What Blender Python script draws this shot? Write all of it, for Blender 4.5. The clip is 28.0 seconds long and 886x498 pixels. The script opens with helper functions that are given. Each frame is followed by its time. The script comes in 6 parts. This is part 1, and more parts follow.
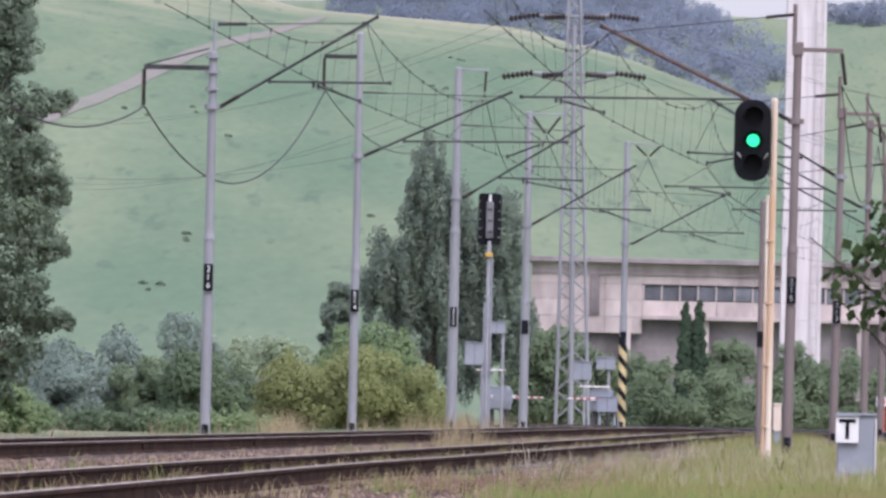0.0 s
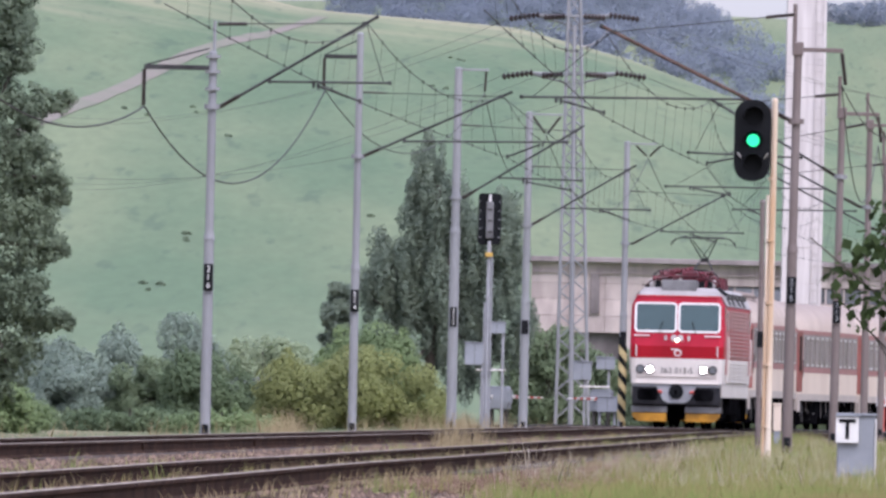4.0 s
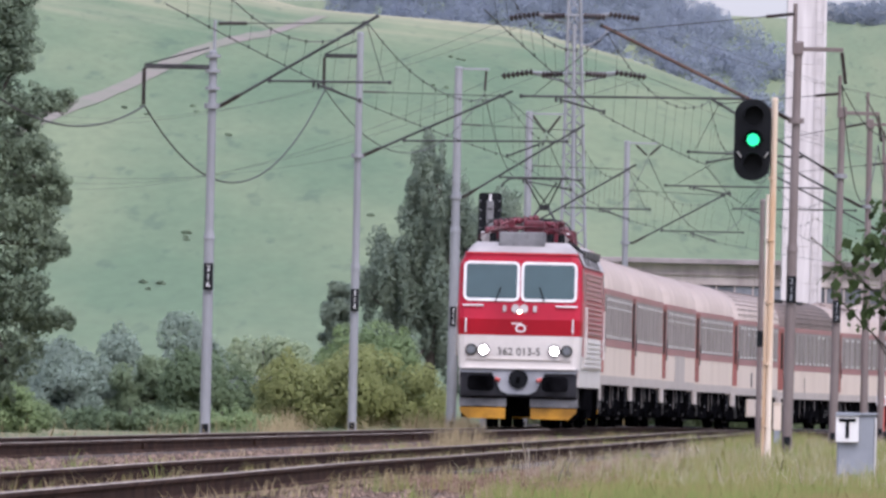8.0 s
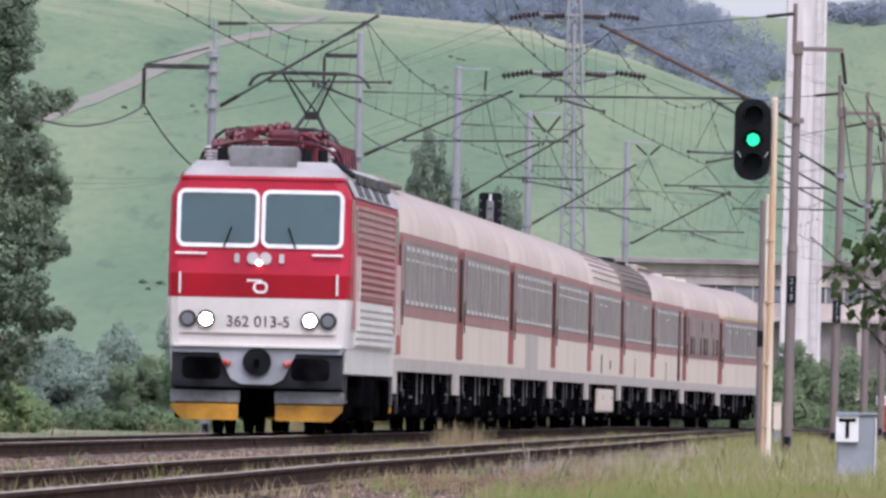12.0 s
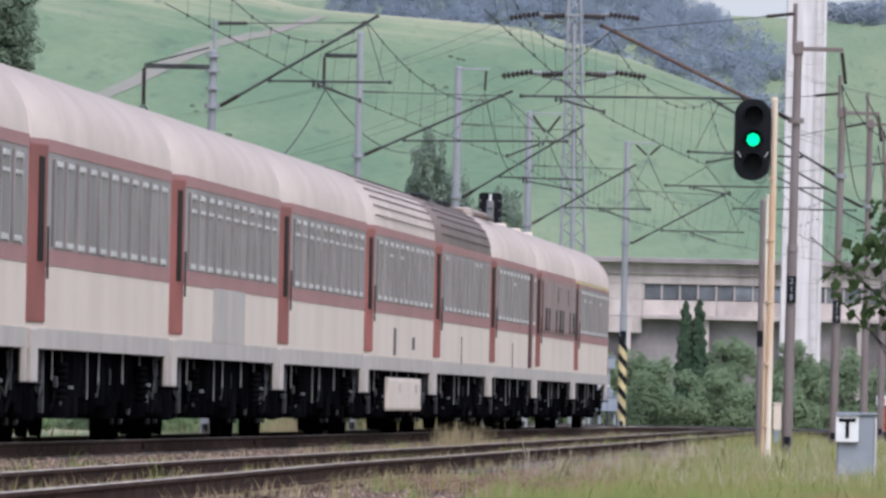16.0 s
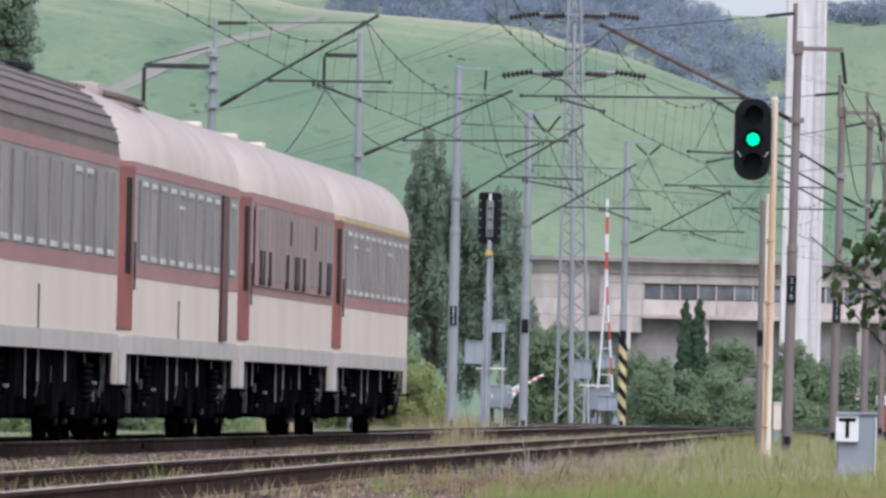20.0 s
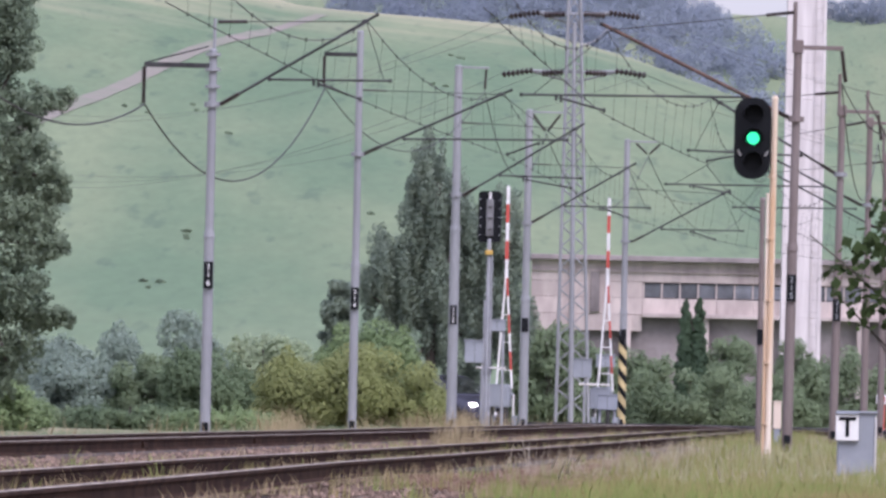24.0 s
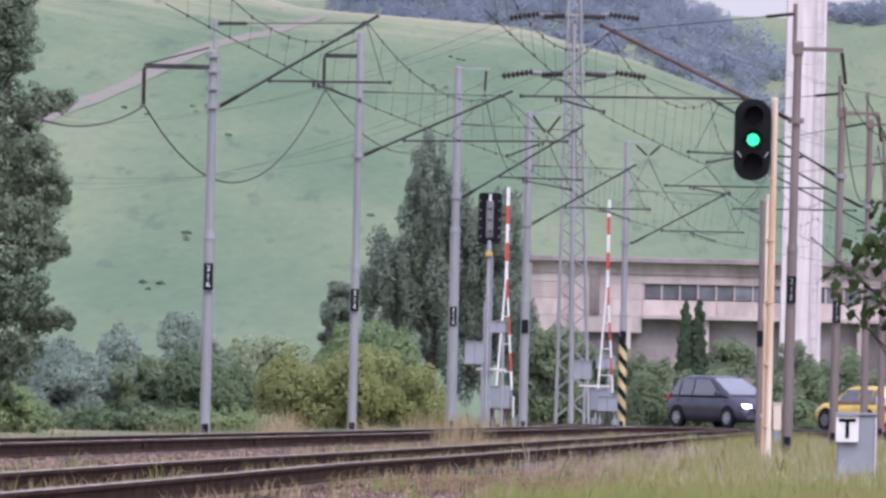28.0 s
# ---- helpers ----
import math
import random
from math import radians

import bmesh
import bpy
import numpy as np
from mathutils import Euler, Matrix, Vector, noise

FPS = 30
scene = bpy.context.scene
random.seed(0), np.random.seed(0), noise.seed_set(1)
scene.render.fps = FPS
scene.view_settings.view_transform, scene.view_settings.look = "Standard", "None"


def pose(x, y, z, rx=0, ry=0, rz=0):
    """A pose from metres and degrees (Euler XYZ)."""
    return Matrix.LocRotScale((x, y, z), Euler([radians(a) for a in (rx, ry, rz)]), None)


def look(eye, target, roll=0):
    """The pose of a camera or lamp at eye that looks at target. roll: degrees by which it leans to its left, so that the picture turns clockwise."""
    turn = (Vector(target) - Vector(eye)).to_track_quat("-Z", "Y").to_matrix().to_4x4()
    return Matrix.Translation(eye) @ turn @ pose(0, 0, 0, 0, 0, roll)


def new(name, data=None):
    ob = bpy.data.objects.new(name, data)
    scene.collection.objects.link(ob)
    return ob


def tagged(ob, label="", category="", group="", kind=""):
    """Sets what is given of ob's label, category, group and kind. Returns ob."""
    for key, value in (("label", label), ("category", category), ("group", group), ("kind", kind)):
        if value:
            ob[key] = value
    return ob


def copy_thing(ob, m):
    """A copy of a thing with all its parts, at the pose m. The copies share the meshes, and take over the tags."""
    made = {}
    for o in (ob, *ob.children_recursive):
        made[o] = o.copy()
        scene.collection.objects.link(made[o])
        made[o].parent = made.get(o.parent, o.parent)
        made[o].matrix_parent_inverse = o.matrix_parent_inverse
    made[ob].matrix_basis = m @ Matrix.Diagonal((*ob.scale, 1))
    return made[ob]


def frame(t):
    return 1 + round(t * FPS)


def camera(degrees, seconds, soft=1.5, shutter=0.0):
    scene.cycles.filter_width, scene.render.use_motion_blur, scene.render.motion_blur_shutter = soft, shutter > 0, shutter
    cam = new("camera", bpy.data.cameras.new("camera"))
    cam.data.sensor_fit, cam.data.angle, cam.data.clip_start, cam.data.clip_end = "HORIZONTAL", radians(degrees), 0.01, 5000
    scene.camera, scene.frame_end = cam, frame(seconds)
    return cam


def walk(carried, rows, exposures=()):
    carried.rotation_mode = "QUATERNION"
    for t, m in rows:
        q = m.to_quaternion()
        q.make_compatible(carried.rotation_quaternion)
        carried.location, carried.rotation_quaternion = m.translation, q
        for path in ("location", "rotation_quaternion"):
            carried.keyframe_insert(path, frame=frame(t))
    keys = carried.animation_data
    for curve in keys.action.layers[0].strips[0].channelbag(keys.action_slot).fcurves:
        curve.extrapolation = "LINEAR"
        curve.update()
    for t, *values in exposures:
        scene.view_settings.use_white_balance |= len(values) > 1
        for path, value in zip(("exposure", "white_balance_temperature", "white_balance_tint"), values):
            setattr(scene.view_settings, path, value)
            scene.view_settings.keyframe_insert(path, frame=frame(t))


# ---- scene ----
cam = camera(3.5815, 28.0, soft=2.9)
STEP = 0.00228


def eye(dy=0.0, dx=0.0):
    """The camera on its tripod, tipped by a few thousandths of a degree."""
    return pose(0, 0, 0.6, 90.6177 + dy * STEP, 0, 0.0137 + dx * STEP) @ pose(0, 0, 0, 0, 0, 1.2685)


walk(cam, [(0, eye()), (3.5, eye()), (7.4, eye()), (8.2, eye(-1.4)), (12.5, eye(-1.4)), (17, eye(-1.4)), (18.5, eye(0)),
           (20, eye(-2)), (21, eye(-4)), (23.5, eye(-4)), (25, eye(-3)), (26, eye(-0.8)), (28, eye(-1.2))],
     exposures=[(0, 1.22, 6160, 24), (11, 1.18, 6210, 21), (16, 1.15, 6080, 13.5), (21.5, 1.15, 6060, 13), (24, 1.2, 6140, 27), (28, 1.2, 6140, 28)])

# ---- light: overcast summer day ----
world = bpy.data.worlds.new("overcast")
scene.world = world
world.use_nodes = True
wn = world.node_tree
sky = wn.nodes.new("ShaderNodeTexSky")
sky.sky_type, sky.sun_disc = "NISHITA", False
sky.sun_elevation, sky.sun_rotation = radians(50), radians(155)
sky.air_density, sky.dust_density, sky.ozone_density = 1.0, 0.4, 1.0
grey = wn.nodes.new("ShaderNodeHueSaturation")
grey.inputs["Saturation"].default_value = 0.25
wn.links.new(sky.outputs[0], grey.inputs["Color"])
# a cloud layer: three times as bright overhead as at the horizon
wc, wz, wm, wx = (wn.nodes.new("ShaderNode" + k) for k in ("TexCoord", "SeparateXYZ", "Math", "Mix"))
wm.operation, wm.inputs[1].default_value, wm.inputs[2].default_value = "MULTIPLY_ADD", 1.25, 0.25
wm.use_clamp = False
wx.data_type, wx.blend_type, wx.inputs[0].default_value = "RGBA", "MULTIPLY", 1.0
wn.links.new(wc.outputs["Generated"], wz.inputs[0])
wn.links.new(wz.outputs["Z"], wm.inputs[0])
wn.links.new(grey.outputs[0], wx.inputs[6])
wn.links.new(wm.outputs[0], wx.inputs[7])
cool = wn.nodes.new("ShaderNodeMix")
cool.data_type, cool.blend_type, cool.inputs[0].default_value, cool.inputs[7].default_value = "RGBA", "MULTIPLY", 1.0, (0.94, 0.98, 1.08, 1)
wn.links.new(wx.outputs[2], cool.inputs[6])
wn.links.new(cool.outputs[2], wn.nodes["Background"].inputs["Color"])
wn.nodes["Background"].inputs["Strength"].default_value = 0.15
sun = new("sun", bpy.data.lights.new("sun", "SUN"))
sun.data.energy, sun.data.angle, sun.data.color = 1.15, radians(40), (1.0, 0.96, 0.9)
sun.matrix_world = look((0, 0, 50), (-50 * math.sin(radians(25)), 50 * math.cos(radians(25)), -10))



# ---- materials ----
def mat(name, col, rough=0.7, metal=0.0, var=0.18, scale=1.2, fine=25.0, bump=0.15, alt=None, piece=0.0, island=0.0, spec=0.4, emit=None, stretch=(1, 1, 1)):
    """Colour broken up at two scales, relief, and a tone of its own for each piece or leaf."""
    m = bpy.data.materials.new(name)
    m.use_nodes = True
    t = m.node_tree
    b = t.nodes["Principled BSDF"]
    N, K = t.nodes.new, t.links.new
    co = N("ShaderNodeTexCoord")
    mp = N("ShaderNodeMapping")
    mp.inputs["Scale"].default_value = stretch
    K(co.outputs["Object"], mp.inputs["Vector"])
    big, small = N("ShaderNodeTexNoise"), N("ShaderNodeTexNoise")
    big.inputs["Scale"].default_value, big.inputs["Detail"].default_value = scale, 4
    small.inputs["Scale"].default_value, small.inputs["Detail"].default_value = fine, 3
    K(mp.outputs[0], big.inputs["Vector"]), K(mp.outputs[0], small.inputs["Vector"])
    alt = alt or tuple(c * (1 - 2.2 * var) for c in col)
    ramp = N("ShaderNodeValToRGB")
    ramp.color_ramp.elements[0].position, ramp.color_ramp.elements[1].position = 0.36, 0.64
    ramp.color_ramp.elements[0].color, ramp.color_ramp.elements[1].color = (*alt, 1), (*col, 1)
    K(big.outputs["Fac"], ramp.inputs["Fac"])
    hsv = N("ShaderNodeHueSaturation")
    K(ramp.outputs["Color"], hsv.inputs["Color"])
    val = N("ShaderNodeMath")
    val.operation = "MULTIPLY_ADD"
    val.inputs[1].default_value, val.inputs[2].default_value = var * 1.6, 1 - var * 0.8
    K(small.outputs["Fac"], val.inputs[0])
    last = val.outputs[0]
    for amount, node, sock in ((piece, "ShaderNodeObjectInfo", "Random"), (island, "ShaderNodeNewGeometry", "Random Per Island")):
        if amount:
            src, add = N(node), N("ShaderNodeMath")
            add.operation = "MULTIPLY_ADD"
            add.inputs[1].default_value = amount
            K(src.outputs[sock], add.inputs[0])
            K(last, add.inputs[2])
            sub = N("ShaderNodeMath")
            sub.operation, sub.inputs[1].default_value = "SUBTRACT", amount / 2
            K(add.outputs[0], sub.inputs[0])
            last = sub.outputs[0]
    K(last, hsv.inputs["Value"])
    K(hsv.outputs["Color"], b.inputs["Base Color"])
    b.inputs["Roughness"].default_value, b.inputs["Metallic"].default_value = rough, metal
    b.inputs["Specular IOR Level"].default_value = spec
    if bump:
        bp = N("ShaderNodeBump")
        bp.inputs["Strength"].default_value, bp.inputs["Distance"].default_value = bump, 0.02
        K(small.outputs["Fac"], bp.inputs["Height"])
        K(bp.outputs["Normal"], b.inputs["Normal"])
    if emit:
        b.inputs["Emission Color"].default_value, b.inputs["Emission Strength"].default_value = (*emit[:3], 1), emit[3]
    return m


def leaf_mat(name, col, alt, island=0.7, scale=0.5):
    m = mat(name, col, 0.85, 0, 0.15, scale, 6, 0, alt, 0, island, 0.08)
    t = m.node_tree
    b, out = t.nodes["Principled BSDF"], t.nodes["Material Output"]
    tr, mx = t.nodes.new("ShaderNodeBsdfTranslucent"), t.nodes.new("ShaderNodeMixShader")
    src = b.inputs["Base Color"].links[0].from_socket
    t.links.new(src, tr.inputs["Color"])
    mx.inputs[0].default_value = 0.52
    t.links.new(b.outputs[0], mx.inputs[1]), t.links.new(tr.outputs[0], mx.inputs[2])
    t.links.new(mx.outputs[0], out.inputs["Surface"])
    return m


M_RED = mat("red_paint", (0.42, 0.013, 0.035), 0.45, 0, 0.1, 0.8, 12, 0.02, spec=0.22)
M_DARKRED = mat("dark_red_paint", (0.34, 0.005, 0.014), 0.45, 0, 0.1, 0.8, 12, 0.02, spec=0.22)
M_CREAM = mat("cream_paint", (0.66, 0.615, 0.57), 0.42, 0, 0.09, 0.6, 9, 0.02, (0.58, 0.535, 0.495))
M_FADED = mat("faded_red_paint", (0.335, 0.145, 0.138), 0.5, 0, 0.12, 0.5, 10, 0.03, (0.285, 0.122, 0.115))
M_RIBRED = mat("dusty_red_paint", (0.43, 0.215, 0.205), 0.5, 0, 0.12, 0.5, 10, 0.03, (0.36, 0.165, 0.155))
M_DOORRED = mat("door_red_paint", (0.31, 0.075, 0.058), 0.5, 0, 0.15, 0.9, 14, 0.03, piece=0.45)
M_BAND = mat("grey_band_paint", (0.27, 0.234, 0.218), 0.5, 0, 0.12, 0.5, 8, 0.03)
M_SIDE = mat("grimy_white_paint", (0.67, 0.565, 0.465), 0.55, 0, 0.06, 0.45, 7, 0.03, (0.615, 0.512, 0.42), spec=0.25)
M_SILL = mat("grey_sill_paint", (0.47, 0.415, 0.37), 0.55, 0, 0.08, 0.8, 10, 0.04, spec=0.25)
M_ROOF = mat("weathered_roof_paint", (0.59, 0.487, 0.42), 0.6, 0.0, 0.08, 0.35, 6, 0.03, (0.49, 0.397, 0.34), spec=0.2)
M_ROOF_DARK = mat("sooty_roof_paint", (0.185, 0.138, 0.117), 0.65, 0.0, 0.12, 0.4, 7, 0.04, spec=0.2)
M_LOCOROOF = mat("pale_grey_roof_paint", (0.43, 0.40, 0.39), 0.5, 0, 0.14, 0.7, 9, 0.03)
M_RIBDARK = mat("dark_roof_rib", (0.13, 0.105, 0.095), 0.6, 0, 0.12, 0.6, 9, 0.03)
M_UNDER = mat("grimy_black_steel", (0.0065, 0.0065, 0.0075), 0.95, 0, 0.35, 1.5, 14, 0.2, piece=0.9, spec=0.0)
M_PIPE = mat("pale_pipe_paint", (0.34, 0.31, 0.29), 0.6, 0, 0.2, 1.5, 14, 0.05)
M_POST = mat("pale_window_post", (0.285, 0.25, 0.233), 0.5, 0, 0.12, 0.8, 8, 0.02, piece=0.2)
M_GAP = mat("dark_window_gap", (0.145, 0.125, 0.117), 0.7, 0, 0.12, 0.8, 8, 0.02)
M_MAROON = mat("maroon_paint", (0.085, 0.012, 0.014), 0.5, 0, 0.15, 0.8, 8, 0.02)
M_DUSTY = mat("dusty_pink_paint", (0.31, 0.17, 0.16), 0.5, 0, 0.12, 0.5, 10, 0.03)
M_UNDERGREY = mat("grimy_grey_steel", (0.075, 0.072, 0.07), 0.7, 0.1, 0.3, 1.5, 14, 0.1)
M_GREY = mat("grey_steel_paint", (0.33, 0.34, 0.36), 0.5, 0, 0.12, 1.0, 10, 0.04)
M_GREYDIRTY = mat("dirty_grey_paint", (0.20, 0.20, 0.205), 0.6, 0, 0.25, 1.5, 12, 0.05)
M_YELLOW = mat("pilot_yellow_paint", (0.55, 0.26, 0.02), 0.5, 0, 0.25, 1.6, 12, 0.05)
M_COPPER = mat("crimson_equipment", (0.15, 0.018, 0.03), 0.4, 0.1, 0.3, 3, 20, 0.05, piece=0.6)
M_BLACK = mat("black_paint", (0.010, 0.011, 0.013), 0.6, 0, 0.2, 2, 20, 0.03, spec=0.12)
M_DARKGREY = mat("dark_grey_paint", (0.032, 0.032, 0.037), 0.6, 0, 0.2, 2, 20, 0.03, spec=0.15)
M_WHITE = mat("white_paint", (0.78, 0.77, 0.75), 0.45, 0, 0.08, 1.5, 12, 0.02)
M_GLASS = mat("tinted_glass", (0.055, 0.095, 0.10), 0.1, 0, 0.1, 0.6, 3, 0, spec=0.5)
M_COACHGLASS = mat("dusty_coach_glass", (0.24, 0.21, 0.195), 0.45, 0, 0.12, 0.6, 5, 0, piece=0.25, spec=0.25)
M_DARKGLASS = mat("dark_open_window", (0.014, 0.010, 0.009), 0.6, 0, 0.1, 1, 4, 0, spec=0.1)
M_ALU = mat("aluminium_frame", (0.62, 0.6, 0.58), 0.4, 0.4, 0.1, 2, 14, 0.02, piece=0.2)
M_LAMP = mat("lit_lamp", (1, 1, 1), 0.3, 0, 0, 1, 5, 0, emit=(1, 0.97, 0.92, 8))
M_CARLAMP = mat("lit_car_lamp", (1, 1, 1), 0.3, 0, 0, 1, 5, 0, emit=(1, 0.9, 0.78, 3.5))
M_SMALLLAMP = mat("lit_marker_lamp", (1, 1, 1), 0.3, 0, 0, 1, 5, 0, emit=(1, 0.85, 0.6, 5))
M_GREENLAMP = mat("lit_green_lens", (0.02, 0.5, 0.22), 0.3, 0, 0, 1, 5, 0, emit=(0.0, 0.72, 0.24, 1.0))
M_LENS = mat("unlit_lens", (0.16, 0.17, 0.18), 0.2, 0, 0.1, 1, 4, 0, spec=0.6)
M_RAILSIDE = mat("rusty_rail", (0.06, 0.034, 0.024), 0.95, 0, 0.3, 1.4, 18, 0.3, (0.03, 0.018, 0.014), spec=0.05)
M_RAILTOP = mat("worn_rail_head", (0.38, 0.325, 0.28), 0.85, 0.0, 0.2, 0.8, 10, 0.05, spec=0.1)
M_SLEEPER = mat("weathered_sleeper", (0.13, 0.10, 0.085), 0.9, 0, 0.3, 2, 20, 0.4, piece=0.4)
M_BALLAST = mat("ballast_bed", (0.135, 0.092, 0.067), 0.95, 0, 0.3, 1.2, 18, 0.7, (0.08, 0.056, 0.042))
M_STONE = mat("ballast_stone", (0.215, 0.15, 0.113), 0.9, 0, 0.2, 2, 25, 0.3, island=0.9)
M_MAST = mat("galvanised_mast", (0.285, 0.293, 0.30), 0.6, 0.1, 0.16, 0.9, 14, 0.05, (0.225, 0.232, 0.24), stretch=(1, 1, 0.3))
M_MASTBROWN = mat("brown_mast_paint", (0.15, 0.115, 0.105), 0.6, 0.2, 0.2, 0.9, 14, 0.06, (0.20, 0.165, 0.155), stretch=(1, 1, 0.3))
M_TUBE = mat("dark_tube", (0.05, 0.05, 0.05), 0.6, 0.3, 0.25, 2, 18, 0.05)
M_RUSTTUBE = mat("rusty_tube", (0.12, 0.07, 0.052), 0.7, 0.2, 0.25, 2, 18, 0.1)
M_WIRE = mat("contact_wire", (0.035, 0.035, 0.036), 0.6, 0.3, 0.2, 1, 10, 0)
M_INSUL = mat("brown_insulator", (0.035, 0.022, 0.02), 0.35, 0, 0.2, 3, 20, 0)
M_CREAMPOST = mat("cream_post_paint", (0.68, 0.60, 0.50), 0.6, 0, 0.1, 9.0, 25, 0.05, (0.52, 0.34, 0.2), stretch=(1, 1, 0.04))
M_HAZARDY = mat("hazard_yellow", (0.62, 0.40, 0.10), 0.6, 0, 0.15, 2, 14, 0.03)
M_PALEYELLOW = mat("pale_yellow_paint", (0.55, 0.44, 0.22), 0.6, 0, 0.15, 2, 14, 0.03)
M_BOXGREY = mat("cabinet_grey", (0.26, 0.28, 0.31), 0.5, 0, 0.1, 1.2, 12, 0.03)
M_BARRED = mat("barrier_red", (0.55, 0.09, 0.07), 0.5, 0, 0.1, 2, 12, 0.02)
M_CONC = mat("stained_concrete", (0.53, 0.445, 0.41), 0.9, 0, 0.2, 0.7, 3, 0.1, (0.36, 0.295, 0.275), piece=0.2, stretch=(1, 1, 0.45))
# tone raised to carry painted distance haze on the hall
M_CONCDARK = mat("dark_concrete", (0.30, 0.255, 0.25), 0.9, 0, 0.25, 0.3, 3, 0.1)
M_CHIM = mat("white_concrete", (0.62, 0.58, 0.57), 0.9, 0, 0.14, 3.0, 9, 0.06, (0.50, 0.46, 0.455), piece=0.06, stretch=(1, 1, 0.08))
M_GRASS = leaf_mat("grass_blades", (0.225, 0.315, 0.09), (0.38, 0.305, 0.155), 0.3, 0.9)
M_DRY = leaf_mat("dry_grass", (0.46, 0.385, 0.235), (0.36, 0.29, 0.17), 0.35, 0.6)
M_STRAW = leaf_mat("pale_straw", (0.62, 0.56, 0.44), (0.5, 0.43, 0.31), 0.3, 0.6)
M_LITTER = leaf_mat("dead_leaves", (0.45, 0.335, 0.25), (0.19, 0.105, 0.08), 0.9, 2.5)
M_LEAF = leaf_mat("leaf_green", (0.30, 0.39, 0.195), (0.24, 0.325, 0.17), 0.25)
M_LEAFMID = leaf_mat("leaf_mid", (0.265, 0.335, 0.20), (0.215, 0.28, 0.17), 0.22)
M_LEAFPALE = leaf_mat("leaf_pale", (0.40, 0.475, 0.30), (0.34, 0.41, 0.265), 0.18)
M_LEAFDARK = leaf_mat("leaf_dark", (0.215, 0.285, 0.165), (0.17, 0.235, 0.14), 0.25)
M_LEAFTREE = leaf_mat("leaf_tree", (0.26, 0.325, 0.22), (0.21, 0.27, 0.19), 0.3)
M_LEAFBIRCH = leaf_mat("leaf_birch", (0.275, 0.335, 0.25), (0.205, 0.26, 0.205), 0.35, 1.2)
M_LEAFOLIVE = leaf_mat("leaf_olive", (0.36, 0.395, 0.17), (0.30, 0.335, 0.15), 0.22)
# leaf green with air haze painted in, for bushes far behind the line
M_LEAFHAZE = leaf_mat("leaf_haze", (0.325, 0.405, 0.325), (0.28, 0.35, 0.29), 0.14)
M_CONIFER = leaf_mat("conifer_green", (0.115, 0.175, 0.105), (0.09, 0.14, 0.088), 0.35)
M_LEAFNEAR = leaf_mat("leaf_near", (0.095, 0.14, 0.055), (0.07, 0.105, 0.045), 0.8)
# the far wood's blue-grey cast is distance haze put into the colour
M_FORESTHAZE = leaf_mat("hazed_forest_leaf", (0.33, 0.37, 0.435), (0.28, 0.32, 0.385), 0.06, 0.03)
M_BARK = mat("bark", (0.10, 0.085, 0.07), 0.95, 0, 0.3, 2, 14, 0.5)
M_GROUND = mat("earth_and_grass", (0.20, 0.21, 0.10), 0.95, 0, 0.25, 0.25, 3, 0.4, (0.22, 0.175, 0.11))
M_HILL = mat("meadow", (0.164, 0.207, 0.112), 0.95, 0, 0.25, 0.05, 0.9, 0.1, (0.095, 0.155, 0.082), stretch=(1, 0.08, 1))


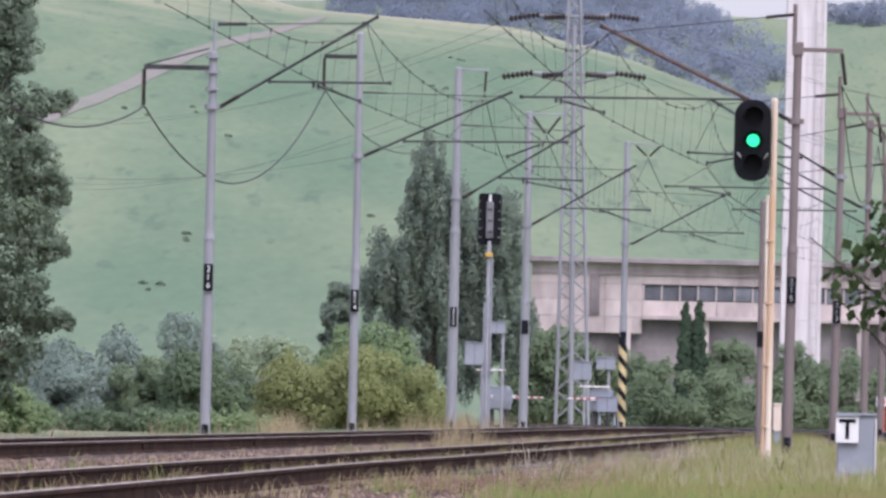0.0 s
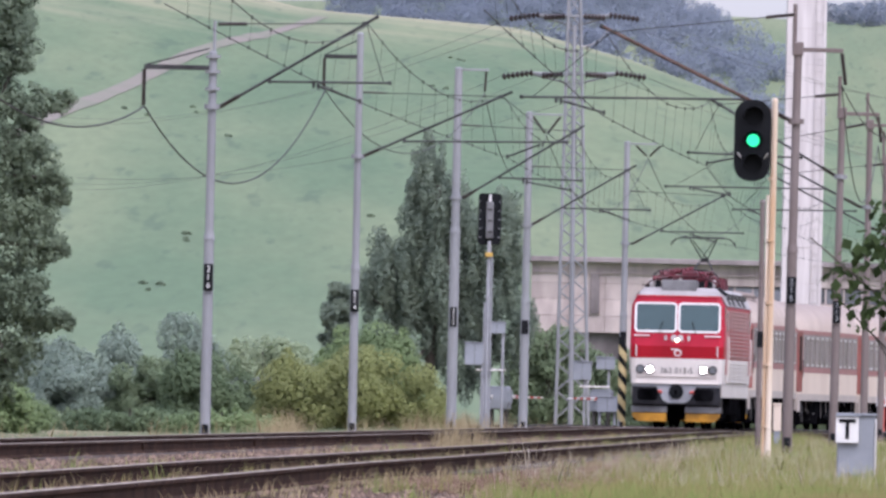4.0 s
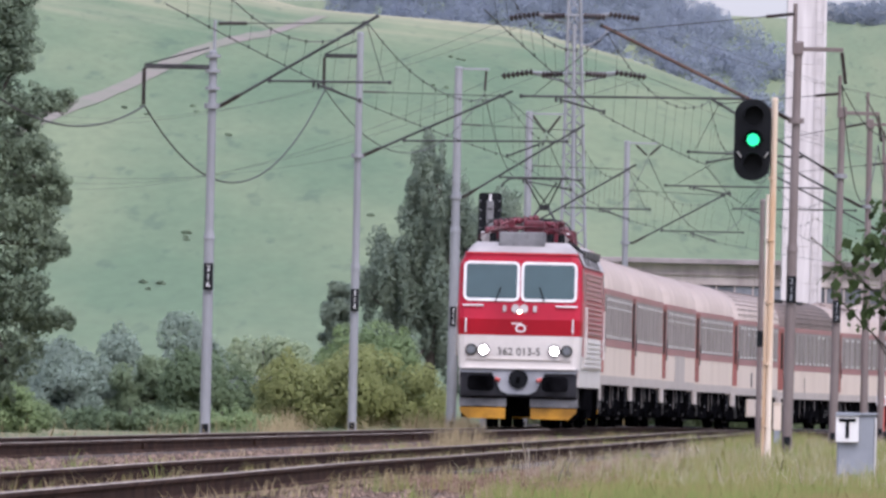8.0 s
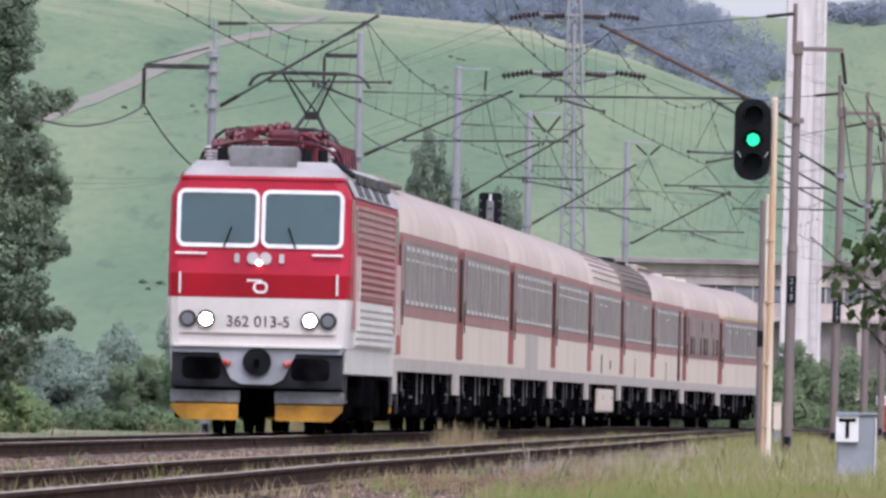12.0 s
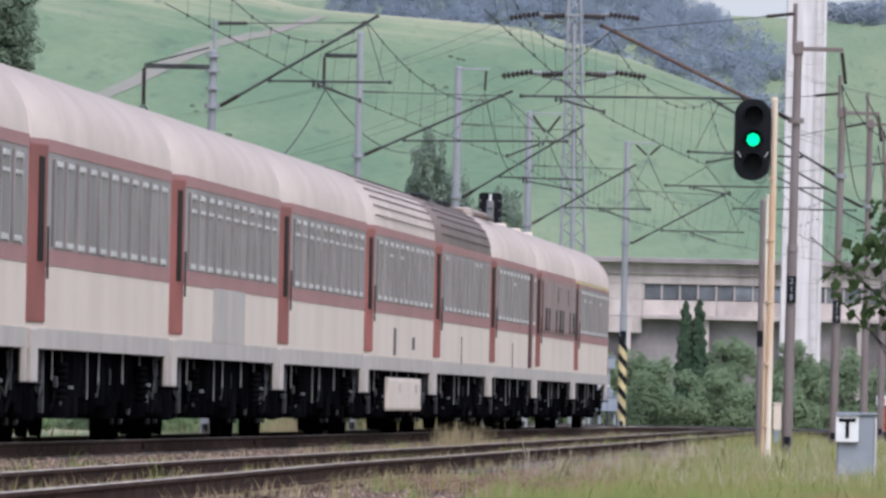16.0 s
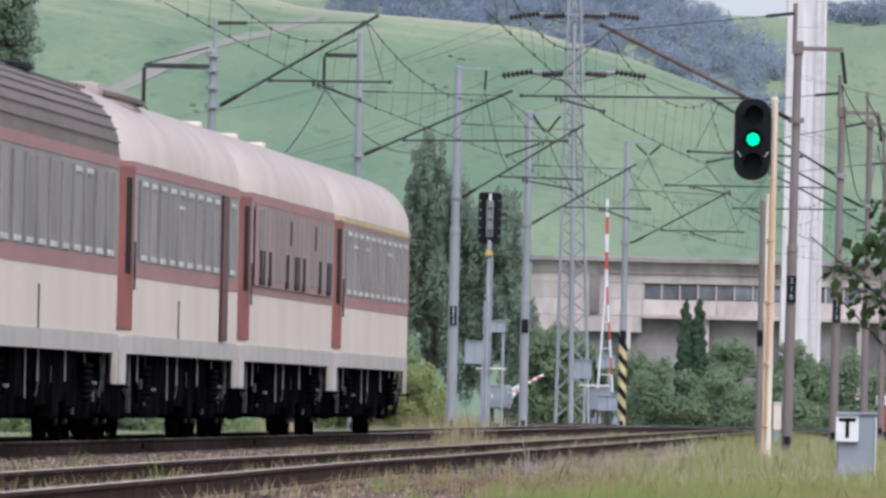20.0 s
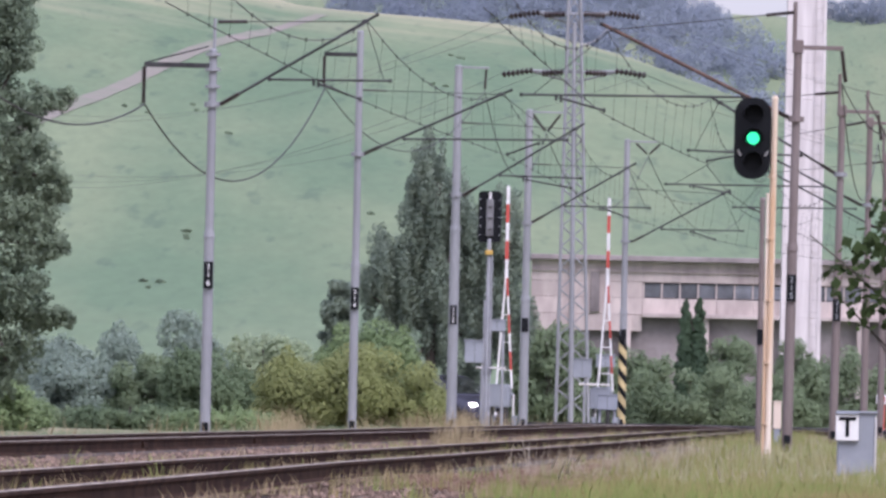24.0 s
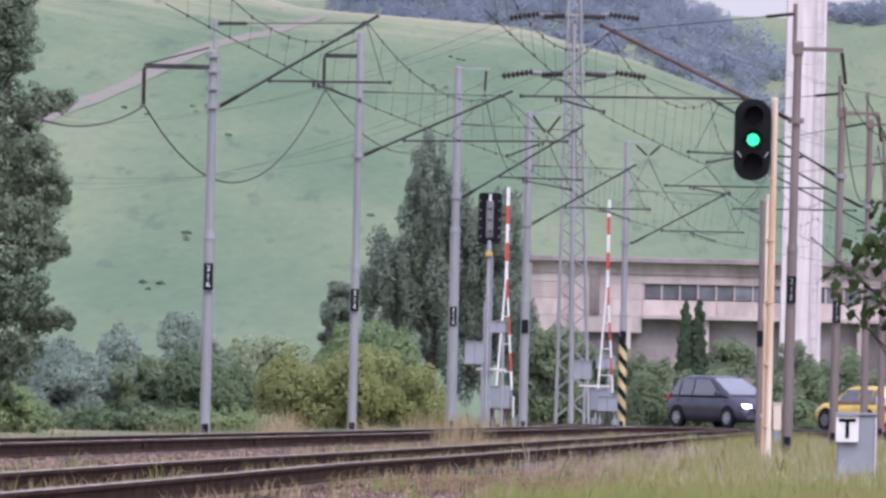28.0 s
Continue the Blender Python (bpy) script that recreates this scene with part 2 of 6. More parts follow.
def meadow_tones(m):
    """Paler, drier grass in broad soft belts up the slope, mown streaks and dark tufts."""
    t = m.node_tree
    N, K = t.nodes.new, t.links.new
    b = t.nodes["Principled BSDF"]
    src = b.inputs["Base Color"].links[0].from_socket
    co, sep = N("ShaderNodeTexCoord"), N("ShaderNodeSeparateXYZ")
    K(co.outputs["Object"], sep.inputs[0])
    wob = N("ShaderNodeTexNoise")
    wob.inputs["Scale"].default_value, wob.inputs["Detail"].default_value = 0.03, 3
    K(co.outputs["Object"], wob.inputs["Vector"])
    add = N("ShaderNodeMath")
    add.operation, add.inputs[1].default_value = "MULTIPLY_ADD", 26.0
    K(wob.outputs["Fac"], add.inputs[0]), K(sep.outputs["Z"], add.inputs[2])
    rng = N("ShaderNodeMapRange")
    rng.inputs["From Min"].default_value, rng.inputs["From Max"].default_value = 58, 76
    K(add.outputs[0], rng.inputs["Value"])
    mix = N("ShaderNodeMix")
    mix.data_type = "RGBA"
    mix.inputs[7].default_value = (0.35, 0.315, 0.205, 1)
    top, far, m1, m2 = N("ShaderNodeMapRange"), N("ShaderNodeMapRange"), N("ShaderNodeMath"), N("ShaderNodeMath")
    top.inputs["From Min"].default_value, top.inputs["From Max"].default_value = 76, 92
    top.inputs["To Min"].default_value, top.inputs["To Max"].default_value = 1.0, 0.7
    far.inputs["From Min"].default_value, far.inputs["From Max"].default_value = 2350, 2600
    far.inputs["To Min"].default_value, far.inputs["To Max"].default_value = 1.0, 0.12
    K(add.outputs[0], top.inputs["Value"]), K(sep.outputs["Y"], far.inputs["Value"])
    m1.operation = m2.operation = "MULTIPLY"
    K(rng.outputs[0], m1.inputs[0]), K(top.outputs[0], m1.inputs[1])
    K(m1.outputs[0], m2.inputs[0]), K(far.outputs[0], m2.inputs[1])
    # the dry crest of the hill
    dry, m3, m4 = N("ShaderNodeMapRange"), N("ShaderNodeMath"), N("ShaderNodeMath")
    dry.interpolation_type = "SMOOTHSTEP"
    dry.inputs["From Min"].default_value, dry.inputs["From Max"].default_value, dry.inputs["To Max"].default_value = 1800, 2250, 1.0
    m3.operation, m4.operation = "MULTIPLY", "MAXIMUM"
    K(sep.outputs["Y"], dry.inputs["Value"]), K(dry.outputs[0], m3.inputs[0]), K(far.outputs[0], m3.inputs[1])
    K(m2.outputs[0], m4.inputs[0]), K(m3.outputs[0], m4.inputs[1])
    K(m4.outputs[0], mix.inputs[0]), K(src, mix.inputs[6])
    tuft = N("ShaderNodeTexNoise")
    tuft.inputs["Scale"].default_value, tuft.inputs["Detail"].default_value = 0.5, 2
    mp = N("ShaderNodeMapping")
    mp.inputs["Scale"].default_value = (1, 0.035, 1)
    K(co.outputs["Object"], mp.inputs["Vector"]), K(mp.outputs[0], tuft.inputs["Vector"])
    rg = N("ShaderNodeMapRange")
    rg.inputs["From Min"].default_value, rg.inputs["From Max"].default_value = 0.6, 0.72
    rg.inputs["To Max"].default_value = 0.45
    K(tuft.outputs["Fac"], rg.inputs["Value"])
    mix2 = N("ShaderNodeMix")
    mix2.data_type = "RGBA"
    mix2.inputs[7].default_value = (0.04, 0.075, 0.05, 1)
    K(rg.outputs[0], mix2.inputs[0]), K(mix.outputs[2], mix2.inputs[6])
    K(mix2.outputs[2], b.inputs["Base Color"])


meadow_tones(M_HILL)


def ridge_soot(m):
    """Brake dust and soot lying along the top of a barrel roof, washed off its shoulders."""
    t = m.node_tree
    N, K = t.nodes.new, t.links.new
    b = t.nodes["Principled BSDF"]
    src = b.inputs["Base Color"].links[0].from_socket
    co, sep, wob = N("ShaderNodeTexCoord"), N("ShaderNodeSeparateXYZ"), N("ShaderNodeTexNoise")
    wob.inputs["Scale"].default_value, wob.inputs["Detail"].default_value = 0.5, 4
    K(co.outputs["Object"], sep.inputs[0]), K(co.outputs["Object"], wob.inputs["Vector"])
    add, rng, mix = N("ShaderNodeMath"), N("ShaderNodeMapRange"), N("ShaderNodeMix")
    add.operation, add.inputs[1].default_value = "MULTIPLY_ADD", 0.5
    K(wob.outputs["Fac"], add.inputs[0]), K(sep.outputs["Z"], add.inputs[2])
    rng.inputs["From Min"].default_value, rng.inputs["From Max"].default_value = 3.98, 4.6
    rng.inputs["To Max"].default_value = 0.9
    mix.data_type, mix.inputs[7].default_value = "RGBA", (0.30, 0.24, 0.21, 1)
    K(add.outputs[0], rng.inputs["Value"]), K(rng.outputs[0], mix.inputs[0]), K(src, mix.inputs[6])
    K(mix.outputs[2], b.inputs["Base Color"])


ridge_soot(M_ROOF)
M_ASPHALT = mat("worn_asphalt", (0.085, 0.078, 0.08), 0.85, 0, 0.25, 0.6, 20, 0.2)
M_DIRT = mat("dirt_track", (0.225, 0.192, 0.168), 0.95, 0, 0.12, 0.05, 0.4, 0.1, (0.185, 0.187, 0.14))
M_CARBLUE = mat("dark_car_paint", (0.058, 0.058, 0.08), 0.25, 0.3, 0.06, 1, 10, 0, spec=0.6)
M_CARYELLOW = mat("yellow_car_paint", (0.68, 0.48, 0.10), 0.28, 0, 0.06, 1, 10, 0, spec=0.6)
# hall panes lifted to a pale grey: haze over the hall, put into the colour
M_HALLGLASS = mat("hazed_hall_glass", (0.19, 0.195, 0.215), 0.3, 0, 0.2, 0.8, 5, 0, piece=0.5)
M_CARGLASS = mat("car_glass", (0.03, 0.035, 0.04), 0.04, 0, 0.05, 1, 5, 0, spec=1.0)
M_CARGLASS.node_tree.nodes["Principled BSDF"].inputs["IOR"].default_value = 2.6
M_SCREEN = mat("sky_bright_windscreen", (0.06, 0.065, 0.07), 0.06, 0, 0.05, 1, 5, 0, spec=1.0)
M_SCREEN.node_tree.nodes["Principled BSDF"].inputs["IOR"].default_value = 4.5
M_TYRE = mat("tyre_rubber", (0.015, 0.015, 0.016), 0.85, 0, 0.2, 4, 30, 0.1)
M_RIM = mat("wheel_rim", (0.45, 0.45, 0.47), 0.35, 0.7, 0.1, 3, 20, 0)
M_TAIL = mat("red_tail_lens", (0.4, 0.02, 0.02), 0.2, 0, 0.1, 2, 10, 0)


# ---- shape helpers ----
def link(name, data, parent=None, label=""):
    ob = new(name, data)
    if parent:
        ob.parent = parent
    if label:
        ob["label"] = label
    return ob


def part(name, bm, material, parent, label=""):
    """One mesh object from a bmesh, under a thing or a part."""
    me = bpy.data.meshes.new(name)
    bm.to_mesh(me)
    bm.free()
    for m in material if isinstance(material, (list, tuple)) else [material]:
        me.materials.append(m)
    return link(name, me, parent, label)


def again(name, ob, parent, m):
    """The same mesh once more as a part of its own."""
    o = link(name, ob.data, parent)
    o.matrix_basis = m
    return o


def thing(name, m=None, label="", category="", group="", kind=""):
    ob = new(name)
    ob.empty_display_size = 0.3
    if m is not None:
        ob.matrix_basis = m
    return tagged(ob, label, category, group, kind)


def box(bm, c, s, bevel=0.0, m=None):
    r = bmesh.ops.create_cube(bm, size=1, matrix=Matrix.Translation(c) @ Matrix.Diagonal((*s, 1)))
    vs = r["verts"]
    if bevel:
        es = list({e for v in vs for e in v.link_edges})
        r = bmesh.ops.bevel(bm, geom=es, offset=bevel, segments=2, affect="EDGES", profile=0.6)
        vs = r["verts"]
    if m is not None:
        bmesh.ops.transform(bm, matrix=m, verts=vs)
    return bm


def cuboid(c, s, bevel=0.0, m=None):
    return box(bmesh.new(), c, s, bevel, m)


def tube(bm, a, b, r0, r1=None, n=8):
    a, b = Vector(a), Vector(b)
    d = b - a
    m = Matrix.Translation((a + b) / 2) @ d.to_track_quat("Z", "Y").to_matrix().to_4x4()
    bmesh.ops.create_cone(bm, cap_ends=True, segments=n, radius1=r0, radius2=r0 if r1 is None else r1, depth=d.length, matrix=m)
    return bm


def rod(a, b, r0, r1=None, n=8):
    return tube(bmesh.new(), a, b, r0, r1, n)


def lathe(a, b, radii, n=8):
    """One turned body from a to b, with the radii at even steps."""
    bm = bmesh.new()
    a, b = Vector(a), Vector(b)
    q = (b - a).to_track_quat("Z", "Y")
    rows = [[bm.verts.new(a.lerp(b, i / (len(radii) - 1)) + q @ Vector((r * math.cos(2 * math.pi * k / n), r * math.sin(2 * math.pi * k / n), 0))) for k in range(n)] for i, r in enumerate(radii)]
    for lo, hi in zip(rows, rows[1:]):
        for k in range(n):
            bm.faces.new((lo[k], lo[(k + 1) % n], hi[(k + 1) % n], hi[k]))
    bm.faces.new(rows[0][::-1])
    bm.faces.new(rows[-1])
    return bm


def disc(c, axis, r, h, n=20, bevel=0.0):
    bm = bmesh.new()
    a = Vector(axis).normalized() * h / 2
    tube(bm, Vector(c) - a, Vector(c) + a, r, r, n)
    return bm


def mesh_from(name, verts, faces, material, parent=None, label="", smooth=False):
    me = bpy.data.meshes.new(name)
    me.from_pydata(verts, [], faces)
    for m in material if isinstance(material, (list, tuple)) else [material]:
        me.materials.append(m)
    if smooth:
        me.polygons.foreach_set("use_smooth", [True] * len(me.polygons))
    return link(name, me, parent, label)


def cable(bm, pts, r, n=5):
    """A wire along a row of points."""
    rings = []
    pts = [Vector(p) for p in pts]
    for i, p in enumerate(pts):
        d = (pts[min(i + 1, len(pts) - 1)] - pts[max(i - 1, 0)]).normalized()
        q = d.to_track_quat("Z", "Y")
        rings.append([bm.verts.new(p + q @ Vector((r * math.cos(a), r * math.sin(a), 0))) for a in [2 * math.pi * k / n for k in range(n)]])
    for a, b in zip(rings, rings[1:]):
        for k in range(n):
            bm.faces.new((a[k], a[(k + 1) % n], b[(k + 1) % n], b[k]))
    bm.faces.new(rings[0][::-1])
    bm.faces.new(rings[-1])
    return bm


def hang(a, b, sag, n=14):
    a, b = Vector(a), Vector(b)
    return [a.lerp(b, k / n) - Vector((0, 0, 4 * sag * (k / n) * (1 - k / n))) for k in range(n + 1)]


def letters(text, size, material, parent, m, label="", vertical=False, bold=0.022):
    cu = bpy.data.curves.new("writing", "FONT")
    cu.body, cu.size, cu.extrude, cu.align_x, cu.align_y = "\n".join(text) if vertical else text, size, 0.004, "CENTER", "CENTER"
    cu.space_line, cu.offset = 1.0, 0.0 if vertical else size * bold
    tmp = bpy.data.objects.new("writing_source", cu)
    scene.collection.objects.link(tmp)
    me = bpy.data.meshes.new_from_object(tmp.evaluated_get(bpy.context.evaluated_depsgraph_get()))
    bpy.data.objects.remove(tmp)
    me.materials.clear()
    me.materials.append(material)
    ob = link("writing", me, parent, label)
    ob.matrix_basis = m
    return ob


def rounded(w, h, r, n=4):
    """Outline of a rounded rectangle about 0, 0."""
    out = []
    for cx, cy, a0 in ((w / 2 - r, h / 2 - r, 0), (-w / 2 + r, h / 2 - r, 90), (-w / 2 + r, -h / 2 + r, 180), (w / 2 - r, -h / 2 + r, 270)):
        out += [(cx + r * math.cos(radians(a0 + 90 * k / n)), cy + r * math.sin(radians(a0 + 90 * k / n))) for k in range(n + 1)]
    return out


def plate(outline, depth, m=None):
    """A flat piece of that outline in x, y, with its thickness along z."""
    bm = bmesh.new()
    lo = [bm.verts.new((x, y, 0)) for x, y in outline]
    hi = [bm.verts.new((x, y, depth)) for x, y in outline]
    n = len(lo)
    bm.faces.new(hi)
    bm.faces.new(lo[::-1])
    for i in range(n):
        bm.faces.new((lo[i], lo[(i + 1) % n], hi[(i + 1) % n], hi[i]))
    if m is not None:
        bm.transform(m)
    return bm


def ring(w, h, r, t, depth, m=None):
    """A frame of rounded corners, t wide."""
    bm = bmesh.new()
    a, b = rounded(w, h, r), rounded(w - 2 * t, h - 2 * t, max(r - t, 0.01))
    v = [[bm.verts.new((x, y, z)) for x, y in o] for o, z in ((a, 0), (a, depth), (b, depth), (b, 0))]
    n = len(a)
    for p, q in ((0, 1), (1, 2), (2, 3), (3, 0)):
        for i in range(n):
            j = (i + 1) % n
            bm.faces.new((v[p][i], v[p][j], v[q][j], v[q][i]))
    if m is not None:
        bm.transform(m)
    return bm


# ---- the line of the railway: far track, near track beside it ----
SPAN = np.arange(-760.0, 620.1, 1.0)


def bend(s):
    c = np.clip(s, -236, 130)
    a = -0.0435 - 2.34e-5 * c - 5.601e-7 * c ** 2 + 6.3255e-9 * c ** 3 - 1.222e-11 * c ** 4
    return a + np.where(s < -236, (s + 236) / 620, 0) - np.where(s > 130, (s - 130) / 9000, 0)


TURN = bend(SPAN)
_i0 = int(np.searchsorted(SPAN, 0))
_dx, _dy = np.sin(TURN), -np.cos(TURN)
LINE_X = np.concatenate([[0], np.cumsum((_dx[1:] + _dx[:-1]) / 2)])
LINE_Y = np.concatenate([[0], np.cumsum((_dy[1:] + _dy[:-1]) / 2)])
LINE_X, LINE_Y = LINE_X - LINE_X[_i0] + 0.5907, LINE_Y - LINE_Y[_i0] + 307.5755


def dip(s):
    """The line falls gently beyond the third mast."""
    return -min(0.2, 1.5e-5 * min(0.0, s + 70) ** 2)


def on_line(s, off=0.0, z=0.0):
    """A point of the far track, s metres along it, off metres to the side of the near track."""
    a = float(np.interp(s, SPAN, TURN))
    return Vector((float(np.interp(s, SPAN, LINE_X)) + off * math.cos(a), float(np.interp(s, SPAN, LINE_Y)) + off * math.sin(a), z + dip(s)))


def near_off(s):
    return 4.217 + 0.0054 * max(-300, min(s, 140)) + 0.00925 * (math.sqrt((s - 160) ** 2 + 100) + s - 160)


NEAR_Z = -0.055


def heading(s):
    a = float(np.interp(s, SPAN, TURN))
    return math.degrees(math.atan2(-math.cos(a), math.sin(a)))


# ---- ground, one sheet to the horizon, with the meadow hill ----
def smooth(t):
    t = max(0.0, min(1.0, t))
    return t * t * (3 - 2 * t)


def crest(x):
    return float(np.interp(x, [-900, -300, -120, -60, -22, 9, 25, 43, 60, 110, 300, 900], [96, 92, 82, 70, 60.3, 57.0, 52.4, 45.6, 37.8, 23, 12, 8]))


def crest_far(x):
    return float(np.interp(x, [-900, -100, 10, 51, 75, 100, 160, 400, 900], [80, 92, 99, 97, 97, 97, 108, 130, 120]))


def height(x, y):
    z = -0.42
    if y > 700:
        z += (crest(x) + 0.42) * smooth((y - 760) / 1480) ** 0.92
    if y > 2240:
        drop = smooth((y - 2240) / 500)
        z = z * (1 - drop) + (18 + 0.1 * crest(x)) * drop
        z += (crest_far(x) - 20) * smooth((y - 2800) / 760)
        if y > 3600:
            z -= 60 * smooth((y - 3700) / 1000)
    return z + 0.4 * noise.noise((x * 0.02, y * 0.006, 0)) * smooth((y - 800) / 600) * 3


xs = sorted({round(v, 2) for v in list(np.linspace(-2600, 2600, 41)) + list(np.linspace(-150, 220, 75)) + list(np.linspace(-40, 40, 33))})
ys = sorted({round(v, 1) for v in list(np.linspace(-700, 700, 29)) + list(np.linspace(700, 2300, 65)) + list(np.linspace(2300, 4700, 61))})
gv = [(x, y, height(x, y)) for y in ys for x in xs]
nx = len(xs)
gf = [(j * nx + i, j * nx + i + 1, (j + 1) * nx + i + 1, (j + 1) * nx + i) for j in range(len(ys) - 1) for i in range(nx - 1)]
ground = mesh_from("ground", gv, gf, [M_GROUND, M_HILL], smooth=True)
ground.data.polygons.foreach_set("material_index", [1 if gv[f[0]][1] >= 700 else 0 for f in gf])
tagged(ground, "grassy ground rising to a pale green meadow hill", "ground", kind="structure")


# ---- railway track ----
def sweep(name, profile, top_faces, s0, s1, step, off, z, parent, mats=(M_RAILSIDE, M_RAILTOP)):
    n = len(profile)
    verts, faces, idx = [], [], []
    ss = list(np.arange(s0, s1 + 0.01, step))
    for s in ss:
        o = off(s)
        for y, h in profile:
            verts.append(tuple(on_line(s, o + y, z + h)))
    for i in range(len(ss) - 1):
        for k in range(n):
            a, b = i * n + k, i * n + (k + 1) % n
            faces.append((a, b, b + n, a + n))
            idx.append(1 if k in top_faces else 0)
    ob = mesh_from(name, verts, faces, list(mats), parent)
    ob.data.polygons.foreach_set("material_index", idx)
    return ob


RAIL = [(-0.075, -0.172), (0.075, -0.172), (0.075, -0.160), (0.012, -0.140), (0.012, -0.05), (0.036, -0.038), (0.036, -0.006), (0.028, 0.0), (-0.028, 0.0), (-0.036, -0.006),
        (-0.036, -0.038), (-0.012, -0.05), (-0.012, -0.140), (-0.075, -0.160)]
far_track = thing("railway_track", None, "far railway track, rusty rails with bright worn heads", "railway track", "two tracks", "structure")
near_track = thing("railway_track", None, "near railway track, rusty rails overgrown with weeds", "railway track", "two tracks", "structure")
for tr, off, z in ((far_track, lambda s: 0.0, 0.0), (near_track, near_off, NEAR_Z)):
    for side in (-0.753, 0.753):
        sweep("rail", RAIL, (6, 7, 8), -420, 560, 2.0, (lambda s, o=off, d=side: o(s) + d), z, tr)
    # joint bars on the webs
    for s in np.arange(-60, 130, 25.0):
        for side in (-0.753, 0.753):
            for q in (-0.032, 0.032):
                jb = part("joint_bar", cuboid((0, 0, -0.09), (0.62, 0.024, 0.075), 0.006), M_RAILSIDE, tr)
                p = on_line(s + side * 4, off(s) + side + q, z)
                jb.matrix_basis = pose(*p, 0, 0, heading(s))

# ballast bed, stones and sleepers
cols = [(-3.1, -0.43), (-2.1, -0.24), (-1.3, -0.2), (-0.5, -0.21), (0.5, -0.21), (1.3, -0.21), (2.1, -0.25), (2.9, -0.27), (3.5, -0.315), (4.2, -0.32), (4.9, -0.32), (5.6, -0.345), (6.6, -0.41), (7.4, -0.44)]
bv, bf = [], []
bs = list(np.arange(-420, 560.1, 4.0))
for s in bs:
    for o, z in cols:
        p = on_line(s, o + (near_off(s) - 4.217 if o > 2.4 else 0))
        bv.append((p.x, p.y, z + 0.03 * noise.noise((p.x * 1.3, p.y * 0.4, 2))))
nc = len(cols)
bf = [(i * nc + k, i * nc + k + 1, (i + 1) * nc + k + 1, (i + 1) * nc + k) for i in range(len(bs) - 1) for k in range(nc - 1)]
tagged(mesh_from("ballast_bed", bv, bf, M_BALLAST), "brown stony ballast bed under both tracks", "ballast", kind="structure")
rr = np.random.default_rng(5)
ns = 42000
ps = np.array([tuple(on_line(a, o + (near_off(a) - 4.217), np.interp(o, [c[0] for c in cols], [c[1] for c in cols]) + 0.01)) for a, o in zip(rr.uniform(-50, 205, ns), rr.uniform(-2.3, 7.6, ns))])
octa = np.array([(1, 0, 0), (-1, 0, 0), (0, 1, 0), (0, -1, 0), (0, 0, 1), (0, 0, -1)], float)
sv = (ps[:, None, :] + octa[None] * rr.uniform(0.6, 1.3, (ns, 6, 1)) * (0.016 + 0.034 * rr.random((ns, 1, 1)) ** 2)).reshape(-1, 3)
of = np.array([(0, 2, 4), (2, 1, 4), (1, 3, 4), (3, 0, 4), (2, 0, 5), (1, 2, 5), (3, 1, 5), (0, 3, 5)])
sf = (np.arange(ns)[:, None, None] * 6 + of[None]).reshape(-1, 3)
tagged(mesh_from("ballast_stones", [tuple(v) for v in sv], [tuple(int(k) for k in f) for f in sf], M_STONE), "loose grey-brown ballast stones", "stones", kind="stuff")
for tr, off, z in ((far_track, lambda s: 0.0, 0.0), (near_track, near_off, NEAR_Z)):
    first, rest = None, bmesh.new()
    for k in range(420):
        s = 140 - k * 0.6
        m = pose(*on_line(s, off(s), z - 0.27), 0, 0, heading(s))
        if k < 190:
            if first is None:
                first = part("sleeper", cuboid((0, 0, 0), (0.25, 2.5, 0.19), 0.015), M_SLEEPER, tr)
                first.matrix_basis = m
            else:
                again("sleeper", first, tr, m)
        else:
            box(rest, (0, 0, 0), (0.25, 2.5, 0.19), 0, m)
    tagged(part("far_sleepers", rest, M_SLEEPER, tr), kind="stuff")

# ---- locomotive ----
LEVELS = [(1.40, 8.00, 1.43), (2.19, 8.05, 1.46), (2.57, 8.05, 1.47), (3.0, 7.98, 1.47), (3.82, 7.865, 1.455), (4.12, 7.82, 1.31), (4.28, 7.62, 1.2), (4.40, 7.35, 1.08)]


def level(z):
    zs = [v[0] for v in LEVELS]
    return float(np.interp(z, zs, [v[1] for v in LEVELS])), float(np.interp(z, zs, [v[2] for v in LEVELS]))


def outline(xf, hw, c=0.16):
    q = [(xf, hw - c), (xf - c * 0.3, hw - c * 0.3), (xf - c, hw)]
    one = q + [(-x, y) for x, y in q[::-1]]
    return one + [(-x, -y) for x, y in one]


def loft(levels, caps=(True, True)):
    """Bands of rounded outlines, one above another. levels: z and its outline."""
    bm = bmesh.new()
    rows = [[bm.verts.new((x, y, z)) for x, y in o] for z, o in levels]
    for a, b in zip(rows, rows[1:]):
        n = len(a)
        for i in range(n):
            bm.faces.new((a[i], a[(i + 1) % n], b[(i + 1) % n], b[i]))
    if caps[0]:
        bm.faces.new(rows[0][::-1])
    if caps[1]:
        bm.faces.new(rows[-1])
    return bm


def band(z0, z1, n=2, grow=0.0):
    return loft([(z, outline(level(z)[0] + grow, level(z)[1] + grow)) for z in np.linspace(z0, z1, n)])


def face_at(end, y, z, out=0.0):
    """A frame on a cab's front: x across, y up along it, z outwards."""
    t = math.atan2(level(z - 0.1)[0] - level(z + 0.1)[0], 0.2)
    u, v, w = Vector((0, end, 0)), Vector((-end * math.sin(t), 0, math.cos(t))), Vector((end * math.cos(t), 0, math.sin(t)))
    p = Vector((end * level(z)[0], end * y, z)) + w * out
    return Matrix(((u.x, v.x, w.x, p.x), (u.y, v.y, w.y, p.y), (u.z, v.z, w.z, p.z), (0, 0, 0, 1)))


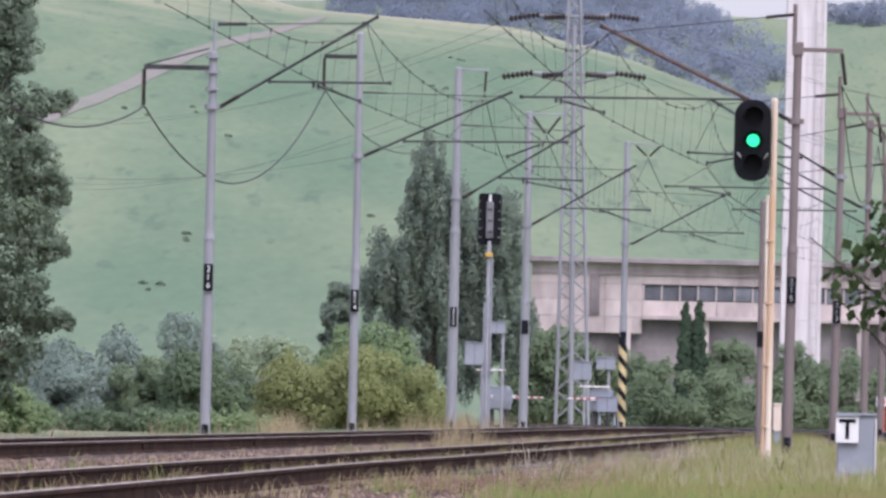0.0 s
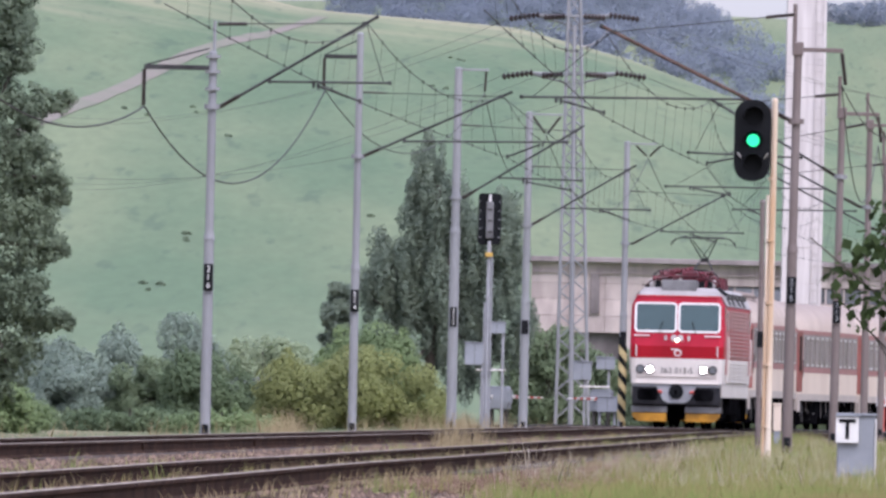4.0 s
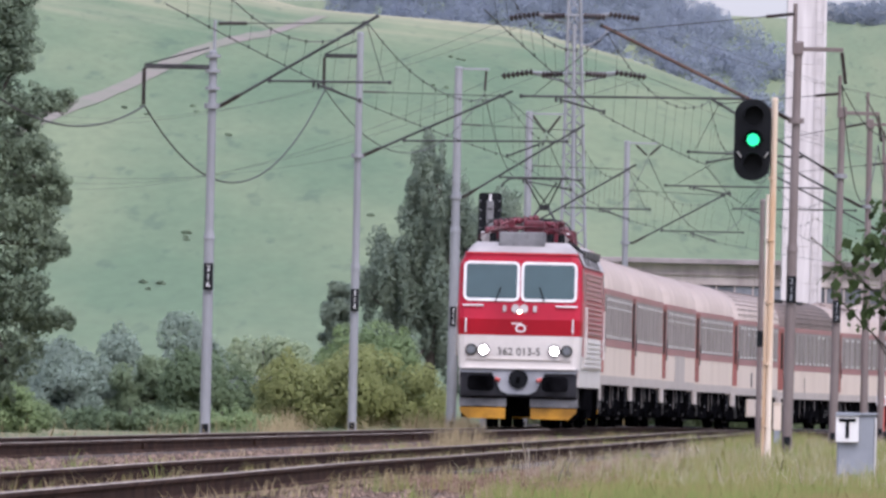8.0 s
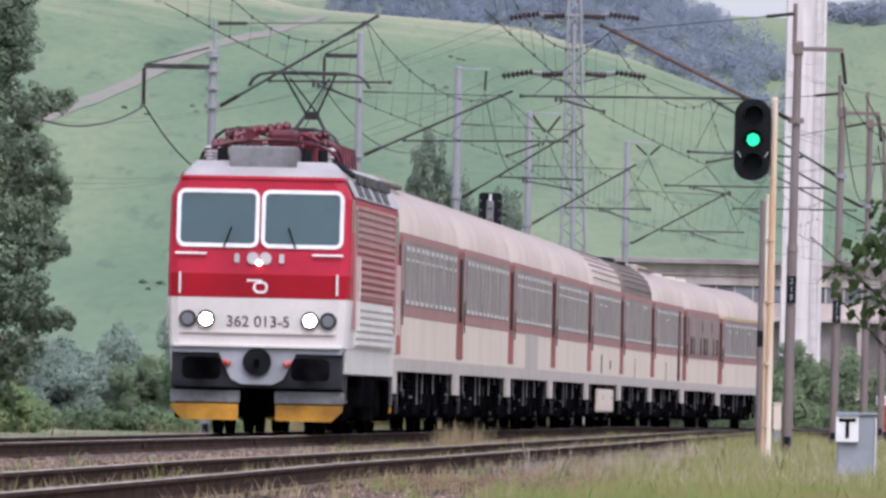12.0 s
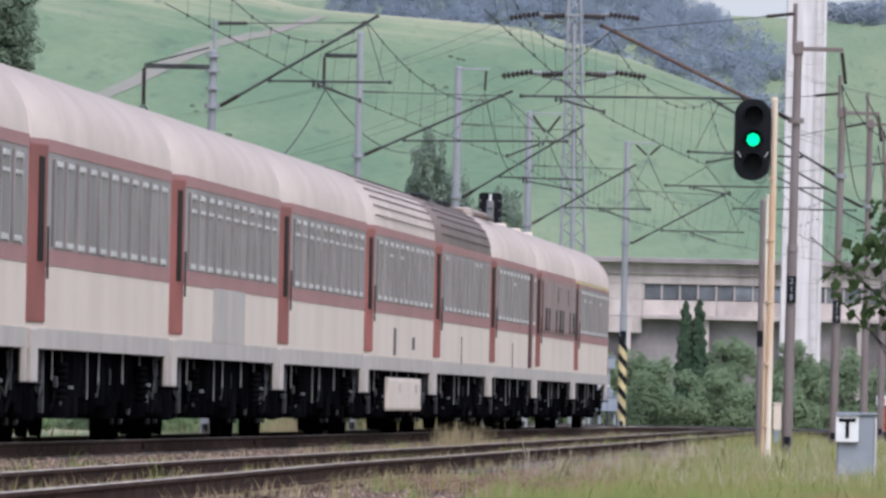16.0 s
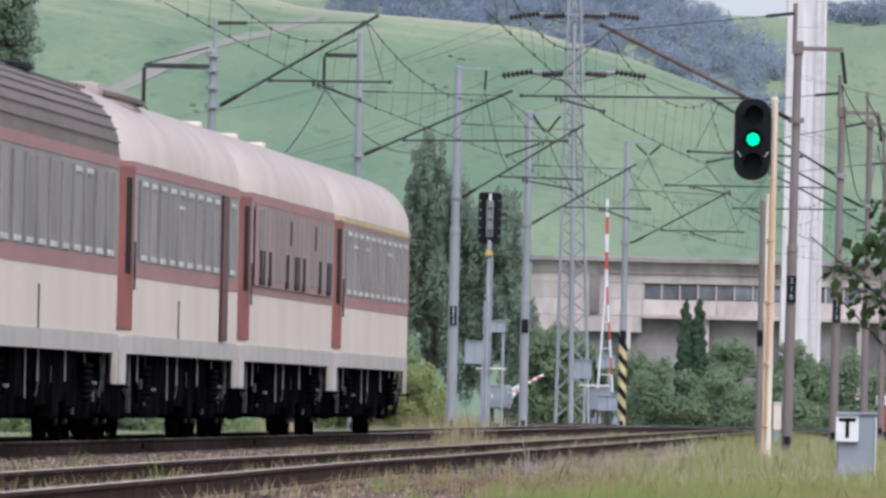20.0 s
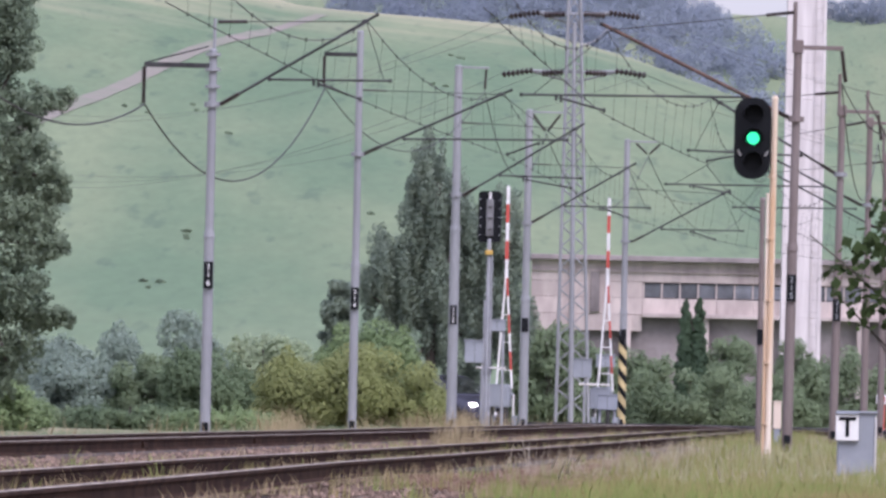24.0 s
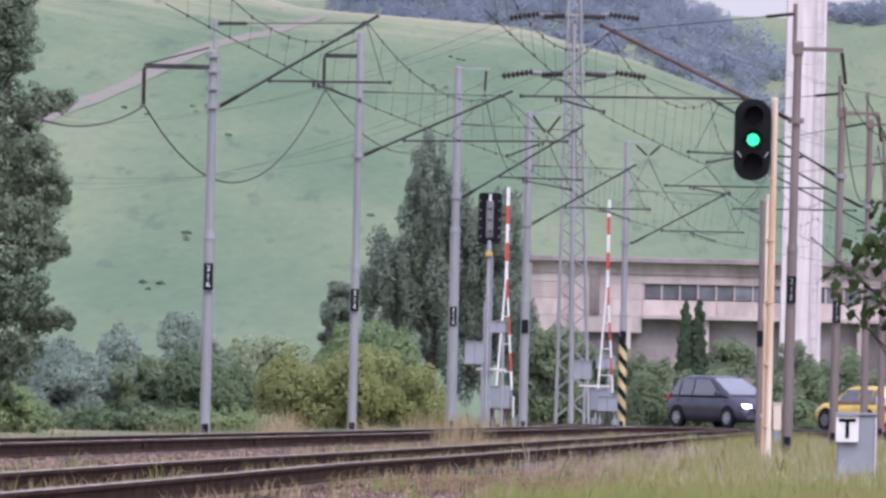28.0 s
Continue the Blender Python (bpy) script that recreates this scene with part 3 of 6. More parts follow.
def wheel_mesh(r):
    """Tread, flange and dished disc as one turned shape."""
    prof = [(0.0, 0.06), (0.1, 0.06), (r * 0.55, 0.0), (r * 0.86, 0.02), (r, 0.065), (r, -0.05), (r + 0.03, -0.06), (r + 0.03, -0.075), (r * 0.86, -0.07), (r * 0.5, -0.03), (0.0, -0.05)]
    bm = bmesh.new()
    rows = [[bm.verts.new((a * math.cos(t), y, a * math.sin(t))) for a, y in prof[1:-1]] for t in [2 * math.pi * k / 22 for k in range(22)]]
    for k in range(22):
        a, b = rows[k], rows[(k + 1) % 22]
        for i in range(len(a) - 1):
            bm.faces.new((a[i], a[i + 1], b[i + 1], b[i]))
    bm.faces.new([q[0] for q in rows])
    bm.faces.new([q[-1] for q in rows][::-1])
    return bm


def wheelset(parent, x, r):
    ob = part("wheelset", rod((0, -0.9, 0), (0, 0.9, 0), 0.09, n=8), M_UNDER, parent)
    for q in (-1, 1):
        bm = wheel_mesh(r)
        bm.transform(Matrix.Translation((0, q * 0.75, 0)) @ Matrix.Rotation(0 if q > 0 else math.pi, 4, "Z"))
        part("wheel", bm, M_UNDER, ob)
    ob.matrix_basis = pose(x, 0, r)
    WHEELS.append((ob, parent, x, r))
    return ob


WHEELS = []


def bogie(parent, x, base, r, loco=False):
    for s in (-1, 1):
        bm = cuboid((x, s * 1.02, r + 0.12), (base + 1.1, 0.14, 0.24), 0.04)
        for q in (-1, 1):
            box(bm, (x + q * base / 2, s * 1.06, r), (0.34, 0.2, 0.36), 0.05)
            for k in (-1, 1):
                tube(bm, (x + q * base / 2 + k * 0.33, s * 1.06, r - 0.1), (x + q * base / 2 + k * 0.33, s * 1.06, r + 0.26), 0.085, 0.085, 8)
        box(bm, (x, s * 1.08, r + 0.05), (0.5, 0.16, 0.5), 0.05)
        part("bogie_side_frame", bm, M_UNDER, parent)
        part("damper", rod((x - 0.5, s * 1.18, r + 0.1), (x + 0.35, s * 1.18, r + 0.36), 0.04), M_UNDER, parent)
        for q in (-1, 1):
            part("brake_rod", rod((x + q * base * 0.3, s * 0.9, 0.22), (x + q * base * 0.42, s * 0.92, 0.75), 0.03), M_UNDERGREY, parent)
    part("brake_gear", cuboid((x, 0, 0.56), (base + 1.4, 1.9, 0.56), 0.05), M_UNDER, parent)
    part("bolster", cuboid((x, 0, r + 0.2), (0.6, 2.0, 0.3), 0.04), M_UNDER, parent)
    for q in (-1, 1):
        wheelset(parent, x + q * base / 2, r)


def pantograph(parent, x, raised):
    p = part("pantograph", cuboid((x, 0, 4.72), (1.6, 0.09, 0.07), 0.01), M_COPPER, parent, "raised current collector" if raised else "folded current collector")
    for s in (-1, 1):
        part("base_rail", cuboid((x, s * 0.5, 4.72), (1.7, 0.07, 0.07), 0.01), M_COPPER, p)
        for q in (-0.75, 0.75):
            bm = lathe((x + q, s * 0.55, 4.40), (x + q, s * 0.55, 4.70), [0.06] + [0.1, 0.085, 0.06] * 4, 10)
            part("insulator", bm, M_COPPER, p)
    knee, top = ((x - 0.95, 0, 5.42), 6.12) if raised else ((x - 1.0, 0, 4.84), 4.98)
    for s in (-1, 1):
        part("lower_arm", rod((x + 0.5, s * 0.5, 4.76), (knee[0], s * 0.1, knee[2]), 0.03), M_TUBE, p)
        part("upper_arm", rod((knee[0], s * 0.08, knee[2]), (x, s * 0.45, top - 0.01), 0.02), M_TUBE, p)
        part("stay", rod((knee[0], -s * 0.12, knee[2]), (x - 0.05, s * 0.34, top - 0.08), 0.015), M_TUBE, p)
    part("knee_joint", cuboid(knee, (0.2, 0.26, 0.14), 0.04), M_TUBE, p)
    for q in (-0.14, 0.14):
        bm = cuboid((x + q, 0, top), (0.06, 1.3, 0.06), 0.01)
        for s in (-1, 1):
            cable(bm, [(x + q, s * 0.64, top), (x + q, s * 0.84, top - 0.03), (x + q, s * 0.96, top - 0.12), (x + q, s * 1.03, top - 0.24)], 0.022, 6)
        part("contact_strip", bm, M_TUBE, p)


def build_locomotive():
    L = thing("locomotive", None, "red and white electric locomotive with lit headlights hauling a train", "locomotive")
    part("lower_body", band(1.40, 2.19), M_CREAM, L, "cream white lower body band")
    part("stripe", band(2.19, 2.57, grow=0.004), M_DARKRED, L, "dark red stripe")
    part("upper_body", band(2.57, 4.12, 16), M_RED, L, "bright red upper body")
    part("cab_roof", band(4.12, 4.40, 6), M_LOCOROOF, L, "pale grey roof")
    part("rain_gutter", band(4.10, 4.15, 2, 0.03), M_DARKRED, L)
    for end in (1, -1):
        for y in (-0.68, 0.68):
            w = part("windscreen", plate(rounded(1.22, 0.84, 0.1), 0.014, face_at(end, y, 3.46, 0.004)), M_GLASS, L, "greenish tinted windscreen")
            part("window_frame", ring(1.33, 0.95, 0.14, 0.065, 0.03, face_at(end, y, 3.46, 0.004)), M_WHITE, w, "white window frame")
            a, b = face_at(end, y - 0.1 * y / 0.68, 2.98, 0.05), face_at(end, y + 0.22 * (-1 if y > 0 else 1), 3.32, 0.05)
            part("wiper", rod(a.translation, b.translation, 0.014), M_BLACK, w)
            part("handrail", rod(face_at(end, y * 1.62 - 0.25, 2.88, 0.05).translation, face_at(end, y * 1.62 + 0.25, 2.88, 0.05).translation, 0.02), M_WHITE, L)
        for y in (-1.13, 1.13):
            h = part("marker_light", disc(face_at(end, y, 1.84, 0.02).translation, (end, 0, 0), 0.14, 0.05), M_UNDERGREY, L, "unlit round marker light")
            part("lens", disc(face_at(end, y, 1.84, 0.045).translation, (end, 0, 0), 0.095, 0.03), M_LENS, h)
            h = part("headlight", disc(face_at(end, y * 0.74, 1.84, 0.02).translation, (end, 0, 0), 0.145, 0.05), M_UNDERGREY, L, "round headlight shining white" if end > 0 else "round headlight")
            part("lens", disc(face_at(end, y * 0.74, 1.84, 0.045).translation, (end, 0, 0), 0.102, 0.03), M_LAMP if end > 0 else M_LENS, h)
            part("corner_handrail", rod(face_at(end, y * 1.12, 2.25, 0.06).translation, face_at(end, y * 1.12, 2.58, 0.06).translation, 0.018), M_WHITE, L)
        # top lamp in its heart-shaped housing
        bm = bmesh.new()
        for y in (-0.1, 0.1):
            bm2 = plate(rounded(0.19, 0.2, 0.09), 0.05, face_at(end, y, 2.82, 0.0))
            me = bpy.data.meshes.new("lobe")
            bm2.to_mesh(me), bm2.free()
            bm.from_mesh(me)
        hh = part("top_lamp_housing", bm, M_LOCOROOF, L, "heart-shaped lamp housing")
        part("lens", disc(face_at(end, 0.0, 2.74, 0.05).translation, (end, 0, 0), 0.042, 0.05), M_SMALLLAMP if end > 0 else M_LENS, hh)
        for y in (-0.36, 0.36):
            part("small_lamp", plate(rounded(0.08, 0.15, 0.02), 0.04, face_at(end, y, 2.82, 0)), M_LOCOROOF, L)
        # maker's and owner's sign: a plain ring with a bar
        lg = part("emblem", ring(0.24, 0.19, 0.09, 0.035, 0.01, face_at(end, 0.03, 2.36, 0.006)), M_WHITE, L)
        part("emblem_bar", cuboid((-0.07, 0.11, 0.005), (0.24, 0.03, 0.01), 0, face_at(end, 0.0, 2.36, 0.006)), M_WHITE, lg)
        letters("362 013-5", 0.252, M_UNDERGREY, L, face_at(end, 0.0, 1.80, 0.004), "painted running number", bold=0.004)
        # apron, buffer beam, pilot
        x = end * 7.95
        o = [(-1.4, 0.56), (1.4, 0.56), (1.36, 0.44), (0.62, 0.44), (0.42, 0.02), (0.25, -0.06), (-0.25, -0.06), (-0.42, 0.02), (-0.62, 0.44), (-1.36, 0.44)]
        fm = Matrix(((0, 0, end, x), (end, 0, 0, 0), (0, 1, 0, 0.86), (0, 0, 0, 1)))
        part("front_apron", plate(o, 0.06, fm), M_GREY, L, "grey front apron")
        bb = part("buffer_beam", cuboid((end * 7.85, 0, 1.05), (0.2, 2.76, 0.62), 0.03), M_DARKGREY, L)
        part("front_ledge", cuboid((end * 7.98, 0, 1.415), (0.2, 2.7, 0.05), 0.012), M_CREAM, L, "cream ledge below the lamps")
        part("ledge_seam", cuboid((end * 8.03, 0, 1.62), (0.05, 2.5, 0.012)), M_SILL, L)
        for y in (-0.875, 0.875):
            bf = part("buffer", rod((end * 7.9, y, 1.05), (end * 8.3, y, 1.05), 0.09), M_UNDER, L)
            part("buffer_head", plate(rounded(0.62, 0.36, 0.1), 0.05, Matrix(((0, 0, end, end * 8.3), (end, 0, 0, y), (0, 1, 0, 1.05), (0, 0, 0, 1)))), M_UNDER, bf)
            part("air_hose", rod((end * 8.02, y * 0.62, 1.16), (end * 8.06, y * 0.5, 1.12), 0.045), M_BARRED, L)
            pm = Matrix(((0, 0, end, end * 7.80), (end, 0, 0, y * 0.96), (0, 1, 0, 0.35), (0, 0, 0, 1)))
            q = 1 if y * end > 0 else -1
            pb = part("pilot_plate", plate([(-0.54 * q, 0.13), (-0.54 * q, -0.13), (0.36 * q, -0.13), (0.54 * q, 0.04), (0.54 * q, 0.13)][::q], 0.05, pm), M_YELLOW, L, "worn yellow pilot plate")
            part("pilot_bracket", cuboid((end * 7.8, y * 0.96, 0.60), (0.08, 1.12, 0.20), 0.02), M_GREYDIRTY, L)
            part("step", cuboid((end * 7.3, y * 1.55, 0.55), (0.4, 0.12, 0.05), 0.01), M_UNDERGREY, L)
            part("step_stay", cuboid((end * 7.3, y * 1.58, 0.95), (0.06, 0.05, 0.85)), M_UNDERGREY, L)
        cp = part("coupling_cover", disc((end * 8.04, 0, 1.16), (end, 0, 0), 0.23, 0.08), M_BLACK, L, "round black coupling recess")
        part("hook", cuboid((end * 8.16, 0, 1.14), (0.3, 0.07, 0.14), 0.02), M_UNDER, cp)
        # side doors with rails
        for s in (-1, 1):
            d = part("cab_door", cuboid((end * 6.55, s * 1.465, 2.72), (0.62, 0.03, 2.0), 0.02), M_RIBRED, L, "red cab side door")
            part("door_window", cuboid((end * 6.55, s * 1.485, 3.35), (0.42, 0.012, 0.6), 0.004), M_GLASS, d)
            for q in (-0.38, 0.38):
                part("grab_rail", rod((end * 6.55 + q, s * 1.53, 1.7), (end * 6.55 + q, s * 1.53, 2.9), 0.013), M_CREAM, d)
            part("cab_window", cuboid((end * 7.3, s * 1.455, 3.45), (0.55, 0.02, 0.7), 0.008), M_GLASS, L)
    for s in (-1, 1):
        wall = part("side_panel", cuboid((0, s * 1.452, 2.98), (11.9, 0.03, 1.5), 0.01), M_RIBRED, L, "dusty red ribbed side")
        for k in range(13):
            part("rib", cuboid((0, s * 1.478, 2.31 + k * 0.116), (11.8, 0.045, 0.06), 0.012), M_RIBRED, wall)
        low = part("lower_side_panel", cuboid((0, s * 1.45, 1.8), (12.2, 0.03, 0.72), 0.01), M_CREAM, L)
        for k in range(6):
            part("rib", cuboid((0, s * 1.472, 1.5 + k * 0.116), (11.8, 0.04, 0.06), 0.012), M_CREAM, low)
        for k in range(5):
            g = part("air_grille", cuboid((-4.4 + k * 2.2, s * 1.40, 4.18), (1.6, 0.05, 0.16), 0.01, ), M_UNDERGREY, L)
        bm = bmesh.new()
        lo, hi = (1.472, 3.85), (1.335, 4.14)
        rows = [[bm.verts.new((x, s * (y + o), z + o * 0.4)) for y, z, o in ((*lo, 0.0), (*hi, 0.0), (*hi, 0.014), (*lo, 0.014))] for x in (-7.2, 7.2)]
        for k in range(4):
            bm.faces.new((rows[0][k], rows[0][(k + 1) % 4], rows[1][(k + 1) % 4], rows[1][k]))
        bm.faces.new(rows[0]), bm.faces.new(rows[1][::-1])
        slope = part("roof_slope", bm, M_LOCOROOF, L, "pale grey sloping roof side")
        for x in (4.9, 2.4, -0.6, -3.2):
            part("slope_grille", plate([(-0.8, -0.13), (0.8, -0.13), (0.8, 0.13), (-0.8, 0.13)], 0.01, Matrix.Translation((x, s * 1.422, 4.0)) @ Matrix.Rotation(s * radians(-64.5), 4, "X")), M_UNDERGREY, slope)
        part("frame_skirt", cuboid((0, s * 1.38, 1.2), (15.2, 0.08, 0.42), 0.02), M_CREAM, L, "cream frame skirt")
        for x in (-2.2, 0.0, 2.0):
            part("equipment_box", cuboid((x, s * 1.15, 0.72), (1.5, 0.5, 0.55), 0.05), M_UNDER, L)
    # roof equipment
    part("roof_box", cuboid((7.12, 0, 4.39), (0.9, 1.08, 0.5), 0.03), M_GREYDIRTY, L, "grey box on the roof")
    part("roof_hatch", cuboid((0, 0, 4.46), (6.5, 1.8, 0.12), 0.03), M_UNDERGREY, L)
    for s in (-1, 1):
        for k, x in enumerate((5.6, 4.9, 3.1, 1.4, -0.6, -2.4)):
            part("busbar_post", rod((x, s * (0.75 + 0.1 * (k % 2)), 4.4), (x, s * (0.75 + 0.1 * (k % 2)), 4.78), 0.08, 0.05), M_COPPER, L)
        part("busbar", cable(bmesh.new(), [(x, s * (0.72 + 0.14 * math.sin(x)), 4.82 + 0.06 * math.cos(2 * x)) for x in np.linspace(5.8, -2.6, 15)], 0.04), M_COPPER, L)
        part("fan_housing", rod((2.2, s * 0.45, 4.5), (3.4, s * 0.45, 4.72), 0.2, 0.2, 12), M_COPPER, L)
    part("horn", rod((5.7, -0.3, 4.85), (6.2, -0.3, 4.85), 0.04, 0.09), M_COPPER, L)
    for y0, y1, x, z in ((-0.95, -0.4, 5.7, 4.72), (0.35, 0.95, 5.5, 4.68), (-0.35, 0.3, 5.2, 4.95), (-0.8, -0.2, 4.6, 4.9), (0.4, 0.9, 4.7, 4.84)):
        bm = lathe((x, y0, z - 0.04), (x, y1, z + 0.06), [0.05] + [0.095, 0.085, 0.05] * 5, 10)
        part("ribbed_insulator", bm, M_COPPER, L)
    for y in (-0.75, 0.62, 0.88):
        part("roof_valve", rod((6.1, y, 4.38), (6.1, y, 4.62), 0.09, 0.08, 10), M_BLACK, L)
    for y, x in ((-0.98, 5.9), (-0.9, 5.3), (0.2, 4.9), (0.45, 4.4), (0.98, 5.6)):
        part("white_insulator", lathe((x, y, 4.36), (x, y, 4.66 if abs(y) > 0.5 else 4.92), [0.05] + [0.085, 0.08, 0.05] * 5, 10), M_LOCOROOF, L)
    part("main_switch", cuboid((5.3, 0.2, 4.8), (0.7, 0.5, 0.3), 0.08), M_COPPER, L)
    for x, h, w in ((5.8, 4.78, 1.12), (5.1, 4.95, 0.95), (3.4, 4.98, 1.05), (2.2, 4.8, 0.9)):
        part("roof_conduit", cable(bmesh.new(), [(x + 0.15 * math.sin(3 * a), -w * math.cos(a), 4.36 + (h - 4.36) * math.sin(a) ** 0.7) for a in np.linspace(0.06, math.pi - 0.06, 15)], 0.032, 6), M_COPPER, L)
    for s in (-1, 1):
        for k in range(9):
            part("roof_grille_bar", rod((5.9 - k * 0.26, s * 1.36, 4.2), (5.9 - k * 0.26, s * 1.05, 4.44), 0.03), M_BLACK, L)
        for y, z in ((1.38, 4.19), (1.2, 4.33), (1.04, 4.45)):
            part("roof_grille_rail", rod((6.0, s * y, z), (3.7, s * y, z), 0.025), M_BLACK, L)
        for k in range(6):
            part("roof_insulator", rod((1.2 - k * 0.9, s * 0.85, 4.42), (1.2 - k * 0.9, s * 0.85, 4.8), 0.1, 0.06, 10), M_COPPER, L)
    pantograph(L, 4.2, False)
    pantograph(L, -5.2, True)
    for x in (-4.15, 4.15):
        bogie(L, x, 3.2, 0.625, True)
        for q in (-1, 1):
            for e in (-2.5, 2.5):
                part("sand_box", cuboid((x + e, q * 1.22, 0.58), (0.5, 0.34, 0.7), 0.05), M_UNDER, L)
            part("bogie_cover", cuboid((x, q * 1.24, 0.55), (3.0, 0.1, 0.5), 0.05), M_UNDER, L)
    return L


# ---- coaches ----
def coach_outline(off=0.0, hw=1.425):
    pts = [(12.05, 0.9), (12.05, 1.24), (10.75, hw)]
    one = [(x, y + off) for x, y in pts]
    one = one + [(-x, y) for x, y in one[::-1]]
    return one + [(-x, -y) for x, y in one]


def coach_band(z0, z1, off=0.0):
    return loft([(z0, coach_outline(off)), (z1, coach_outline(off))])


def coach_roof():
    """A barrel roof that draws in towards both ends."""
    bm = bmesh.new()
    rows = []
    for x in (-12.05, -11.6, -10.75, -6, 0, 6, 10.75, 11.6, 12.05):
        k = max(0.0, abs(x) - 10.75) / 1.3
        hw, top = 1.425 - 0.185 * k, 4.5 - 0.24 * k * k
        row = []
        for i in range(15):
            a = math.pi * i / 14
            c, s = math.cos(a), math.sin(a)
            row.append(bm.verts.new((x, hw * math.copysign(abs(c) ** 0.86, c), 3.5 + (top - 3.5) * abs(s) ** 0.88)))
        rows.append(row)
    for a, b in zip(rows, rows[1:]):
        for i in range(14):
            f = bm.faces.new((a[i], b[i], b[i + 1], a[i + 1]))
            f.smooth = True
    bm.faces.new(rows[0])
    bm.faces.new(rows[-1][::-1])
    return bm


def build_coach():
    C = thing("railway_coach", None, "", "railway coach", "coaches of the train")
    part("sill", coach_band(1.10, 1.33, 0.012), M_SILL, C, "grey side sill")
    part("lower_side", coach_band(1.33, 2.1), M_SIDE, C, "grimy white lower side")
    part("window_band", coach_band(2.1, 3.5), M_BAND, C, "grey window band between faded red lines")
    for z0, z1 in ((2.06, 2.25), (3.36, 3.505)):
        part("red_line", coach_band(z0, z1, 0.008), M_FADED, C, "faded red line")
    for s in (-1, 1):
        for k in range(11):
            x = -9.2 + k * 1.84
            w = part("window", cuboid((x, s * 1.430, 2.78), (1.3, 0.014, 1.0), 0.005), M_COACHGLASS, C)
            for z, h in ((3.24, 0.065), (3.05, 0.045), (2.31, 0.07)):
                part("frame_bar", cuboid((x, s * 1.442, z), (0.8, 0.03, h), 0.006), M_ALU, w)
            for q in (-0.66, 0.66):
                part("frame_post", cuboid((x + q, s * 1.440, 2.78), (0.06, 0.024, 1.04), 0.005), M_POST, w)
            part("window_gap", cuboid((x + 0.92, s * 1.431, 2.78), (0.1, 0.012, 1.0), 0.003), M_GAP, w)
        for e in (-1, 1):
            ang = math.atan2(0.185, 1.3) * -s * e
            dm = Matrix.Translation((e * 11.4, s * 1.336, 0)) @ Matrix.Rotation(ang, 4, "Z")
            d = part("door", cuboid((0, 0, 2.42), (1.05, 0.04, 2.04), 0.012, dm), M_DOORRED, C, "faded red end door")
            part("door_window", cuboid((-0.18 * e, s * 0.02, 2.7), (0.3, 0.016, 1.2), 0.004, dm), M_DARKGLASS, d)
            part("door_handle", rod(dm @ Vector((-0.42, s * 0.06, 1.9)), dm @ Vector((-0.42, s * 0.06, 2.5)), 0.014), M_UNDERGREY, d)
            part("door_steps", cuboid((0.12 * e, s * 0.02, 1.02), (0.32, 0.08, 0.62), 0.02, dm), M_SILL, C, "grey boarding step")
            part("lower_step", cuboid((0.12 * e, s * 0.03, 0.68), (0.34, 0.14, 0.03), 0.01, dm), M_UNDER, C)
    for e in (-1, 1):
        part("gangway_bellows", cuboid((e * 12.14, 0, 2.3), (0.2, 1.3, 2.3), 0.06), M_BLACK, C)
        part("end_beam", cuboid((e * 12.0, 0, 1.0), (0.2, 2.3, 0.3), 0.03), M_UNDER, C)
        for y in (-0.875, 0.875):
            part("buffer", rod((e * 12.05, y, 1.05), (e * 12.24, y, 1.05), 0.2, n=12), M_UNDER, C)
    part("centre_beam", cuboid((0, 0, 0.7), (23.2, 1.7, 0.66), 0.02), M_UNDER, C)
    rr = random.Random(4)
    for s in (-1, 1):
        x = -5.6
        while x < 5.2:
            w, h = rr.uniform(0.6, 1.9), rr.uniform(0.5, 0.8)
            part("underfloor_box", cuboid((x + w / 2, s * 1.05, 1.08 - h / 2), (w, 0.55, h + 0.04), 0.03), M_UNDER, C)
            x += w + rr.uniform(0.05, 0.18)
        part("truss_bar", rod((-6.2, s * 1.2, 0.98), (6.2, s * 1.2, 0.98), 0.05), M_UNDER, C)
        for x, lo, w in ((-10.4, 0.62, 0.014), (-7.2, 0.5, 0.016), (-5.3, 0.34, 0.03), (-3.1, 0.7, 0.014), (-0.9, 0.78, 0.02), (1.7, 0.33, 0.026), (3.9, 0.74, 0.014), (6.4, 0.45, 0.018), (10.3, 0.6, 0.014)):
            part("vertical_pipe", rod((x, s * 1.3, lo), (x, s * 1.3, 1.07), w * 0.8), M_GREYDIRTY if int(x * 10) % 3 == 0 else M_UNDERGREY, C)
        for k in range(7):
            x, lo, w = rr.uniform(-11.2, 11.2), rr.uniform(0.4, 0.9), rr.uniform(0.006, 0.013)
            part("thin_pipe", rod((x, s * 1.33, lo), (x + rr.uniform(-0.12, 0.12), s * 1.33, 1.1), w), rr.choice((M_GREYDIRTY, M_UNDERGREY, M_UNDERGREY, M_PIPE)), C)
        for k in range(7):
            x, q = rr.uniform(-10.5, 10.5), rr.choice((-1, 1))
            part("diagonal_stay", rod((x, s * 1.28, 0.35), (x + q * rr.uniform(0.5, 1.3), s * 1.3, rr.uniform(0.75, 1.05)), 0.024), rr.choice((M_UNDERGREY, M_UNDER, M_UNDER)), C)
            part("bracket_plate", cuboid((rr.uniform(-10, 10), s * 1.3, rr.uniform(0.45, 0.9)), (rr.uniform(0.15, 0.4), 0.05, rr.uniform(0.06, 0.25)), 0.012), rr.choice((M_UNDERGREY, M_UNDER)), C)
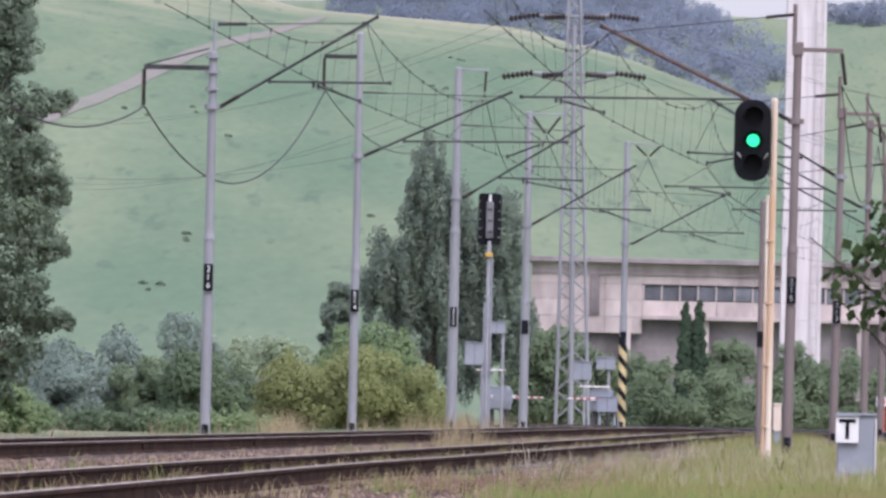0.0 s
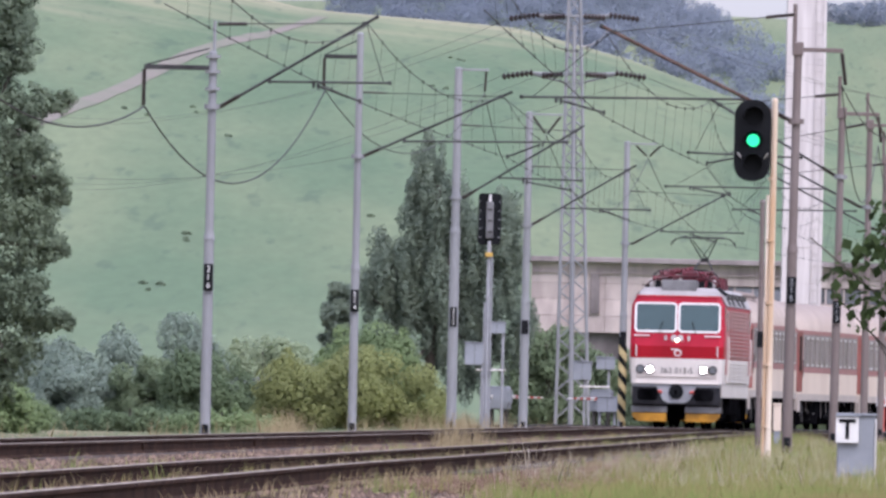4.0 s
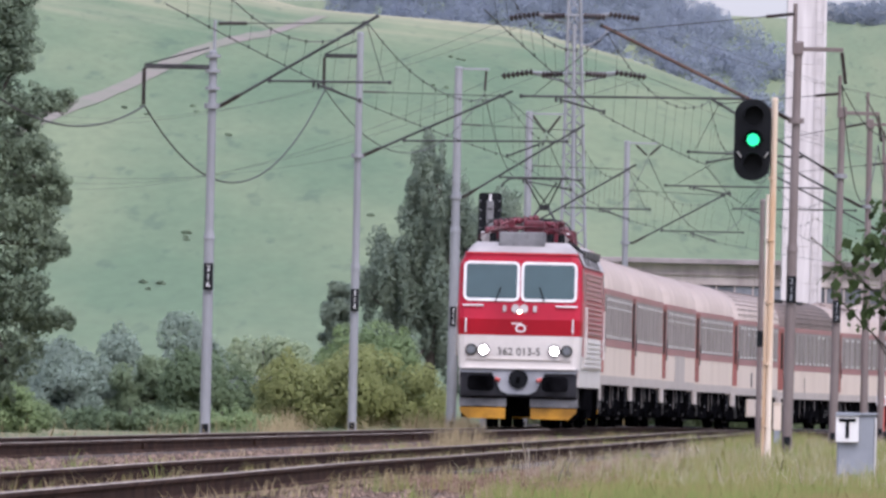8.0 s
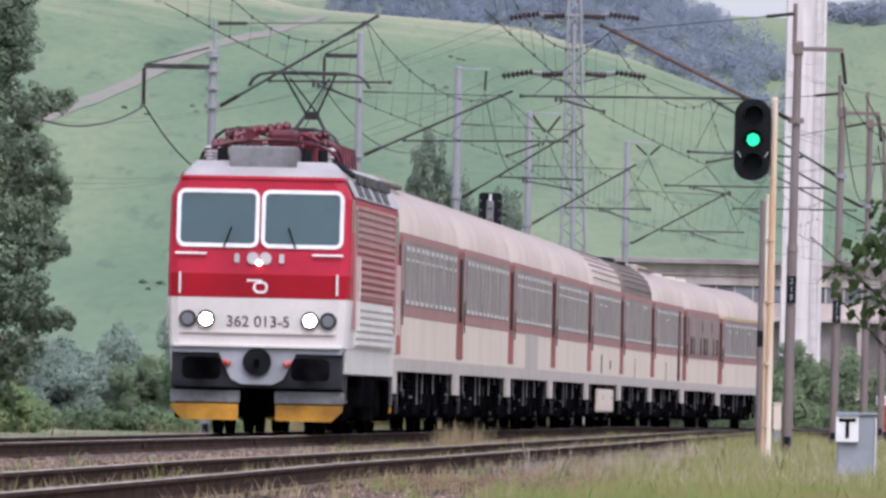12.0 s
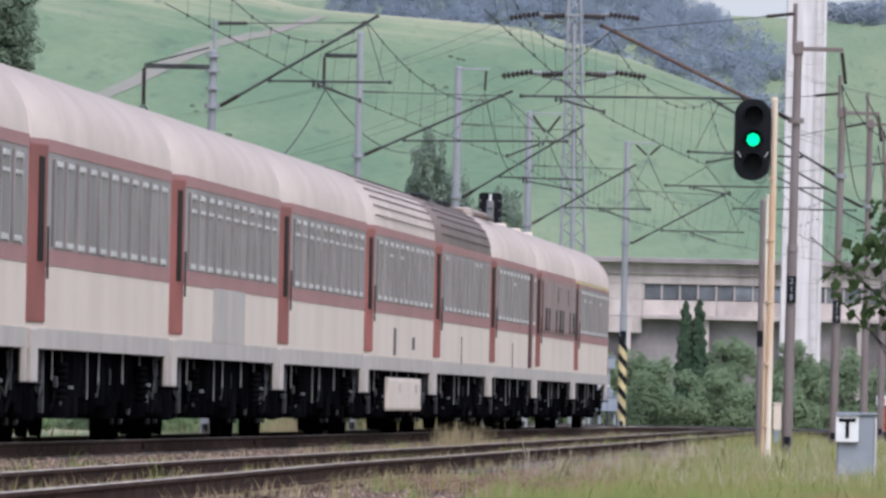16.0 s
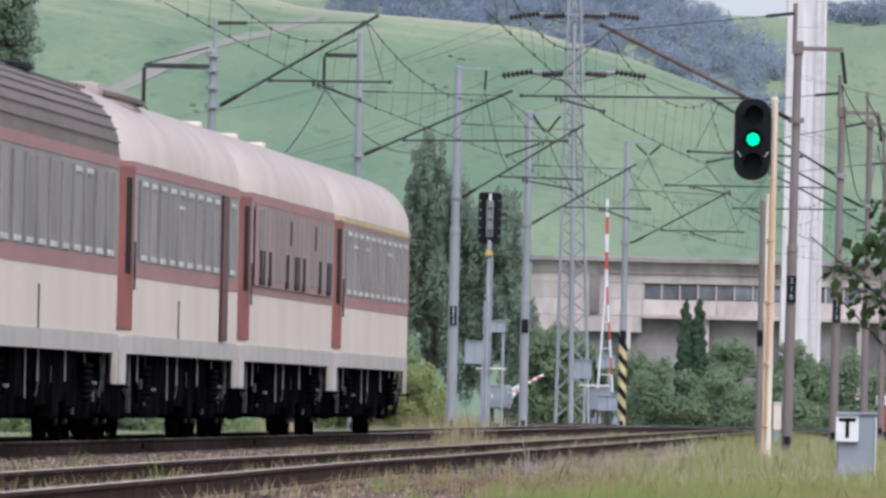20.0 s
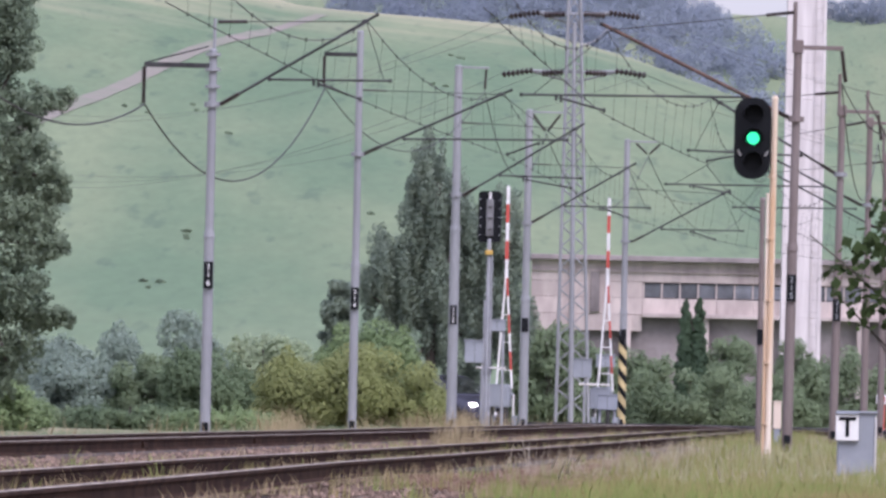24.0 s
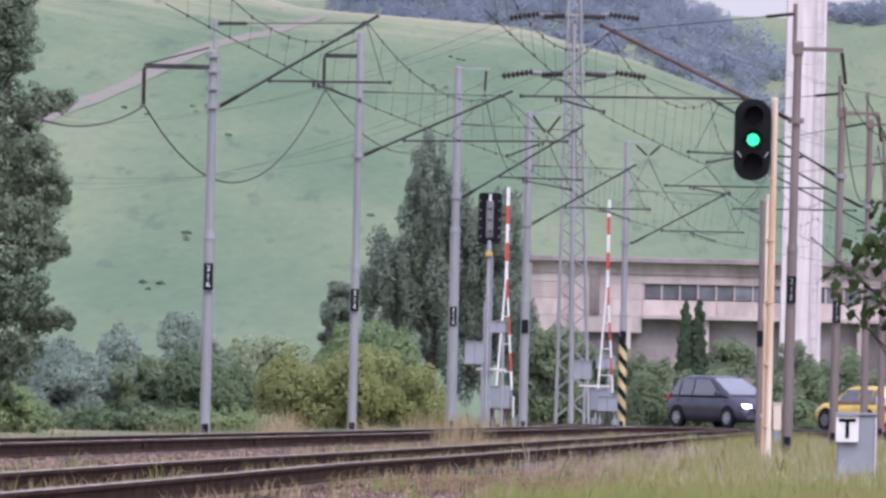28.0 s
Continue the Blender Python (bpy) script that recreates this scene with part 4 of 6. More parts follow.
        for x in (-9.9, 0.3, 9.6):
            part("brake_hose", cable(bmesh.new(), [(x, s * 1.3, 1.05), (x + 0.1, s * 1.32, 0.75), (x + 0.45, s * 1.32, 0.55), (x + 0.8, s * 1.3, 0.65)], 0.014), M_UNDERGREY, C)
        for x, z in ((-8.1, 0.72), (5.6, 0.66)):
            part("small_valve", cuboid((x, s * 1.36, z), (0.22, 0.05, 0.04), 0.012), M_GREYDIRTY, C)
        for x in (-7.0, 7.0):
            part("coil_spring", lathe((x, s * 1.34, 0.5), (x, s * 1.34, 0.96), [0.05] + [0.09, 0.09, 0.05] * 6, 10), M_UNDER, C)
    for x in (-8.8, 8.8):
        bogie(C, x, 2.5, 0.46)
    return C


def ribs(parent, material, n=19):
    for i in range(n):
        a = radians(8 + 164 * i / (n - 1))
        y, z = 1.425 * math.copysign(abs(math.cos(a)) ** 0.86, math.cos(a)), 3.5 + 1.0 * math.sin(a) ** 0.88
        part("roof_rib", cuboid((0, y * 1.009, z + 0.008), (21.4, 0.016, 0.018), 0.003), material, parent)


locomotive = build_locomotive()
base = build_coach()
base_wheels = [w for w in WHEELS if w[1] is base]
coaches = [base] + [copy_thing(base, Matrix()) for _ in range(8)]
for c in coaches[1:]:
    kids = sorted((o for o in c.children if o.name.startswith("wheelset")), key=lambda o: o.matrix_basis.translation.x)
    for o in kids:
        WHEELS.append((o, c, o.matrix_basis.translation.x, 0.46))
NAMES = ["white and grey railway coach coupled behind the locomotive", "white and grey railway coach with faded red lines",
         "white and grey railway coach with a pale repainted patch", "white and grey railway coach with faded red doors",
         "white railway coach with ribbed pale roof and hanging white box", "white and grey railway coach with ribbed sooty dark roof",
         "white and grey railway coach with one dark open door", "white and red railway coach with small tilted windows, some open",
         "last railway coach, with a yellow line under the roof"]
for i, c in enumerate(coaches):
    tagged(c, NAMES[i])
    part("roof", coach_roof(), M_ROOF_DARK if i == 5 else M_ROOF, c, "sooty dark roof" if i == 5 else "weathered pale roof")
    if i in (4, 5):
        ribs(c, M_RIBDARK)
    elif i > 5:
        for x in (-8, -1, 7.5):
            part("roof_vent", cuboid((x + (i * 37 % 10) * 0.1, 0.35 if i % 2 else -0.3, 4.49), (0.45, 0.36, 0.1), 0.04), M_SIDE, c)
    if i in (0, 6):
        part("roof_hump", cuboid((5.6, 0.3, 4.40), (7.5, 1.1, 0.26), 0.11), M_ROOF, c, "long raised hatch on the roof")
        part("hatch_rim", cable(bmesh.new(), [(5.6 + 3.8 * math.cos(a), 0.55 + 0.52 * math.sin(a), 4.46 - 0.1 * math.sin(a)) for a in np.linspace(0, 2 * math.pi, 25)], 0.045), M_ROOF_DARK, c)
    # window bars differ from coach to coach
    rb = random.Random(70 + i)
    for w in [o for o in c.children if o.name.startswith("window") and not o.name.startswith("window_band")]:
        for b in list(w.children):
            if b.name.startswith("frame_bar"):
                z = b.data.vertices[0].co.z
                if (i in (1, 4, 5, 6, 8) and 2.95 < z < 3.13 and rb.random() < 0.82) or (i == 5 and z > 3.14 and rb.random() < 0.8):
                    bpy.data.objects.remove(b)
    if i == 4:
        for x, h in ((3.5, 0.46), (-3.2, 0.22)):
            part("side_vent", cuboid((x, 1.434, 1.6), (0.6, 0.012, h), 0.003), M_UNDERGREY, c, "dark louvre in the white side")
    if i in (5, 6):
        part("marking_column", cuboid((2.0, 1.434, 1.58), (0.12, 0.01, 0.5), 0.002), M_UNDERGREY, c)
    if i == 2:
        part("repainted_patch", cuboid((1.0, 1.434, 1.70), (7.0, 0.012, 0.74), 0.003), M_SILL, c, "pale grey repainted patch")
    if i == 4:
        for x, w in ((0.9, 7.0), (-5.0, 4.4)):
            b = part("hanging_box", cuboid((x, 1.27, 0.7), (w, 0.26, 0.58), 0.06), M_SIDE, c, "white box under the sill")
            part("box_label", cuboid((x - 0.2, 1.405, 0.8), (0.5, 0.01, 0.14)), M_SILL, b)
    if i == 5:
        for x in (6.5, 8.6, -2):
            part("roof_loop", cable(bmesh.new(), [(x + 0.9 * math.cos(a), 0.7 + 0.25 * math.sin(a), 4.4) for a in np.linspace(0, 6.28, 14)], 0.05), M_BLACK, c)
    if i == 6:
        part("open_door", cuboid((-7.3, 1.452, 2.35), (1.3, 0.03, 2.0), 0.004), M_MAROON, c, "dark red side door standing open")
    if i == 7:
        part("red_side", cuboid((0, 1.458, 2.76), (20.6, 0.012, 1.16), 0.003), M_DUSTY, c, "faded red side with small windows")
        for k in range(9):
            x = -8.8 + k * 2.2
            fw = part("tilting_window", cuboid((x, 1.468, 2.78), (1.5, 0.012, 0.98), 0.004), M_COACHGLASS, c)
            part("window_post", cuboid((x, 1.479, 2.78), (0.08, 0.016, 1.0), 0.004), M_DUSTY, fw)
            if k not in (2, 6):
                part("open_half", cuboid((x + (0.33 if k % 2 else 0.0), 1.478, 2.45), (0.6 if k % 2 else 1.2, 0.014, 0.5), 0.003), M_DARKGLASS, fw)
            if k in (2, 5):
                part("open_half", cuboid((x - 0.3, 1.478, 3.03), (0.55, 0.014, 0.36), 0.003), M_DARKGLASS, fw)
    if i == 8:
        part("yellow_line", coach_band(3.42, 3.5, 0.014), M_PALEYELLOW, c, "pale yellow line under the roof")
        for y in (-0.9, 0.9):
            part("tail_lamp", disc((-12.08, y, 1.5), (1, 0, 0), 0.1, 0.05), M_TAIL, c)


# ---- overhead line ----
def steel_mast(base, z0, top, material, lean, number, label, step_z=None, r=0.1):
    T = thing("overhead_line_mast", pose(*base, 0, lean, 0), label, "overhead line mast", "masts along the line")
    part("lower_tube", rod((0, 0, z0), (0, 0, step_z or 3.6), r, r * 0.95, 12), material, T)
    part("upper_tube", rod((0, 0, step_z or 3.6), (0, 0, top), r * 0.82, r * 0.75, 12), material, T)
    part("collar", rod((0, 0, (step_z or 3.6) - 0.08), (0, 0, (step_z or 3.6) + 0.06), r * 1.08, r * 0.9, 12), material, T)
    part("cap", rod((0, 0, top), (0, 0, top + 0.04), r * 0.85, r * 0.5, 12), material, T)
    part("foundation", cuboid((0, 0, z0 - 0.08), (0.4, 0.4, 0.3), 0.04), M_CONC, T)
    part("base_cover", cuboid((0, -0.12, z0 + 0.42), (0.12, 0.04, 0.16), 0.01), M_BLACK, T)
    if number:
        pl = part("number_plate", cuboid((0, -0.14, 2.82), (0.18, 0.03, 0.5), 0.005), M_BLACK, T, "black plate with white digits")
        letters(number, 0.15, M_GREY if material is M_MASTBROWN else M_WHITE, pl, Matrix.Translation((0, -0.158, 2.82)) @ Matrix.Rotation(radians(90), 4, "X"), vertical=True)
    return T


def insulator(parent, a, b, r=0.048, n=11):
    return part("insulator", lathe(a, b, [0.025] + [q for _ in range(n) for q in (r, r * 0.75, 0.025)]), M_INSUL, parent)


def cantilever(T, foot, tip, tube, arm, tie=None, tube_mat=M_TUBE, thick=0.027, tie_r=0.042):
    """The bracket that holds the wires over its track, all in x and z from the mast.
    foot, tip: the inclined tube; tube: the level tube; arm: the steady arm, its end on the contact wire."""
    a, b = Vector((foot[0], 0, foot[1])), Vector((tip[0], 0, tip[1]))
    d = (b - a).normalized()
    part("clamp", rod((0, 0, foot[1] - 0.05), (0, 0, foot[1] + 0.05), 0.15, 0.15, 12), M_MASTBROWN if tube_mat is M_RUSTTUBE else M_MAST, T)
    part("bracket_lug", rod((0, 0, foot[1]), a, 0.03), tube_mat, T)
    insulator(T, a, a + d * 0.42, 0.055)
    part("inclined_tube", rod(a + d * 0.4, b, thick), tube_mat, T)
    part("tube_cap", rod(b, b + d * 0.06, thick * 1.25), M_TUBE, T)
    if tie:
        c = Vector((0, 0, tie))
        e = a + d * ((b - a).length - 0.22)
        w = (e - c).normalized()
        insulator(T, c + w * 0.08, c + w * 0.62, tie_r)
        part("top_tie", rod(c + w * 0.6, e, 0.009), M_TUBE, T)
        part("tie_clamp", cuboid(e, (0.12, 0.06, 0.08), 0.015), M_TUBE, T)
    p, q = Vector((tube[0], 0, tube[1])), Vector((tube[2], 0, tube[3]))
    rt = part("registration_tube", rod(p, q, 0.021), M_TUBE, T)
    for e in (p, q):
        part("end_clamp", cuboid(e, (0.07, 0.06, 0.07), 0.012), M_TUBE, rt)
    near_mast = p if abs(p.x) < abs(q.x) else q
    far_end = q if near_mast is p else p
    part("hanger", rod(a + d * ((b - a).length - 0.2), far_end.lerp(near_mast, 0.05), 0.008), M_TUBE, T)
    m, n = Vector((arm[0], 0, arm[1])), Vector((arm[2], 0.08, arm[3]))
    k = 1 if n.x > m.x else -1
    part("drop_bracket", rod((m.x - k * 0.05, 0, p.z + 0.02), (m.x - k * 0.05, 0, m.z - 0.05), 0.026), M_TUBE, T)
    part("drop_bracket", rod((m.x + k * 0.04, 0, p.z), (m.x + k * 0.04, 0, m.z - 0.08), 0.02), M_TUBE, T)
    part("steady_arm", rod(m, n, 0.021), M_TUBE, T)
    part("wire_clip", cuboid(n, (0.05, 0.06, 0.09), 0.012), M_TUBE, T)


def feeder_arm(T, side, z, length):
    part("feeder_arm", cuboid((side * length / 2, 0, z), (length, 0.07, 0.09), 0.01), M_TUBE, T)
    part("arm_stay", rod((side * length, 0, z + 0.03), (side * 0.08, 0, z + 0.36), 0.014), M_TUBE, T)
    insulator(T, (side * length, 0, z - 0.04), (side * length, 0, z - 0.72))


# mast: x, y, top, number; bracket: foot, tip, level tube, steady arm, tie
LEFT = [(-4.42, 263.8, 7.0, "216", (0.15, 6.0), (3.01, 7.72), (1.06, 6.49, 3.30, 6.51), (1.93, 6.44, 2.75, 6.16), 7.54),
        (-2.03, 317.7, 8.8, "214", (0.1, 6.06), (3.38, 7.56), (1.03, 6.42, 4.68, 6.48), (4.09, 6.42, 3.35, 6.13), 7.5),
        (0.22, 369.7, 9.3, "212", (0.19, 5.94), (3.25, 7.85), (1.14, 6.48, 3.25, 6.45), (1.8, 6.39, 2.99, 6.19), 7.84),
        (2.33, 411.6, 9.05, "", (0.1, 5.78), (3.07, 7.56), (1.09, 6.3, 3.55, 6.3), (2.16, 6.26, 2.94, 6.0), 7.5),
        (5.83, 462.6, 9.2, "", (0.25, 5.9), (3.35, 7.62), (1.17, 6.32, 3.84, 6.32), (2.18, 6.25, 2.93, 6.02), 7.62)]
for i, (x, y, top, num, foot, tip, tube_at, arm_at, tie) in enumerate(LEFT):
    T = steel_mast((x, y, 0), -0.42, top, M_MAST, 0.0, num, "pale grey tubular overhead line mast beside the far track", 5.1 if i == 2 else None, (0.1, 0.1, 0.135, 0.135, 0.125)[i])
    cantilever(T, foot, tip, tube_at, arm_at, tie, tie_r=0.042 if i == 0 else 0.02)
    if i < 2:
        feeder_arm(T, -1, 6.72 if i == 0 else 8.29, 1.28 if i == 0 else 0.8)
    if i == 0:
        part("mast_extension", rod((0.02, 0, 7.0), (0.02, 0, 7.6), 0.03), M_MAST, T)
        for z in (6.3, 6.62, 6.9):
            part("clamp", rod((0, 0, z), (0, 0, z + 0.06), 0.14, 0.14, 12), M_MAST, T)
    if not num:
        part("number_plate", cuboid((0, -0.14, 2.82), (0.2, 0.03, 0.4), 0.005), M_BLACK, T)
    if i == 2:
        part("top_arm", cuboid((0.4, 0, 9.28), (0.8, 0.05, 0.05), 0.01), M_MAST, T)
        insulator(T, (0.72, 0, 9.24), (0.69, 0, 8.72), 0.04)
    if i > 2:
        # two slanting insulators meet over the feeder
        lo = (0.5, 0, 8.42) if i == 3 else (0.69, 0, 8.72)
        part("top_arm", cuboid((0.48, 0, top - 0.04), (1.0, 0.05, 0.05), 0.01), M_MAST, T)
        for e in (-0.4, 0.4):
            insulator(T, (lo[0] + e, 0, top - 0.1), (lo[0] + e * 0.1, 0, lo[2] + 0.05), 0.045)
    if i == 4:
        # yellow and black warning bands
        for k in range(5):
            bm = bmesh.new()
            tube(bm, (0, 0, 0.05 + k * 0.53), (0, 0, 0.33 + k * 0.53), 0.135, 0.135, 12)
            for v in bm.verts:
                v.co.z -= v.co.x * 1.2
            part("warning_band", bm, M_PALEYELLOW, T, "yellow warning band")
            bm = bmesh.new()
            tube(bm, (0, 0, 0.33 + k * 0.53), (0, 0, 0.58 + k * 0.53), 0.135, 0.135, 12)
            for v in bm.verts:
                v.co.z -= v.co.x * 1.2
            part("warning_band", bm, M_BLACK, T, "black warning band")
RIGHT = [(6.42, 264.0, 7.4, "215", (-0.08, 5.97), (-3.65, 7.63), (-5.13, 6.28, -1.0, 6.35), (-4.43, 6.24, -3.58, 6.03), 7.97),
         (8.82, 320.0, 7.4, "213", (-0.08, 5.88), (-2.96, 7.54), (-3.45, 6.33, -0.9, 6.28), (-2.36, 6.24, -3.02, 6.1), 7.75),
         (10.9, 367.0, 8.1, "", (-0.2, 5.88), (-3.4, 7.5), (-5.26, 6.31, -1.1, 6.33), (-4.57, 6.28, -3.58, 6.11), 8.06),
         (12.72, 412.0, 8.0, "", (-0.2, 5.85), (-3.5, 7.5), (-4.4, 6.38, -0.85, 6.41), (-3.87, 6.36, -3.5, 6.2), 7.8)]
for i, (x, y, top, num, foot, tip, tube_at, arm_at, tie) in enumerate(RIGHT):
    T = steel_mast((x, y, 0), -0.42, top, M_MASTBROWN, 0.4 if i < 2 else 0.0, num, "brown tubular overhead line mast beside the near track")
    cantilever(T, foot, tip, tube_at, arm_at, tie, M_RUSTTUBE if i == 0 else M_TUBE, 0.034 if i == 0 else 0.027)
    part("side_arm", cuboid((0.42, 0, top - 0.09), (0.85, 0.06, 0.08), 0.01), M_MASTBROWN, T)
    part("cap_block", cuboid((0, 0, top - 0.08), (0.2, 0.2, 0.26), 0.03), M_MASTBROWN, T)
    insulator(T, (0.82, 0, top - 0.14), (0.9, 0, top - 0.72))
    part("mast_extension", rod((-0.07, 0, top - 0.2), (-0.07, 0, top + 0.75), 0.04), M_MASTBROWN, T)
    if i == 0:
        part("jumper", cable(bmesh.new(), hang((-3.55, 0, 7.56), (-4.05, 0.3, 7.27), 0.1, 8), 0.014), M_ALU, T, "pale bare jumper wire")

# supports: x, y and z of the contact wire, then x and z of the carrier wire
FAR_WIRE = [(-4.05, 200, 6.13, -4.05, 7.35), (-1.67, 263.9, 6.14, -1.55, 7.6), (1.32, 317.8, 6.11, 1.22, 7.5), (3.21, 369.8, 6.17, 3.3, 7.72), (5.27, 411.7, 5.98, 5.25, 7.45), (8.76, 462.7, 6.0, 9.0, 7.5),
            (13.6, 514, 6.0, 13.4, 7.5), (20.4, 566, 6.0, 20.2, 7.5)]
NEAR_WIRE = [(0.45, 200, 6.15, 0.3, 7.35), (2.84, 264.1, 6.01, 2.9, 7.54), (5.80, 320.1, 6.08, 5.88, 7.5), (7.32, 367.1, 6.09, 7.5, 7.45), (9.22, 412.1, 6.18, 9.3, 7.45), (12.1, 462.7, 6.0, 12.3, 7.5), (16.9, 514, 6.0, 16.8, 7.5)]
for stops in (FAR_WIRE, NEAR_WIRE):
    cw = thing("contact_line", None, "dark contact wire and hanging carrier wire over the track", "overhead wire", "wires over the tracks")
    for k, (a, b) in enumerate(zip(stops, stops[1:])):
        A, B, A2, B2 = Vector(a[:3]), Vector(b[:3]), Vector((a[3], a[1], a[4])), Vector((b[3], b[1], b[4]))
        thick = 0.009 if k < 2 else 0.007
        part("contact_wire", cable(bmesh.new(), hang(A, B, 0.03, 6), thick), M_WIRE, cw)
        top = hang(A2, B2, 0.62 if k else 0.92, 11)
        part("carrier_wire", cable(bmesh.new(), top, thick), M_WIRE, cw)
        for j in range(1, 11):
            lo = A.lerp(B, j / 11) - Vector((0, 0, 0.02))
            dp = part("dropper", rod(lo, top[j], 0.0028, n=4), M_WIRE, cw)
            part("dropper_clamp", cuboid(top[j], (0.028, 0.05, 0.06)), M_WIRE, dp)
            part("dropper_clamp", cuboid(lo, (0.025, 0.05, 0.05)), M_WIRE, dp)
# feeder along the far masts, in deep loops
fd = thing("feeder_cable", None, "dark feeder cable hanging in loops from mast to mast", "cable")
F = [Vector(v) for v in ((-8.1, 212, 6.3), (-5.68, 263.8, 5.98), (-2.80, 317.7, 7.53), (0.91, 369.7, 8.68), (2.83, 411.6, 8.4), (6.52, 462.6, 8.7), (11.4, 514, 8.6))]
for k, (a, b, sag) in enumerate(zip(F, F[1:], (0.95, 1.75, 1.5, 1.75, 2.0, 2.1))):
    part("cable_span", cable(bmesh.new(), hang(a, b, sag, 24), 0.017 if k < 2 else 0.013), M_WIRE, fd)
rw = thing("feeder_cable", None, "thin return cables between the brown masts", "cable")
for a, b, sg in (((7.3, 264, 6.65), (9.7, 320, 6.6), 1.7), ((9.7, 320, 6.6), (11.8, 367, 7.3), 1.2), ((7.3, 264, 6.65), (9.0, 290, 6.2), 0.25)):
    part("cable_span", cable(bmesh.new(), hang(a, b, sg), 0.012), M_WIRE, rw)


# ---- signals ----
def signal(base, z0, ztop, head, post_mat, lit, label, corner=0.28, r=0.1):
    T = thing("railway_signal", pose(*base), label, "railway signal")
    part("post", rod((0, 0, z0), (0, 0, ztop), r, r * 0.9, 12), post_mat, T)
    part("cable_pipe", rod((-r - 0.025, 0.0, z0), (-r - 0.025, 0.0, ztop - 1.6), 0.028, 0.028, 8), post_mat, T)
    for z in np.arange(z0 + 0.7, ztop - 1, 1.05):
        part("clamp", rod((-0.02, 0, z), (-0.02, 0, z + 0.04), r * 1.3, r * 1.3, 10), post_mat, T)
    part("post_cap", rod((0, 0, ztop), (0, 0, ztop + 0.05), r * 1.05, r * 0.6, 12), post_mat, T)
    hx, hy, hz = head
    fm = Matrix.Translation(head) @ Matrix.Rotation(radians(90), 4, "X")
    h = part("signal_head", plate(rounded(0.62, 1.38, corner, 8), 0.08, fm), M_BLACK, T, "black oval signal board")
    bm = cuboid((hx, hy + 0.16, hz), (0.4, 0.28, 1.14), 0.04)
    part("lamp_case", bm, M_BLACK if lit else M_UNDERGREY, T)
    part("bracket", cuboid((hx / 2, 0.1, hz + 0.3), (abs(hx) + 0.1, 0.07, 0.07), 0.01), post_mat, T)
    part("bracket", cuboid((hx / 2, 0.1, hz - 0.3), (abs(hx) + 0.1, 0.07, 0.07), 0.01), post_mat, T)
    return T, h


sg, hd = signal((5.51, 240.0, 0), -0.42, 5.82, (-0.37, -0.1, 5.14), M_CREAMPOST, True, "cream railway signal post with a black oval head showing green", r=0.06)
for k, z in enumerate((5.55, 5.14, 4.75)):
    part("lens", disc((-0.36, -0.19, z), (0, 1, 0), 0.105 if z == 5.14 else 0.13, 0.03), M_GREENLAMP if z == 5.14 else M_BLACK, hd, "glowing green lens" if z == 5.14 else "dark lens")
    bm = bmesh.new()
    rows = [[bm.verts.new((-0.36 + r * math.cos(a), y, z + r * math.sin(a))) for a in np.linspace(radians(-10), radians(190), 13)] for r, y in ((0.17, -0.18), (0.16, -0.45))]
    for i in range(12):
        bm.faces.new((rows[0][i], rows[0][i + 1], rows[1][i + 1], rows[1][i]))
    part("hood", bm, M_BLACK, hd)
for s in (-1, 1):
    part("bracket_glint", rod((-0.36 + s * 0.2, -0.2, 4.84), (-0.36 + s * 0.26, -0.22, 4.93), 0.012), M_ALU, hd)
back, bhd = signal((1.15, 381.0, 0), -0.42, 4.9, (0.0, 0.1, 5.54), M_GREY, False, "grey railway signal seen from behind, black board", 0.1, 0.06)
part("back_channel", cuboid((0.0, -0.06, 5.52), (0.19, 0.1, 1.0), 0.03), M_GREYDIRTY, back)
part("channel_top", rod((0.0, -0.06, 6.0), (0.0, -0.06, 6.2), 0.035), M_WHITE, back)
for z in (5.2, 5.5, 5.8):
    part("channel_latch", cuboid((0.0, -0.12, z), (0.12, 0.03, 0.05), 0.01), M_UNDERGREY, back)
part("yellow_collar", cuboid((0, -0.05, 4.58), (0.2, 0.2, 0.12), 0.02), M_HAZARDY, back)
for k in range(5):
    for s in (-1, 1):
        part("bolt", rod((s * 0.26, 0.0, 5.05 + k * 0.24), (s * 0.26, 0.04, 5.05 + k * 0.24), 0.02), M_GREY, back)
part("cable_pipe", rod((0.09, -0.03, -0.4), (0.09, -0.03, 4.5), 0.022), M_GREY, back)

slim = thing("trackside_post", pose(6.12, 275.0, 0), "slim brown-grey trackside post with a small black plate", "post")
part("tube", rod((0, 0, -0.42), (0, 0, 4.6), 0.055, 0.05, 10), M_MASTBROWN, slim)
part("plate", cuboid((0, -0.07, 1.95), (0.12, 0.02, 0.3), 0.004), M_BLACK, slim)
part("cap", rod((0, 0, 4.6), (0, 0, 4.66), 0.07, 0.04, 10), M_MASTBROWN, slim)

